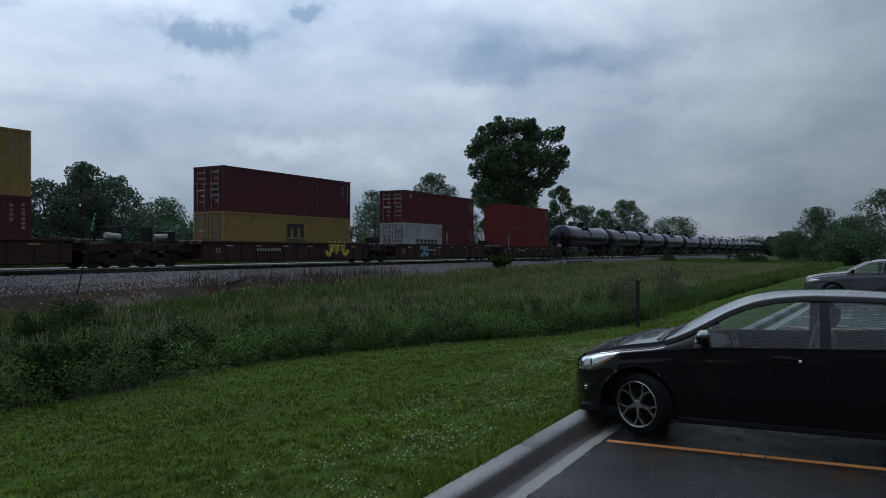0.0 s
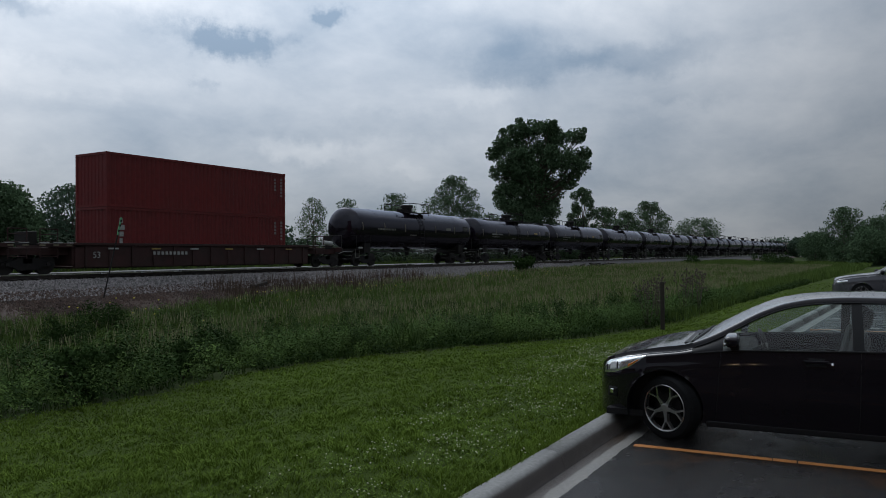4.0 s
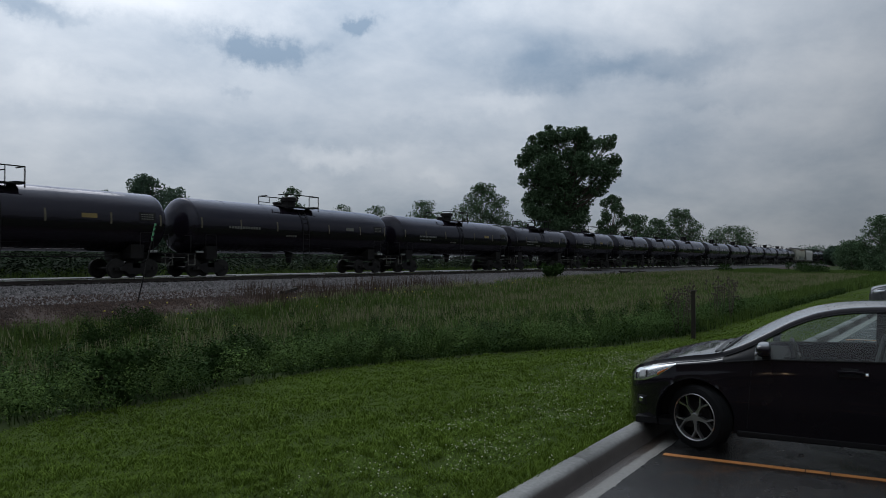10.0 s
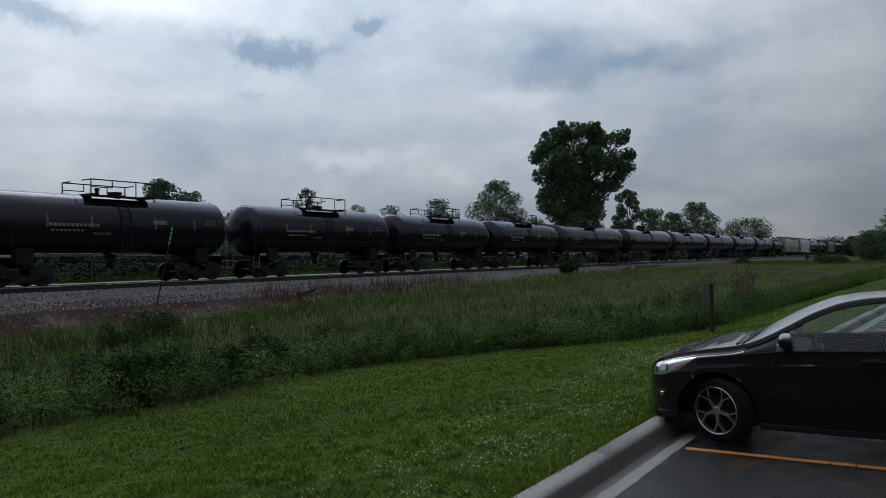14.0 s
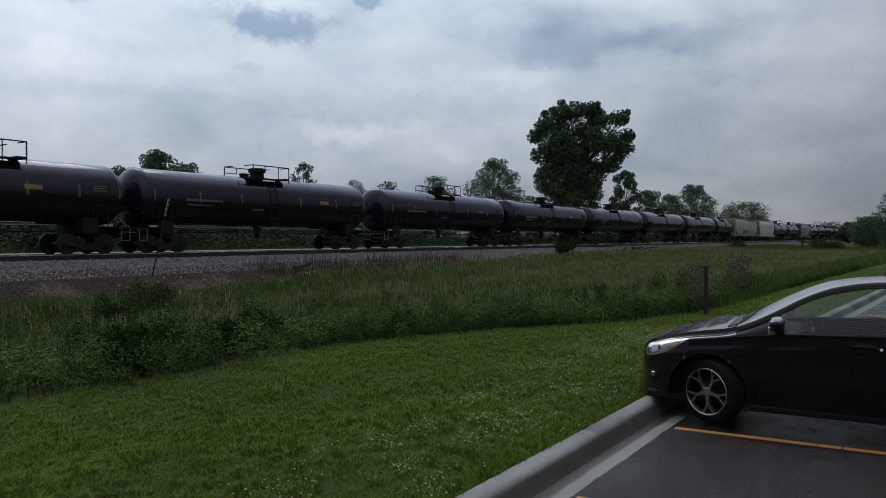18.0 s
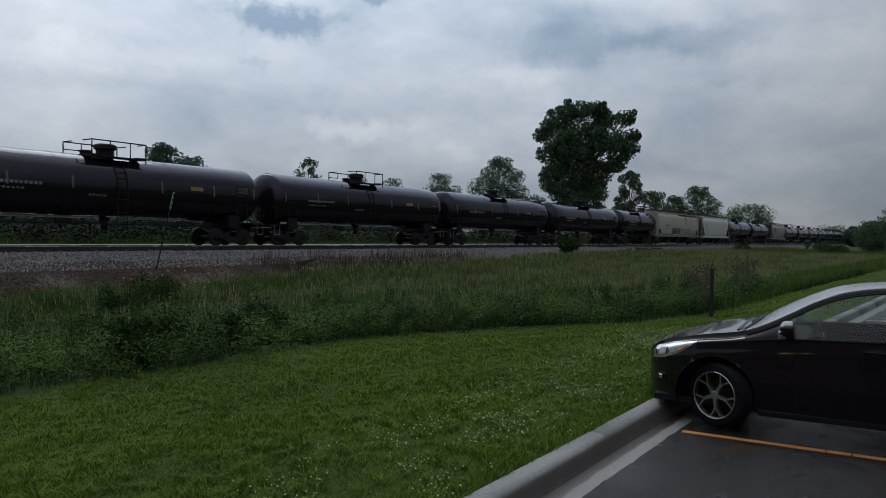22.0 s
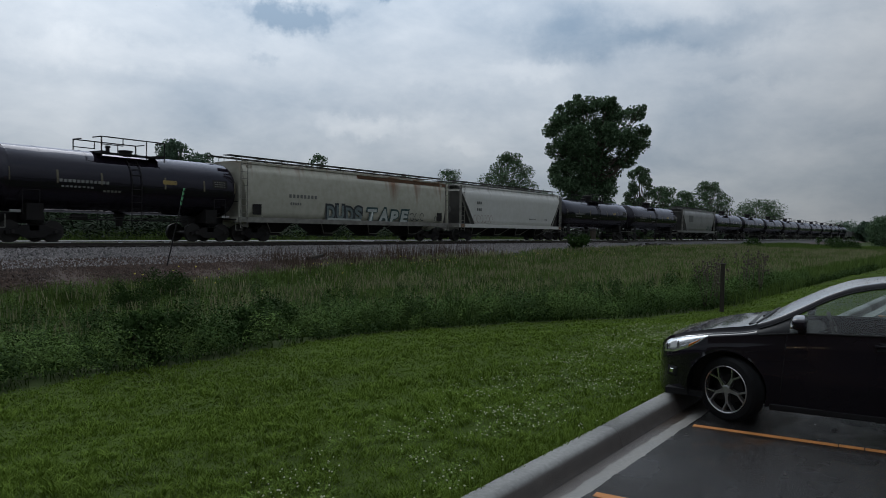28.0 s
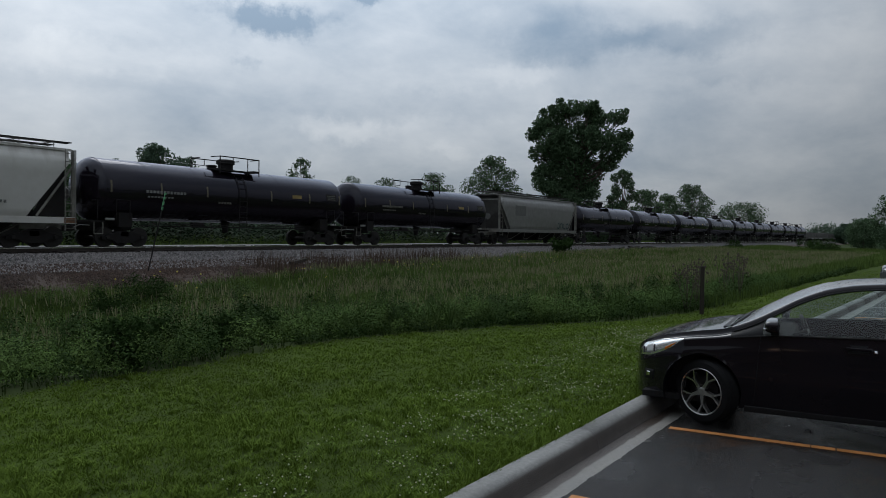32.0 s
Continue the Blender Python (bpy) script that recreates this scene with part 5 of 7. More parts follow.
def tree(name, x, y, height, width, seed, leaves=4000, size=0.22, mat=None, label="", bare=0.25, lobes=14, lean=0.0, group="trees", crown=None):
    rs = random.Random(seed)
    t = thing(name, label, "tree", group)
    z = float(ground_z(x, y)) - 0.05
    t.location = (x, y, z)
    bm = bmesh.new()
    r0 = max(0.08, height * 0.022)
    trunk_top = height * 0.62
    pts = [Vector((lean * f * width * 0.3 + rs.uniform(-0.15, 0.15) * f, rs.uniform(-0.15, 0.15) * f, trunk_top * f)) for f in (0, 0.33, 0.66, 1.0)]
    for a, b, ra, rb in zip(pts, pts[1:], (r0, r0 * 0.8, r0 * 0.6), (r0 * 0.8, r0 * 0.6, r0 * 0.35)):
        tube(bm, a, b, ra, rb, 9)
    cs, rr = [], []
    if crown:
        for cx_, cy_, cz_, cr in crown:
            cs.append((cx_ * width, cy_ * width, cz_ * height))
            rr.append(cr * width)
            for j in range(3):
                a, b = rs.uniform(0, 6.28), rs.uniform(-0.3, 0.8)
                cs.append((cx_ * width + cr * width * 0.85 * math.cos(a), cy_ * width + cr * width * 0.85 * math.sin(a), min(cz_ * height + cr * width * b, height)))
                rr.append(cr * width * rs.uniform(0.3, 0.55))
    else:
        for k in range(lobes):
            f = bare + (1 - bare) * (k + 0.5) / lobes
            ring = math.sin(math.pi * min(1, 0.18 + 0.82 * (f - bare) / (1 - bare) * 0.98)) ** 0.7
            ang = k * 2.4 + rs.uniform(-0.5, 0.5)
            rad = width * 0.5 * ring * rs.uniform(0.45, 0.75)
            cr = width * rs.uniform(0.11, 0.21) * (0.55 + 0.45 * ring)
            cs.append((rad * math.cos(ang) + lean * width * 0.2 * f, rad * math.sin(ang), min(f * height, height - cr)))
            rr.append(cr)
    for c in cs:
        a = pts[1].lerp(pts[3], min(1, max(0, (c[2] / height - 0.2) * 1.2)))
        mid_ = a.lerp(Vector(c), 0.5) + Vector((0, 0, -0.04 * height))
        tube(bm, a, mid_, r0 * 0.32, r0 * 0.2, 6)
        tube(bm, mid_, c, r0 * 0.2, r0 * 0.06, 6)
    part("trunk", bm, BARK, t)
    v, f = leaf_cloud(cs, rr, int(leaves * 1.35), size * 0.76, seed, tufts=60)
    ob = new("crown", from_arrays("crown", v, f, mat or LEAF))
    ob.parent = t
    return t


BIG = [(-0.25, 0, 0.83, 0.12), (-0.35, 0, 0.79, 0.085), (-0.17, 0, 0.885, 0.09), (0.14, 0.05, 0.88, 0.08), (-0.33, 0, 0.42, 0.09), (-0.08, 0.05, 0.9, 0.11), (0.08, 0, 0.905, 0.095), (0.2, 0, 0.83, 0.1), (0.355, 0, 0.845, 0.085), (0.42, 0.05, 0.735, 0.075),
       (0.40, -0.05, 0.64, 0.085), (-0.405, 0, 0.74, 0.08), (-0.36, 0.05, 0.62, 0.095), (-0.2, -0.1, 0.68, 0.16), (0.0, 0.1, 0.72, 0.2), (0.2, -0.05, 0.68, 0.16),
       (0.28, 0, 0.56, 0.1), (-0.28, 0.1, 0.5, 0.12), (-0.08, 0, 0.52, 0.19), (0.1, 0.1, 0.5, 0.15), (-0.2, 0, 0.37, 0.13), (-0.02, 0.1, 0.36, 0.17),
       (0.11, 0, 0.36, 0.11), (-0.1, 0, 0.22, 0.17), (0.05, 0.1, 0.2, 0.15), (-0.24, 0, 0.24, 0.1)]
tree("large_tree", 100.2, 43.8, 22.0, 15.6, 11, 40000, 0.27, LEAF, "tall broad dark-leaved tree beyond the railway", crown=BIG).rotation_euler = (0, 0, radians(-67))
ROUND = "round-topped green tree standing beyond the railway"
for k, (x, y, h, w, n, m) in enumerate((
        (33, 62, 8.6, 8, 13000, LEAF_LIGHT), (51.5, 75, 11.4, 5.5, 3500, LEAF), (58, 76, 10.2, 6.5, 3500, LEAF), (69, 82, 9.6, 9, 4500, LEAF_LIGHT),
        (86, 85, 14.2, 6, 4000, LEAF), (110, 95, 13.4, 8, 3500, LEAF), (109, 86, 12.8, 8, 3500, LEAF), (109, 75, 13.3, 9.5, 5000, LEAF),
        (103.5, 60, 15.4, 10.5, 12000, LEAF), (116, 60, 9.8, 8, 3000, LEAF), (118, 43.5, 13.2, 6.4, 9000, LEAF), (119, 44.5, 7.5, 6.5, 6000, LEAF), (112, 45, 6.5, 6.5, 5000, LEAF),
        (179.5, 60, 14.2, 10, 5500, LEAF), (196, 60, 14.0, 11, 5500, LEAF), (201, 55, 16.3, 13, 8000, LEAF), (245, 52, 13.6, 20, 8500, LEAF),
        (78, 92, 8.5, 12, 3500, LEAF_LIGHT), (43, 80, 8.7, 9, 7000, LEAF_LIGHT), (134, 92, 13, 10, 3000, LEAF), (24, 70, 8.4, 11, 10000, LEAF_LIGHT), (38, 74, 8.6, 10, 9000, LEAF_LIGHT), (40, 63, 8.9, 7, 4500, LEAF_HAZED), (43.5, 62.5, 10.8, 6.5, 5000, LEAF_HAZED), (47.5, 64, 9.8, 7, 4500, LEAF_HAZED))):
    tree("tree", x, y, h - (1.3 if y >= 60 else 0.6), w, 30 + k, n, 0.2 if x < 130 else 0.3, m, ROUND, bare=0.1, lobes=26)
for k, (x, y, h, w) in enumerate(((190, 14, 7.2, 9), (150, 6.5, 10.5, 9), (143, 0.5, 8.5, 10), (131, -4, 11.6, 11), (122, -11, 10, 12), (165, 3, 7.5, 10), (136, 2, 6.0, 9), (128, -8, 7, 10), (118, -20, 11, 13), (112, -30, 12, 14))):
    tree("tree", x, y, h, w, 70 + k, 7000, 0.22, LEAF, "dense dark green tree at the edge of the field", bare=0.04, lobes=28)
for k, (x, y, h, w) in enumerate(((300, 28, 7.5, 8), (320, 22, 8, 16), (420, 20, 11, 26), (520, 60, 12, 30), (600, 35, 12, 40), (560, 8, 12, 34), (700, 70, 13, 40))):
    tree("distant_tree", x, y, h, w, 90 + k, 2200, 0.6, LEAF_HAZED, "green tree far along the line, tinted for haze", bare=0.05, lobes=16, group="distant trees")


def wood(x0, x1, y0, y1, h, n, size, seed):
    """A far belt of trees as one mass of leafy lobes with an uneven top."""
    rs = np.random.RandomState(seed)
    m = 170
    cx_, cy_ = rs.uniform(x0, x1, m), rs.uniform(y0, y1, m)
    cs = np.stack([cx_, cy_, rs.uniform(0.08, 0.8, m) * h], 1)
    return leaf_cloud(cs, rs.uniform(0.2, 0.35, m) * h, n, size, seed)


# the belts take the leaf colour with haze mixed in
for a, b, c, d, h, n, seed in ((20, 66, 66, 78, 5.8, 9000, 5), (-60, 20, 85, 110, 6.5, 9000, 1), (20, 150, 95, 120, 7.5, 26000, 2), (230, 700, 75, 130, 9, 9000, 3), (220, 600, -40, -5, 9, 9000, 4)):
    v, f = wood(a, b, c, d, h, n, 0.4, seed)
    tagged(new("far_wood", from_arrays("far_wood", v, f, LEAF_HAZED)), "low belt of green trees in the distance", "woods", kind="stuff")

# ---------------------------------------------------------------- grass and weeds


def blades(xy, h, w, seed, lean=0.35, zoff=0.0):
    """Bent two-segment blades rooted on the ground."""
    rs = np.random.RandomState(seed)
    n = len(xy)
    h = np.broadcast_to(h, n) * rs.uniform(0.6, 1.25, n)
    ang, tilt = rs.uniform(0, 6.283, n), rs.uniform(0.05, lean, n) * h
    z = ground_z(xy[:, 0], xy[:, 1]) + zoff
    dx, dy = np.cos(ang), np.sin(ang)
    a2 = rs.uniform(0, 6.283, n)
    sx, sy = np.cos(a2) * w / 2, np.sin(a2) * w / 2
    b = np.stack([xy[:, 0], xy[:, 1], z], 1)
    side = np.stack([sx, sy, np.zeros(n)], 1)
    mid_ = b + np.stack([dx * tilt * 0.35, dy * tilt * 0.35, h * 0.6], 1)
    tip = b + np.stack([dx * tilt, dy * tilt, h], 1)
    v = np.stack([b - side, b + side, mid_ + side * 0.7, mid_ - side * 0.7, tip], 1).reshape(-1, 3)
    k = 5 * np.arange(n)[:, None]
    quads = k + np.array([[0, 1, 2, 3]])
    tris = k + np.array([[3, 2, 4]])
    return v, quads.tolist() + tris.tolist()


def scatter(n, x0, x1, y0, y1, seed, keep):
    rs = np.random.RandomState(seed)
    p = np.stack([rs.uniform(x0, x1, n), rs.uniform(y0, y1, n)], 1)
    return p[keep(p)]


def stuff(name, data, mat, label, category):
    return tagged(new(name, from_arrays(name, *data, mat)), label, category, kind="stuff")


def on_lawn(p, pad=0.0):
    return (p[:, 1] > 2.665 + kerb_off(p[:, 0])) & (p[:, 1] < edge_y(p[:, 0]) + 0.06 * np.sin(p[:, 0] * 2.3) + 0.15 + pad)


def lawn_points(n, r0, r1, seed):
    """Roots spread evenly in bearing and in the log of the distance from the lot."""
    rs = np.random.RandomState(seed)
    r, q = np.exp(rs.uniform(math.log(r0), math.log(r1), n)), rs.uniform(radians(1), radians(88), n)
    p = np.stack([r * np.cos(q), r * np.sin(q)], 1)
    k = on_lawn(p)
    return p[k], r[k]


def tufted(p, seed):
    """How thick and tall the turf stands, from 0 to 1: small tufts inside broader drifts."""
    a = np.array([noise.noise((x * 5.5, y * 5.5, seed)) + 0.6 * noise.noise((x * 1.3, y * 1.3, seed + 7)) for x, y in p.tolist()])
    return np.clip(0.5 + 0.9 * a, 0, 1)


near, reach = lawn_points(560000, 3.0, 50.0, 21)
lush = tufted(near, 3)
kept = np.random.RandomState(23).rand(len(near)) < np.interp(reach, [3, 8, 16], [0.3, 0.5, 0.85]) + 0.7 * lush
near, reach, lush = near[kept], reach[kept], lush[kept]
stuff("lawn_grass", blades(near, (0.016 + 0.075 * lush ** 1.8) * np.interp(reach, [3, 10, 30], [1.0, 0.75, 0.5]), np.clip(0.0014 * reach, 0.0065, 0.03), 22, 2.2), BLADE, "short mown green lawn grass", "grass")
tuft = scatter(9000, 1.5, 14, 2.64, 2.86, 25, lambda p: (p[:, 0] < 6.5) & (p[:, 1] < 2.72 + 0.1 * np.sin(p[:, 0] * 9.0) * np.sin(p[:, 0] * 23.0)) | (p[:, 1] > 2.68) & (p[:, 0] < 9))
stuff("kerb_grass", blades(tuft, 0.06, 0.007, 26, 1.5), BLADE, "longer grass leaning over the kerb", "grass")


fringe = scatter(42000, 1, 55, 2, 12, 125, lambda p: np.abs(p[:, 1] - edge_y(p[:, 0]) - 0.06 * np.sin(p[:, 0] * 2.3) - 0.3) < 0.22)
stuff("edge_grass", blades(fringe, 0.15, np.clip(0.0011 * np.hypot(fringe[:, 0], fringe[:, 1]), 0.008, 0.04), 126, 0.9), FRINGE, "longer uncut grass along the lawn's edge, darkened for shade", "grass")


def in_ditch(p):
    return (p[:, 1] > edge_y(p[:, 0]) - 0.1) & (p[:, 1] < 28.0)


strip = scatter(150000, 1, 60, 5, 28, 27, lambda p: in_ditch(p) & ((p[:, 0] > 20 - 0.9 * (p[:, 1] - 9)) | ((np.random.RandomState(6).rand(len(p)) < 0.25) & (p[:, 1] > edge_y(p[:, 0]) + 1.0))))
hgt = 0.36 + 0.2 * np.sin(strip[:, 0] * 0.5 + 1) * np.sin(strip[:, 1] * 0.6) + 0.15 * np.random.RandomState(5).rand(len(strip))
strip_keep = (strip[:, 1] < np.interp(strip[:, 0], [5, 18, 26, 32], [25.0, 25.4, 26.5, 28.5]))
strip, hgt = strip[strip_keep], hgt[strip_keep]
hgt = hgt * np.interp(strip[:, 1], [6, 12, 24, 26, 28], [0.9, 1, 1.0, 0.8, 0.5])
stuff("ditch_grass", blades(strip, hgt, 0.022, 28, 0.5), TALL, "tall green grass in the ditch", "grass")
far_strip = scatter(90000, 50, 160, 2, 28, 29, in_ditch)
stuff("ditch_grass", blades(far_strip, 0.6, 0.05, 30, 0.5), TALL, "tall green grass along the railway", "grass")
back = scatter(36000, -20, 150, 43.2, 75, 44, lambda p: p[:, 1] > 36)
stuff("field_grass", blades(back, 0.7, 0.06, 45, 0.5), TALL, "rough grass field beyond the track", "grass")
brush = scatter(2000, -10, 260, 47.5, 56, 48, lambda p: p[:, 1] > 40)


def seedy(p):
    """Drifts of seeding grass in the middle of the ditch."""
    drift = np.array([noise.noise((x * 0.22, y * 0.45, 31)) + 0.7 * noise.noise((x * 0.9, y * 1.3, 32)) for x, y in p.tolist()])
    return in_ditch(p) & (p[:, 1] > edge_y(p[:, 0]) + 3.4) & (p[:, 1] < np.interp(p[:, 0], [4, 22, 30], [22.5, 24.5, 27])) & (np.random.RandomState(33).rand(len(p)) < np.clip(0.35 + 0.9 * drift, 0.03, 1))


dry = scatter(80000, 4, 110, 6, 27.2, 31, seedy)
stuff("seeding_grass", blades(dry, 0.3, 0.03, 32, 0.5, zoff=0.42), SEED, "pale grass seed heads nodding over the ditch", "grass")
STALK = leaf_material("dead_brown_stalks", (0.1, 0.072, 0.055))
stalks = scatter(2600, 25, 44, 25.6, 29.0, 33, lambda p: np.sin(p[:, 0] * 1.3) > -0.2)
stuff("dead_stalks", blades(stalks, 1.05, 0.03, 34, 0.18), STALK, "thin dry brown weed stalks by the ballast", "weeds")


def leafy(points, hmin, hmax, leaves, size, seed):
    """Broad-leaved weeds: a stem's worth of leaves round each root."""
    rs = np.random.RandomState(seed)
    n = len(points) * leaves
    root = np.repeat(points, leaves, 0)
    hh = np.repeat(rs.uniform(hmin, hmax, len(points)), leaves)
    f = rs.rand(n) ** 0.8
    ang = rs.uniform(0, 6.283, n)
    rad = hh * 0.38 * np.sin(np.pi * np.clip(f * 0.85 + 0.12, 0, 1)) * rs.uniform(0.4, 1.1, n)
    c = np.stack([root[:, 0] + np.cos(ang) * rad, root[:, 1] + np.sin(ang) * rad, ground_z(root[:, 0], root[:, 1]) + f * hh], 1)
    out = np.stack([np.cos(ang), np.sin(ang), rs.uniform(-0.5, 0.6, n)], 1)
    side = np.stack([-np.sin(ang), np.cos(ang), rs.uniform(-0.3, 0.3, n)], 1)
    s = (size * rs.uniform(0.6, 1.3, n))[:, None]
    v = np.stack([c - out * s * 0.9, c + side * s * 0.4, c + out * s * 1.1, c - side * s * 0.4], 1).reshape(-1, 3)
    return v, np.arange(4 * n).reshape(n, 4)


FARBRUSH = leaf_material("dusty_brush_leaves", (0.036, 0.05, 0.032))
stuff("far_brush", leafy(brush, 1.3, 3.0, 80, 0.17, 49), FARBRUSH, "grey-green brush on the far side of the track", "brush")
def mounds(p, h, r, leaves, size, seed):
    """Leafy clumps: leaves over a dome, lying out and up, so that tops catch the sky and gaps stay dark."""
    rs = np.random.RandomState(seed)
    n = len(p) * leaves
    k = np.repeat(np.arange(len(p)), leaves)
    d = rs.normal(size=(n, 3))
    d[:, 2] = np.abs(d[:, 2]) - 0.15
    d /= np.linalg.norm(d, axis=1)[:, None]
    hh, rr = rs.uniform(*h, len(p))[k], rs.uniform(*r, len(p))[k]
    f = rs.uniform(0.6, 1.08, n)
    # sprays: leaves bunch along a few shoots of each clump
    shoot = rs.normal(size=(len(p), 9, 3))
    shoot[..., 2] = np.abs(shoot[..., 2]) + 0.2
    shoot /= np.linalg.norm(shoot, axis=2)[..., None]
    d = d * 0.7 + shoot[k, rs.randint(0, 9, n)]
    d /= np.linalg.norm(d, axis=1)[:, None]
    base = np.stack([p[k, 0], p[k, 1], ground_z(p[k, 0], p[k, 1])], 1)
    c = base + d * np.stack([rr, rr, hh], 1) * f[:, None]
    nrm = d + rs.normal(size=(n, 3)) * 0.45 + np.array([0, 0, 0.35])
    nrm /= np.linalg.norm(nrm, axis=1)[:, None]
    u = np.cross(nrm, rs.normal(size=(n, 3)))
    u /= np.linalg.norm(u, axis=1)[:, None]
    w = np.cross(nrm, u)
    s = (size * rs.uniform(0.5, 1.4, n))[:, None]
    v = np.stack([c - u * s, c + w * s * 0.42, c + u * s, c - w * s * 0.42], 1).reshape(-1, 3)
    return v, np.arange(4 * n).reshape(n, 4)


def lumpy(p, level):
    return np.sin(p[:, 0] * 1.9 + 0.7 * np.sin(p[:, 1] * 1.3)) + np.sin(p[:, 1] * 2.3 + 1.1 * np.sin(p[:, 0] * 0.8)) > level


w0 = scatter(800, 1, 26, 9.5, 20, 35, lambda p: in_ditch(p) & (p[:, 0] < 27 - 1.1 * (p[:, 1] - 9)) & lumpy(p, -0.5))
stuff("leafy_weeds", mounds(w0, (0.25, 0.7), (0.2, 0.5), 300, 0.022, 36), WEED, "broad-leaved green weeds along the lawn edge", "weeds")
w1 = scatter(900, 1, 30, 10, 24, 135, lambda p: in_ditch(p) & ~lumpy(p, 0.3))
stuff("dark_weeds", mounds(w1, (0.35, 0.9), (0.15, 0.4), 180, 0.03, 136), DARKWEED, "dark broad-leaved weeds between the lighter clumps", "weeds")
w3 = scatter(2600, 2, 60, 8, 25, 235, lambda p: in_ditch(p) & lumpy(p * 0.55 + 3, 0.55) & (p[:, 1] > edge_y(p[:, 0]) + 1.2))
stuff("light_weeds", mounds(w3, (0.4, 0.85), (0.15, 0.4), 80, 0.026, 236), LIGHTWEED, "yellow-green weeds in patches through the ditch", "weeds")
w2 = scatter(2800, 3, 70, 7, 27, 37, lambda p: in_ditch(p) & (p[:, 1] < np.interp(p[:, 0], [5, 18, 26, 32], [24.0, 24.6, 26.0, 27.5])))
stuff("leafy_weeds", mounds(w2, (0.3, 0.8), (0.15, 0.5), 110, 0.03, 38), WEED, "mixed broad-leaved weeds in the ditch", "weeds")


def bank(n, x0, x1, far, seed, level):
    """Roots in drifts over the first metres of the ditch."""
    p = scatter(n, x0, x1, 4, 24, seed, lambda p: (p[:, 1] > edge_y(p[:, 0]) + 0.45) & (p[:, 1] < edge_y(p[:, 0]) + far))
    return p[np.array([noise.noise((x * 0.75, y * 0.75, seed)) > level for x, y in p.tolist()])]


big_light = bank(1300, 2, 27, 7.0, 301, 0.0)
stuff("bushy_weeds", mounds(big_light, (0.4, 0.85), (0.3, 0.7), 800, 0.021, 302), WEED, "bushy light green weeds in full leaf", "weeds")
big_dark = bank(900, 2, 30, 8.0, 303, 0.12)
stuff("bushy_dark_weeds", mounds(big_dark, (0.65, 1.2), (0.25, 0.5), 480, 0.038, 304), DARKWEED, "tall dark leafy weeds in clumps", "weeds")
big_pale = bank(700, 4, 40, 9.0, 305, 0.18)
stuff("bushy_pale_weeds", mounds(big_pale, (0.4, 0.75), (0.25, 0.55), 480, 0.02, 306), LIGHTWEED, "pale feathery weeds among the darker clumps", "weeds")
lance = np.repeat(bank(700, 2, 30, 8.0, 307, 0.05), 16, 0)
lance = lance + np.random.RandomState(308).normal(0, 0.07, lance.shape)
stuff("lance_weeds", blades(lance, 0.85, 0.028, 309, 0.85), MIDWEED, "weeds with long arching leaves", "weeds")
# leaves a step darker, for the band that lies in shadow by the lawn
shade_band = scatter(2600, 11, 34, 4, 15, 311, lambda p: (p[:, 1] > edge_y(p[:, 0]) + 0.35) & (p[:, 1] < edge_y(p[:, 0]) + 2.6))
stuff("bushy_dark_weeds", mounds(shade_band, (0.45, 0.8), (0.2, 0.45), 260, 0.022, 312), MIDWEED, "fine-leaved green weeds along the mown edge", "weeds")
# the dark leaf colour stands in for shade at the foot of the weeds
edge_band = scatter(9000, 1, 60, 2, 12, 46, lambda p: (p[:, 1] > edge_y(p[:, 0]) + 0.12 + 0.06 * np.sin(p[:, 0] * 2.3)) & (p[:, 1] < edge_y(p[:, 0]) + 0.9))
stuff("edge_growth", mounds(edge_band, (0.12, 0.42), (0.12, 0.26), 36, 0.03, 47), DARKWEED, "low growth along the mown edge, darkened for shade", "weeds")
def clovery(p, seed):
    """Patches of clover, thickest in a belt a few steps in from the kerb."""
    belt = np.interp(p[:, 1] - 0.13 * p[:, 0], [2.2, 2.7, 3.3, 4.1], [0.3, 1.0, 0.8, 0.0])
    drift = np.array([noise.noise((x * 1.1, y * 1.7, 21)) + 0.8 * noise.noise((x * 4.5, y * 5.5, 22)) for x, y in p.tolist()])
    return on_lawn(p, -1.5) & (np.random.RandomState(seed).rand(len(p)) < belt * np.clip(0.3 + 1.3 * drift, 0, 1))


clover = scatter(36000, 1.5, 13, 2.7, 6.6, 138, lambda p: clovery(p, 7))
stuff("clover_leaves", leafy(clover, 0.03, 0.07, 4, 0.015, 139), CLOVERLEAF, "clover leaves among the mown grass", "clover")
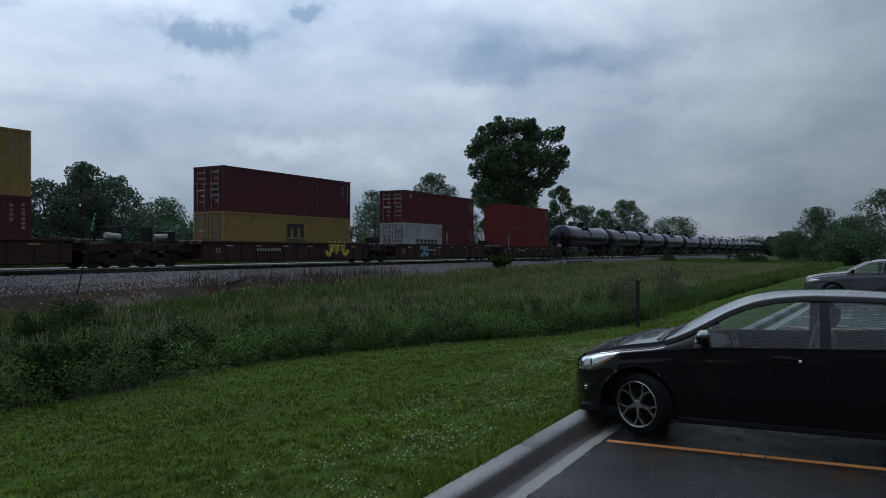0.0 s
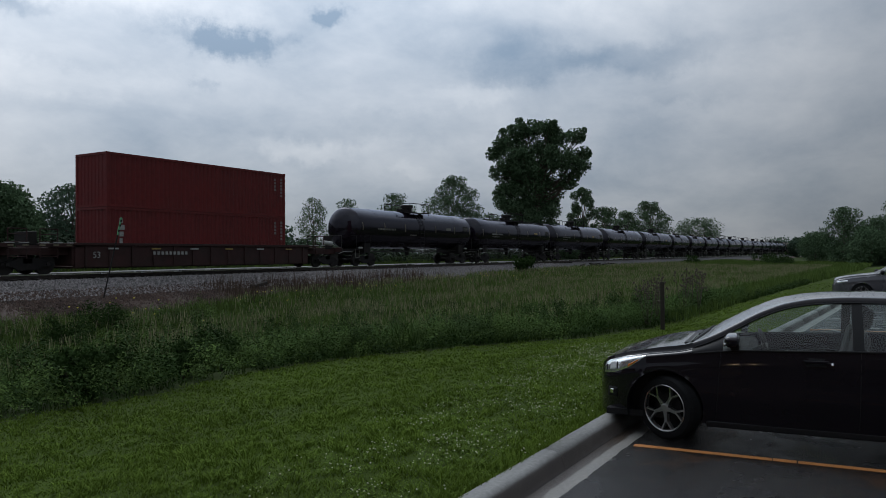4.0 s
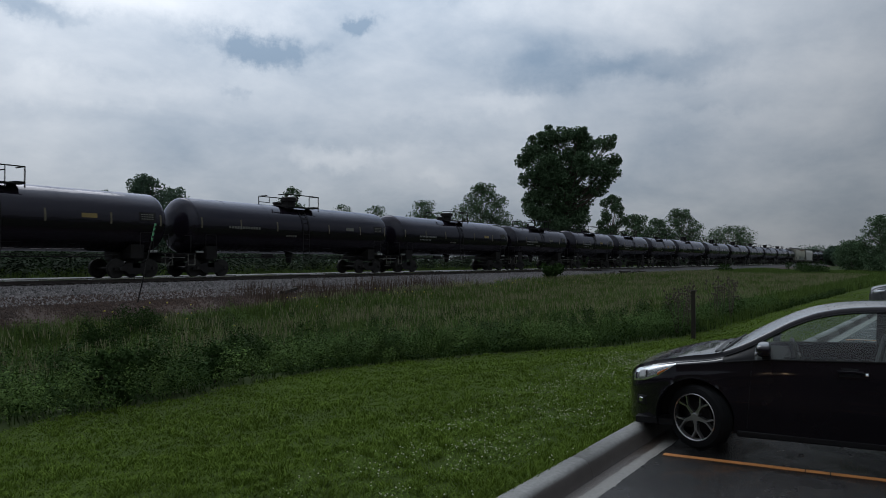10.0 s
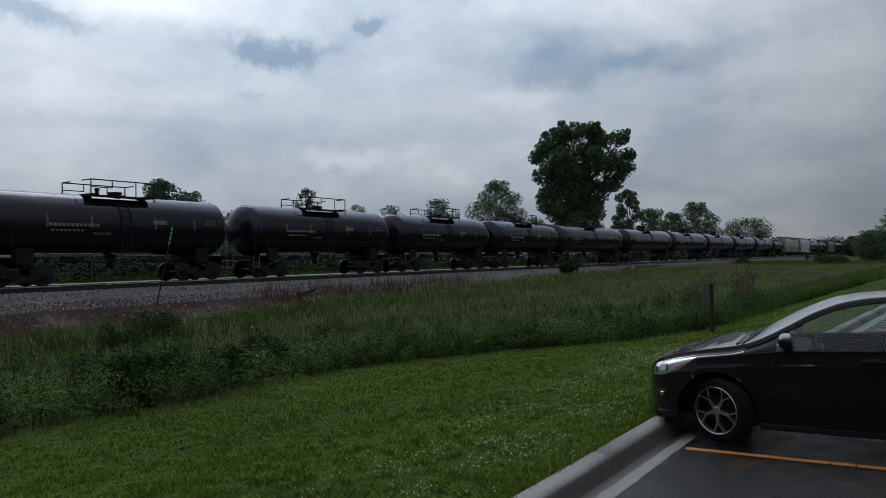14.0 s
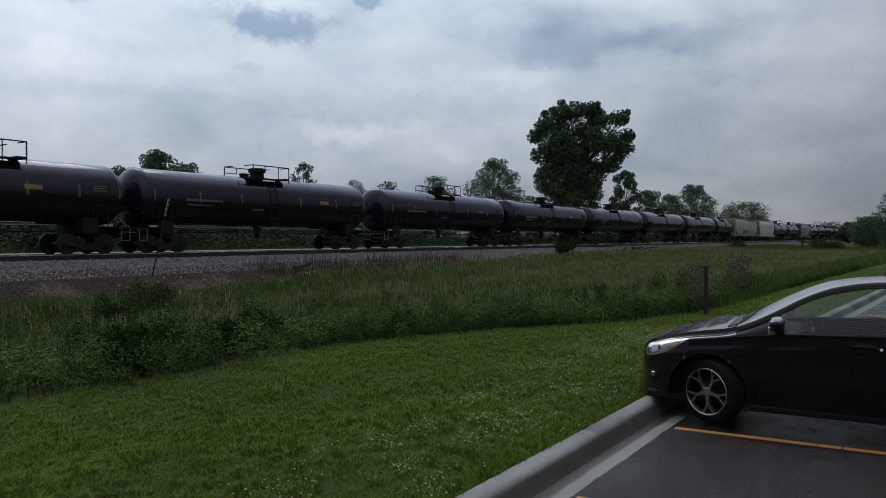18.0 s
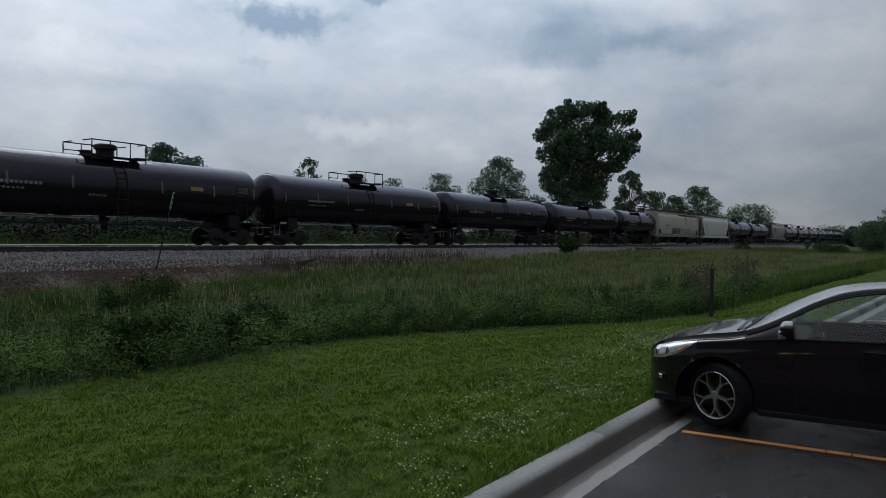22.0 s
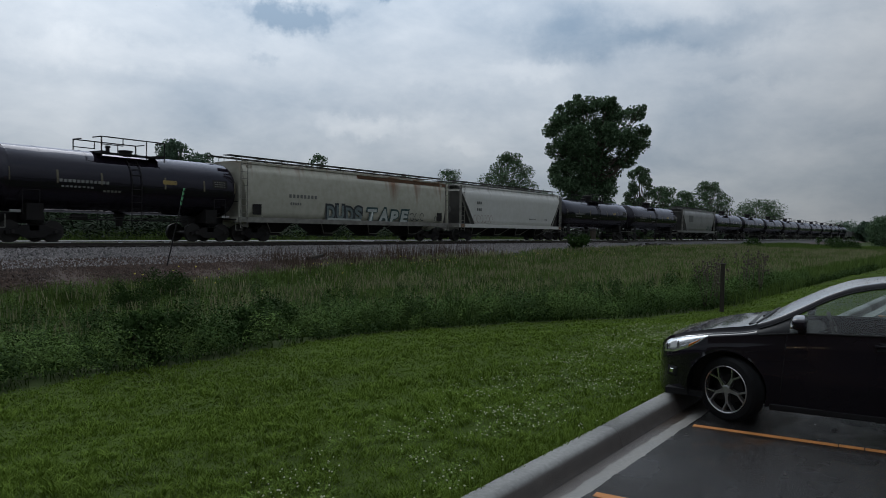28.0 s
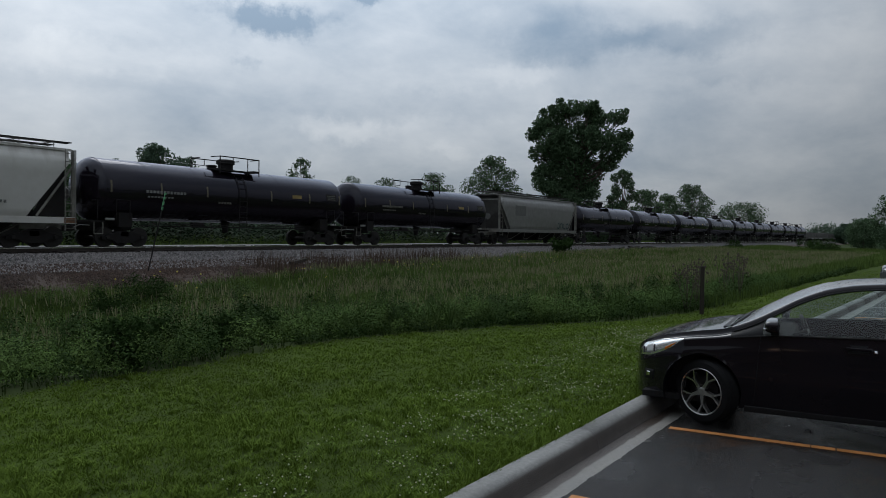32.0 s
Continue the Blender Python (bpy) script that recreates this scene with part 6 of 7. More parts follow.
for k, (x, y, h, w) in enumerate(((11.5, 12.6, 1.1, 0.9), (12.9, 20.5, 1.3, 1.2), (15.6, 22.5, 1.4, 1.6), (8.3, 11.8, 0.9, 0.8), (9.6, 11.6, 0.8, 0.7), (7.2, 11.2, 0.9, 0.8), (57.2, 26.3, 1.9, 1.9), (120, 26.3, 1.5, 3.2), (128, 14.5, 2.2, 4.5), (131, 16, 1.8, 4), (150, 20, 2.2, 5))):
    bsh = thing("bush", "small dark green bush in the tall grass", "bush", "bushes")
    bsh.matrix_basis = pose(x, y, float(ground_z(x, y)) - 0.02)
    st = bmesh.new()
    cs = []
    rb = random.Random(k)
    for j in range(9):
        c = (rb.uniform(-0.35, 0.35) * w, rb.uniform(-0.35, 0.35) * w, h * rb.uniform(0.25, 0.82))
        cs.append(c)
        tube(st, (0, 0, 0), c, 0.018, 0.006, 5)
    part("branching_stem", st, BARK, bsh)
    ob = new("foliage", from_arrays("foliage", *leaf_cloud(cs, [0.2 * min(w, h) + 0.06 * w] * 9, 3200 if x < 40 else 1800, 0.034 if x < 40 else 0.09, 200 + k), DARKWEED))
    ob.parent = bsh
HEAD = bpy.data.meshes.new("flower_head")
hb_ = bmesh.new()
bmesh.ops.create_icosphere(hb_, subdivisions=1, radius=0.035)
hb_.to_mesh(HEAD)
hb_.free()
HEAD.materials.append(BARK)
for k, (x, y) in enumerate(((26.4, 5.6), (25.6, 5.9), (22.6, 6.1), (23.4, 6.3), (21.6, 6.0), (27.2, 6.0))):
    th = thing("thistle", "tall spindly thistle with dry brown heads", "weed", "thistles")
    th.matrix_basis = pose(x, y, float(ground_z(x, y)))
    rb = random.Random(50 + k)
    tips = []
    for j in range(7):
        b = (rb.uniform(-0.3, 0.3), rb.uniform(-0.3, 0.3), rb.uniform(0.9, 1.55))
        part("stem", tube(bmesh.new(), (b[0] * 0.15, b[1] * 0.15, 0), b, 0.014, 0.006, 5), BARK, th)
        tips.append(b)
    for b in tips:
        for q in range(4):
            c = Vector(b) + Vector((rb.uniform(-0.12, 0.12), rb.uniform(-0.12, 0.12), rb.uniform(-0.35, 0.05)))
            piece("flower_head", HEAD, th, Matrix.Translation(c))
    ob = new("leaves", from_arrays("leaves", *leafy(np.array([[0.0, 0.0], [0.1, 0.1], [-0.1, 0.1]]), 0.4, 0.75, 34, 0.07, 60 + k), DARKWEED))
    ob.parent = th
    ob.matrix_basis = pose(0, 0, -float(ground_z(0, 0)))


def dots(p, h, r, seed):
    rs = np.random.RandomState(seed)
    n = len(p)
    base = np.array([(1, 0, 0), (-1, 0, 0), (0, 1, 0), (0, -1, 0), (0, 0, 0.9), (0, 0, -0.7)])
    tri = np.array([(0, 2, 4), (2, 1, 4), (1, 3, 4), (3, 0, 4), (2, 0, 5), (1, 2, 5), (3, 1, 5), (0, 3, 5)])
    z = ground_z(p[:, 0], p[:, 1]) + h * rs.uniform(0.6, 1.2, n)
    v = base[None] * (r * rs.uniform(0.7, 1.2, n))[:, None, None] + np.stack([p[:, 0], p[:, 1], z], 1)[:, None]
    return v.reshape(-1, 3), (tri[None] + 6 * np.arange(n)[:, None, None]).reshape(-1, 3)


cl = scatter(13000, 1.5, 15, 2.7, 7.0, 39, lambda p: clovery(p, 77))
stuff("clover_flowers", dots(cl, 0.06, 0.0092, 40), CLOVER, "small white clover flowers in the lawn", "flowers")
yf = scatter(420, 15, 60, 20, 27, 41, lambda p: np.sin(p[:, 0] * 0.8) + np.sin(p[:, 1] * 1.1) > 0.6)
stuff("yellow_flowers", dots(yf, 0.6, 0.045, 42), YELLOWFLOWER, "dull yellow flower heads among the weeds", "flowers")

# ---------------------------------------------------------------- small fixtures
post = thing("fence_post", "weathered dark wooden post at the lawn edge", "post")
pz = float(ground_z(20.7, 5.4))
bm = boxed(-0.055, 0.055, -0.055, 0.055, -0.3, 1.33, bevel=0.012)
part("post_shaft", bm, WOODPOST, post)
post.matrix_basis = pose(20.6, 5.33, pz, 0, -1.5, 12)
GREEN = material("green_marker_plastic", (0.10, 0.34, 0.16), rough=0.45, vary=0.2, grain=12)
marker = thing("line_marker", "leaning dark marker stake with a green plastic blade", "marker")
part("stake", tube(bmesh.new(), (0, 0, -0.2), (0, 0, 2.8), 0.028, n=8), FRAMEBLACK, marker)
part("blade", boxed(-0.042, 0.042, -0.025, 0.025, 2.72, 3.5, bevel=0.018), GREEN, marker, "green plastic blade")
for z in (2.85, 3.1, 3.3):
    part("marker_label", boxed(-0.036, 0.036, -0.031, -0.026, z, z + 0.1), FRAMEBLACK, marker)
marker.matrix_basis = pose(19.2, 28.0, 0.1, 0, 14, 0)
pile = thing("tie_pile", "flat pile of discarded dark ties by the track", "ties")
for k in range(9):
    part("old_tie", boxed(-1.3, 1.3, -0.11, 0.11, 0, 0.16, bevel=0.01), TIE, pile).matrix_basis = pose(k * 1.35, random.uniform(-0.5, 0.5), random.choice((0, 0.16)), 0, random.uniform(-4, 4), random.uniform(-15, 15))
pile.matrix_basis = pose(76.5, 28.9, 0.4)
slab = thing("fallen_tie", "dark old tie lying in the weeds below the ballast", "tie")
part("old_tie", boxed(-1.3, 1.3, -0.11, 0.11, 0, 0.16, bevel=0.01), TIE, slab)
slab.matrix_basis = pose(28.6, 28.4, 0.24, 4, -3, 25)

# ---------------------------------------------------------------- parked cars (local: nose to +y, front axle at y = 0, z from the road)
CARBLACK = material("black_car_paint", (0.0105, 0.0085, 0.0115), rough=0.4, vary=0.15, grain=2, stain=0.8, bump=0.0)
glossy_paint(CARBLACK, 0.03, 1.0, 0.06)
CARGREY = material("grey_car_paint", (0.10, 0.10, 0.112), rough=0.3, metal=0.4, vary=0.1, grain=2, stain=0.8, bump=0.0, coat=0.9)
TRIM = material("black_plastic_trim", (0.012, 0.012, 0.013), rough=0.5, spec=0.22, vary=0.2, grain=30, bump=0.05)
RUBBER = material("tyre_rubber", (0.006, 0.006, 0.0065), rough=0.8, spec=0.2, vary=0.3, grain=20, bump=0.1)
ALLOY = material("silver_alloy", (0.36, 0.355, 0.35), rough=0.3, metal=0.9, vary=0.15, grain=10, bump=0.02)
CHROME = material("bright_reflector", (0.75, 0.75, 0.76), rough=0.12, metal=1.0, vary=0.1, grain=8, bump=0)
REFLECTOR = material("lamp_reflector", (0.75, 0.76, 0.78), rough=0.35, metal=0.2, vary=0.1, grain=20, bump=0)
AMBER = material("amber_lens", (0.55, 0.16, 0.02), rough=0.2, vary=0.1, bump=0)
LENS = material("clear_headlamp_lens", (0.86, 0.87, 0.88), rough=0.1, metal=0.85, vary=0.1, grain=14, stain=6, bump=0.15, bump_scale=30, coat=1.0)
SEATCLOTH = material("dark_seat_cloth", (0.024, 0.024, 0.026), rough=0.9, vary=0.3, grain=12, bump=0)


def glass_material(name, tint, gloss=0.06, f0=0.06):
    m = bpy.data.materials.new(name)
    m.use_nodes = True
    n, l = m.node_tree.nodes, m.node_tree.links
    n.remove(n["Principled BSDF"])
    tr, gl, mx, lw, pw, ma = (n.new("ShaderNode" + k) for k in ("BsdfTransparent", "BsdfGlossy", "MixShader", "LayerWeight", "Math", "Math"))
    tr.inputs["Color"].default_value = (*tint, 1)
    gl.inputs["Roughness"].default_value = gloss
    lw.inputs["Blend"].default_value = 0.5
    pw.operation, pw.inputs[1].default_value = "POWER", 5.0
    ma.operation, ma.inputs[1].default_value, ma.inputs[2].default_value = "MULTIPLY_ADD", 1 - f0, f0
    l.new(lw.outputs["Facing"], pw.inputs[0])
    l.new(pw.outputs[0], ma.inputs[0])
    l.new(ma.outputs[0], mx.inputs["Fac"])
    l.new(tr.outputs[0], mx.inputs[1])
    l.new(gl.outputs[0], mx.inputs[2])
    l.new(mx.outputs[0], n["Material Output"].inputs["Surface"])
    return m


GLASS = glass_material("tinted_car_glass", (0.78, 0.85, 0.83), 0.02, 0.06)
WETGLASS = glass_material("rain_wet_windscreen", (0.4, 0.45, 0.44), 0.2, 0.6)


class Shell:
    """A car body as a loft: sections across the car, from the sills over the roof, with the lines that divide it."""

    def __init__(self, top, belt, dlo, width, tumble, sill=0.2):
        self.top, self.belt, self.dlo, self.width, self.tumble, self.sill = (np.array(a).T for a in (top, belt, dlo, width, tumble, [(-9, sill), (9, sill)]))

    def f(self, curve, y):
        """The curve's value at y: a smooth, monotone cubic through its points."""
        x, v = curve[:, np.argsort(curve[0])]
        if y <= x[0] or y >= x[-1]:
            return float(np.interp(y, x, v))
        h, d = np.diff(x), np.diff(v) / np.diff(x)
        m = np.concatenate([d[:1], np.where(d[1:] * d[:-1] > 0, 2 * d[1:] * d[:-1] / np.where(d[1:] + d[:-1] == 0, 1, d[1:] + d[:-1]), 0), d[-1:]])
        i = int(np.searchsorted(x, y, side="right")) - 1
        q = (y - x[i]) / h[i]
        return float(v[i] * (1 + 2 * q) * (1 - q) ** 2 + m[i] * h[i] * q * (1 - q) ** 2 + v[i + 1] * q * q * (3 - 2 * q) - m[i + 1] * h[i] * q * q * (1 - q))

    def half(self, y, z):
        """Half width at a height, below the belt."""
        w, b = self.f(self.width, y), self.f(self.belt, y)
        lo = 0.965 + 0.035 * min(1, max(0, (z - 0.2) / 0.28))
        k = max(0.0, min(1.0, (z - 0.45) / max(0.05, b - 0.45)))
        crease = 0.012 * math.exp(-((z - (b - 0.13)) / 0.035) ** 2)
        return w * lo * (1 - 0.035 * k * k) + crease

    def section(self, y):
        b, d, t = self.f(self.belt, y), self.f(self.dlo, y), self.f(self.top, y)
        s = self.f(self.sill, y)
        pts = []
        zs = list(np.linspace(s, b, 15))
        for z in zs:
            pts.append((self.half(y, z), z))
        d = max(d, b + 0.002)
        t = max(t, d + 0.01)
        wb, tb = self.half(y, b), self.f(self.tumble, y)
        for k in range(1, 8):
            q = k / 7
            pts.append((wb * (1 - q) + tb * q + 0.02 * math.sin(q * math.pi) * (tb < wb), b + (d - b) * q))
        e = min(t - 0.004, d + 0.05)
        for k in (1, 2):
            pts.append((tb - 0.012 * k / 2, d + (e - d) * k / 2))
        n = 9
        x0 = tb - 0.012
        for k in range(1, n + 1):
            q = k / n
            pts.append((x0 * (1 - q), e + (t - e) * (1 - (1 - q) ** 2.2)))
        return pts


def car_shell(root, sh, stations, arches, names):
    """Split the loft into panels; names gives each one by its place, arches are (y, z, r)."""
    secs = {y: sh.section(y) for y in stations}
    n = len(secs[stations[0]])

    def near_arch(y, z):
        for ay, az, ar in arches:
            if math.hypot(y - ay, z - az) < ar:
                return ay, az, ar
        return None

    panels = {}
    for y0, y1 in zip(stations, stations[1:]):
        ym = (y0 + y1) / 2
        for side in (1, -1):
            for k in range(n - 1):
                p = [(side * secs[y][j][0], y, secs[y][j][1]) for y, j in ((y0, k), (y0, k + 1), (y1, k + 1), (y1, k))]
                key = (*names(ym, k), 0 if names(ym, k)[0] in ("roof", "bonnet", "windscreen", "rear_window") else side)
                if k < 14:
                    inside = [near_arch(q[1], q[2]) for q in p]
                    if all(inside):
                        continue
                    if any(inside):
                        r = next(i for i in inside if i)
                        p = [q if not i else (q[0], r[0] + (q[1] - r[0]) / max(1e-6, math.hypot(q[1] - r[0], q[2] - r[1])) * r[2], r[1] + (q[2] - r[1]) / max(1e-6, math.hypot(q[1] - r[0], q[2] - r[1])) * r[2]) for q, i in zip(p, inside)]
                panels.setdefault(key, []).append(p if side > 0 else p[::-1])
    made = {}
    for (name, mat, label, _), quads in panels.items():
        bm = bmesh.new()
        for q in quads:
            vs = [bm.verts.new(c) for c in q]
            try:
                bm.faces.new(vs)
            except ValueError:
                pass
        bmesh.ops.remove_doubles(bm, verts=bm.verts, dist=0.0008)
        bmesh.ops.dissolve_degenerate(bm, edges=bm.edges, dist=0.0005)
        bmesh.ops.recalc_face_normals(bm, faces=bm.faces)
        ob = part(name, bm, mat, root, label, smooth=True)
        if mat in (GLASS, WETGLASS):
            ob.visible_shadow = False
        made[name] = ob
    return made


def side_patch(sh, corners, lift, side=-1, nu=8, nv=4):
    """A patch lying on the flank: corners as (y, z), bilinear, lifted off the skin."""
    bm = bmesh.new()
    (a, b, c, d) = corners
    g = []
    for i in range(nu + 1):
        row = []
        for j in range(nv + 1):
            u, v = i / nu, j / nv
            y = (a[0] * (1 - u) + b[0] * u) * (1 - v) + (d[0] * (1 - u) + c[0] * u) * v
            z = (a[1] * (1 - u) + b[1] * u) * (1 - v) + (d[1] * (1 - u) + c[1] * u) * v
            rim = 0.0 if i in (0, nu) or j in (0, nv) else 1.0
            row.append(bm.verts.new((side * (sh.half(y, z) + lift * (0.35 + 0.65 * rim)), y, z)))
        g.append(row)
    for i in range(nu):
        for j in range(nv):
            q = (g[i][j], g[i + 1][j], g[i + 1][j + 1], g[i][j + 1])
            bm.faces.new(q if side < 0 else q[::-1])
    return bm


def z_patch(sh, y0, y1, low, high, f0, f1, lift, side, nu=10, nv=5):
    """A patch on the skin between two lines (y, z), from y0 back to y1; f0 and f1 are shares of its height."""
    bm = bmesh.new()
    g = []
    lo, hi = np.array(sorted(low)).T, np.array(sorted(high)).T
    for i in range(nu + 1):
        y = y0 + (y1 - y0) * i / nu
        sec = np.array(sh.section(y))
        a, b = np.interp(y, lo[0], lo[1]), np.interp(y, hi[0], hi[1])
        row = []
        for j in range(nv + 1):
            z = a + (b - a) * (f0 + (f1 - f0) * j / nv)
            x = float(np.interp(z, sec[:, 1], sec[:, 0]))
            rim = 0.25 if i in (0, nu) or j in (0, nv) else 1.0
            row.append(bm.verts.new((side * (x + lift * rim * 0.8), y + lift * rim * 0.5, z + lift * rim * 0.3)))
        g.append(row)
    for i in range(nu):
        for j in range(nv):
            q = (g[i][j], g[i + 1][j], g[i + 1][j + 1], g[i][j + 1])
            bm.faces.new(q if side < 0 else q[::-1])
    return bm


def alloy_wheel(parent, x, y, r=0.322, rim=0.232, side=-1, spin=0.0):
    """A tyre on a ten-spoke alloy rim."""
    w = part("wheel", lathe(bmesh.new(), [(-0.10, rim - 0.01), (-0.105, rim + 0.02), (-0.10, r - 0.03), (-0.075, r - 0.004), (0.0, r), (0.075, r - 0.004), (0.10, r - 0.03), (0.105, rim + 0.02), (0.10, rim - 0.01)], 40, "x", caps=False), RUBBER, parent, "black rubber tyre", smooth=False)
    w.matrix_basis = pose(x, y, r)
    o = side * 0.104
    bm = lathe(bmesh.new(), [(o, rim + 0.004), (o + side * 0.006, rim - 0.002), (o, rim - 0.010), (o - side * 0.05, rim - 0.018), (o - side * 0.16, rim - 0.03)][:4], 40, "x", caps=False)
    part("rim", bm, ALLOY, w, "silver alloy rim")
    part("brake_disc", lathe(bmesh.new(), [(-side * 0.01, 0.02), (-side * 0.01, 0.14), (side * 0.012, 0.14), (side * 0.012, 0.02)], 24, "x", caps=False), FRAMEBLACK, w)
    part("wheel_well", lathe(bmesh.new(), [(-side * 0.04, 0.02), (-side * 0.04, rim - 0.02)], 32, "x", caps=False), TRIM, w)
    for k in range(5):
        a = spin + k * math.tau / 5
        bm = bmesh.new()
        for fork in (-1, 1):
            pts = [(0.032, a + fork * 0.28, 0.018), (0.09, a + fork * 0.06, 0.012), (0.135, a + fork * 0.06, 0.010), (rim - 0.008, a + fork * 0.27, 0.0115)]
            for (r0, a0, w0), (r1, a1, w1) in zip(pts, pts[1:]):
                c0, c1 = Vector((0, math.cos(a0), math.sin(a0))) * r0, Vector((0, math.cos(a1), math.sin(a1))) * r1
                t = (c1 - c0).normalized()
                s = Vector((1, 0, 0)).cross(t)
                lo, hi = Vector((o - side * 0.055, 0, 0)), Vector((o - side * 0.012, 0, 0))
                vs = [bm.verts.new(p) for p in (c0 + s * w0 + lo, c0 - s * w0 + lo, c1 - s * w1 + lo, c1 + s * w1 + lo, c0 + s * w0 * 0.75 + hi, c0 - s * w0 * 0.75 + hi, c1 - s * w1 * 0.75 + hi, c1 + s * w1 * 0.75 + hi)]
                for q in ((0, 1, 2, 3), (4, 7, 6, 5), (0, 4, 5, 1), (1, 5, 6, 2), (2, 6, 7, 3), (3, 7, 4, 0)):
                    bm.faces.new([vs[j] for j in q])
        bmesh.ops.recalc_face_normals(bm, faces=bm.faces)
        part("spoke", bm, ALLOY, w)
    part("hub_cap", lathe(bmesh.new(), [(o - side * 0.05, 0.04), (o - side * 0.012, 0.045), (o - side * 0.008, 0.03)], 16, "x"), ALLOY, w)
    for k in range(5):
        a = spin + (k + 0.5) * math.tau / 5
        part("wheel_nut", tube(bmesh.new(), (o - side * 0.04, 0.058 * math.cos(a), 0.058 * math.sin(a)), (o - side * 0.004, 0.058 * math.cos(a), 0.058 * math.sin(a)), 0.012, n=6), FRAMEBLACK, w)
    return w


def seat(root, x, y):
    s = part("seat", box(boxed(x - 0.25, x + 0.25, y - 0.25, y + 0.27, 0.36, 0.54, bevel=0.05), x - 0.06, x + 0.06, y - 0.2, y + 0.2, 0.25, 0.4), SEATCLOTH, root)
    b = boxed(x - 0.24, x + 0.24, -0.07, 0.07, 0.0, 0.62, bevel=0.05)
    ob = part("seat_back", b, SEATCLOTH, s)
    ob.matrix_basis = pose(0, y - 0.26, 0.5, 14)
    h = boxed(x - 0.13, x + 0.13, -0.05, 0.05, 0.66, 0.86, bevel=0.045)
    for d in (-0.06, 0.06):
        tube(h, (x + d, 0, 0.58), (x + d, 0, 0.7), 0.008, n=6)
    part("headrest", h, SEATCLOTH, s).matrix_basis = pose(0, y - 0.26, 0.5, 14)


def rounded(y_list, extra):
    return sorted(set(round(v, 4) for v in list(y_list) + list(extra)), reverse=True)


# the black hatchback
hatch = thing("hatchback_car", "wet black hatchback parked with its nose over the kerb", "car")
HS = Shell(
    top=[(0.750, 0.56), (0.745, 0.62), (0.720, 0.685), (0.670, 0.735), (0.570, 0.785), (0.390, 0.843), (0.16, 0.902), (-0.1, 0.952), (-0.27, 0.985), (-0.5, 1.13), (-0.85, 1.315), (-1.1, 1.408), (-1.35, 1.455), (-1.6, 1.475), (-1.95, 1.484), (-2.4, 1.468), (-2.8, 1.415), (-3.05, 1.355), (-3.2, 1.23), (-3.4, 1.03), (-3.47, 0.9), (-3.49, 0.7)],
    belt=[(0.760, 0.53), (0.710, 0.60), (0.600, 0.69), (0.399, 0.765), (0.19, 0.815), (-0.17, 0.862), (-0.27, 0.88), (-0.77, 0.932), (-1.41, 0.955), (-2.0, 0.978), (-2.8, 1.03), (-3.2, 1.07), (-3.4, 0.99), (-3.49, 0.68)],
    dlo=[(0.760, 0.54), (0.710, 0.63), (0.600, 0.72), (0.399, 0.795), (0.19, 0.85), (-0.17, 0.905), (-0.27, 0.93), (-0.45, 1.0), (-0.66, 1.112), (-0.9, 1.245), (-1.14, 1.335), (-1.41, 1.382), (-1.7, 1.398), (-2.1, 1.394), (-2.5, 1.36), (-2.85, 1.265), (-3.08, 1.14), (-3.2, 1.09), (-3.4, 1.0), (-3.49, 0.69)],
    width=[(0.750, 0.32), (0.735, 0.41), (0.695, 0.52), (0.630, 0.625), (0.550, 0.70), (0.407, 0.79), (0.193, 0.872), (-0.1, 0.9), (-0.5, 0.908), (-1.0, 0.912), (-2.4, 0.912), (-2.9, 0.89), (-3.2, 0.83), (-3.4, 0.72), (-3.49, 0.6)],
    tumble=[(0.760, 0.29), (0.710, 0.43), (0.600, 0.575), (0.399, 0.69), (0.19, 0.775), (-0.17, 0.81), (-0.27, 0.81), (-0.66, 0.75), (-0.9, 0.70), (-1.14, 0.67), (-1.41, 0.65), (-1.7, 0.638), (-2.4, 0.625), (-2.9, 0.6), (-3.2, 0.6), (-3.4, 0.62), (-3.49, 0.5)],
    sill=0.2)


def hatch_names(y, k):
    if k >= 24 and -1.12 < y < -0.27:
        return ("windscreen", WETGLASS, "")
    if k >= 23 and y < -3.08 and y > -3.36:
        return ("rear_window", GLASS, "")
    if 14 <= k < 21:
        if -1.675 < y < -0.56:
            return ("front_side_window", GLASS, "")
        if -2.62 < y < -1.765:
            return ("rear_side_window", GLASS, "")
        for nm, ya, yb in (("front_pillar_trim", -0.56, -0.27), ("centre_pillar_trim", -1.765, -1.675), ("rear_pillar_trim", -2.95, -2.62)):
            if ya <= y <= yb:
                return (nm, TRIM, "")
    if k >= 23 and y >= -0.27:
        return ("bonnet", CARBLACK, "rain-beaded black bonnet")
    if 21 <= k < 24 and -1.15 < y < -0.27:
        return ("windscreen_pillar", CARBLACK, "")
    if k >= 14 and y < -0.27:
        return ("roof", CARBLACK, "")
    if k < 14:
        if y > 0.40:
            return ("front_bumper", CARBLACK, "")
        if y > -0.52:
            return ("front_wing", CARBLACK, "")
        if y > -1.72:
            return ("front_door", CARBLACK, "")
        if y > -2.55:
            return ("rear_door", CARBLACK, "")
        return ("rear_body", CARBLACK, "")
    return ("front_wing", CARBLACK, "")


ARCH = [(0.0, 0.325, 0.375), (-2.648, 0.325, 0.375)]
st = rounded(np.linspace(0.75, -3.49, 150), (0.40, -0.27, -0.52, -0.56, -1.12, -1.675, -1.72, -1.765, -2.55, -2.62, -2.95, -3.08, -3.36, 0.74, 0.745))
car_shell(hatch, HS, st, ARCH, hatch_names)
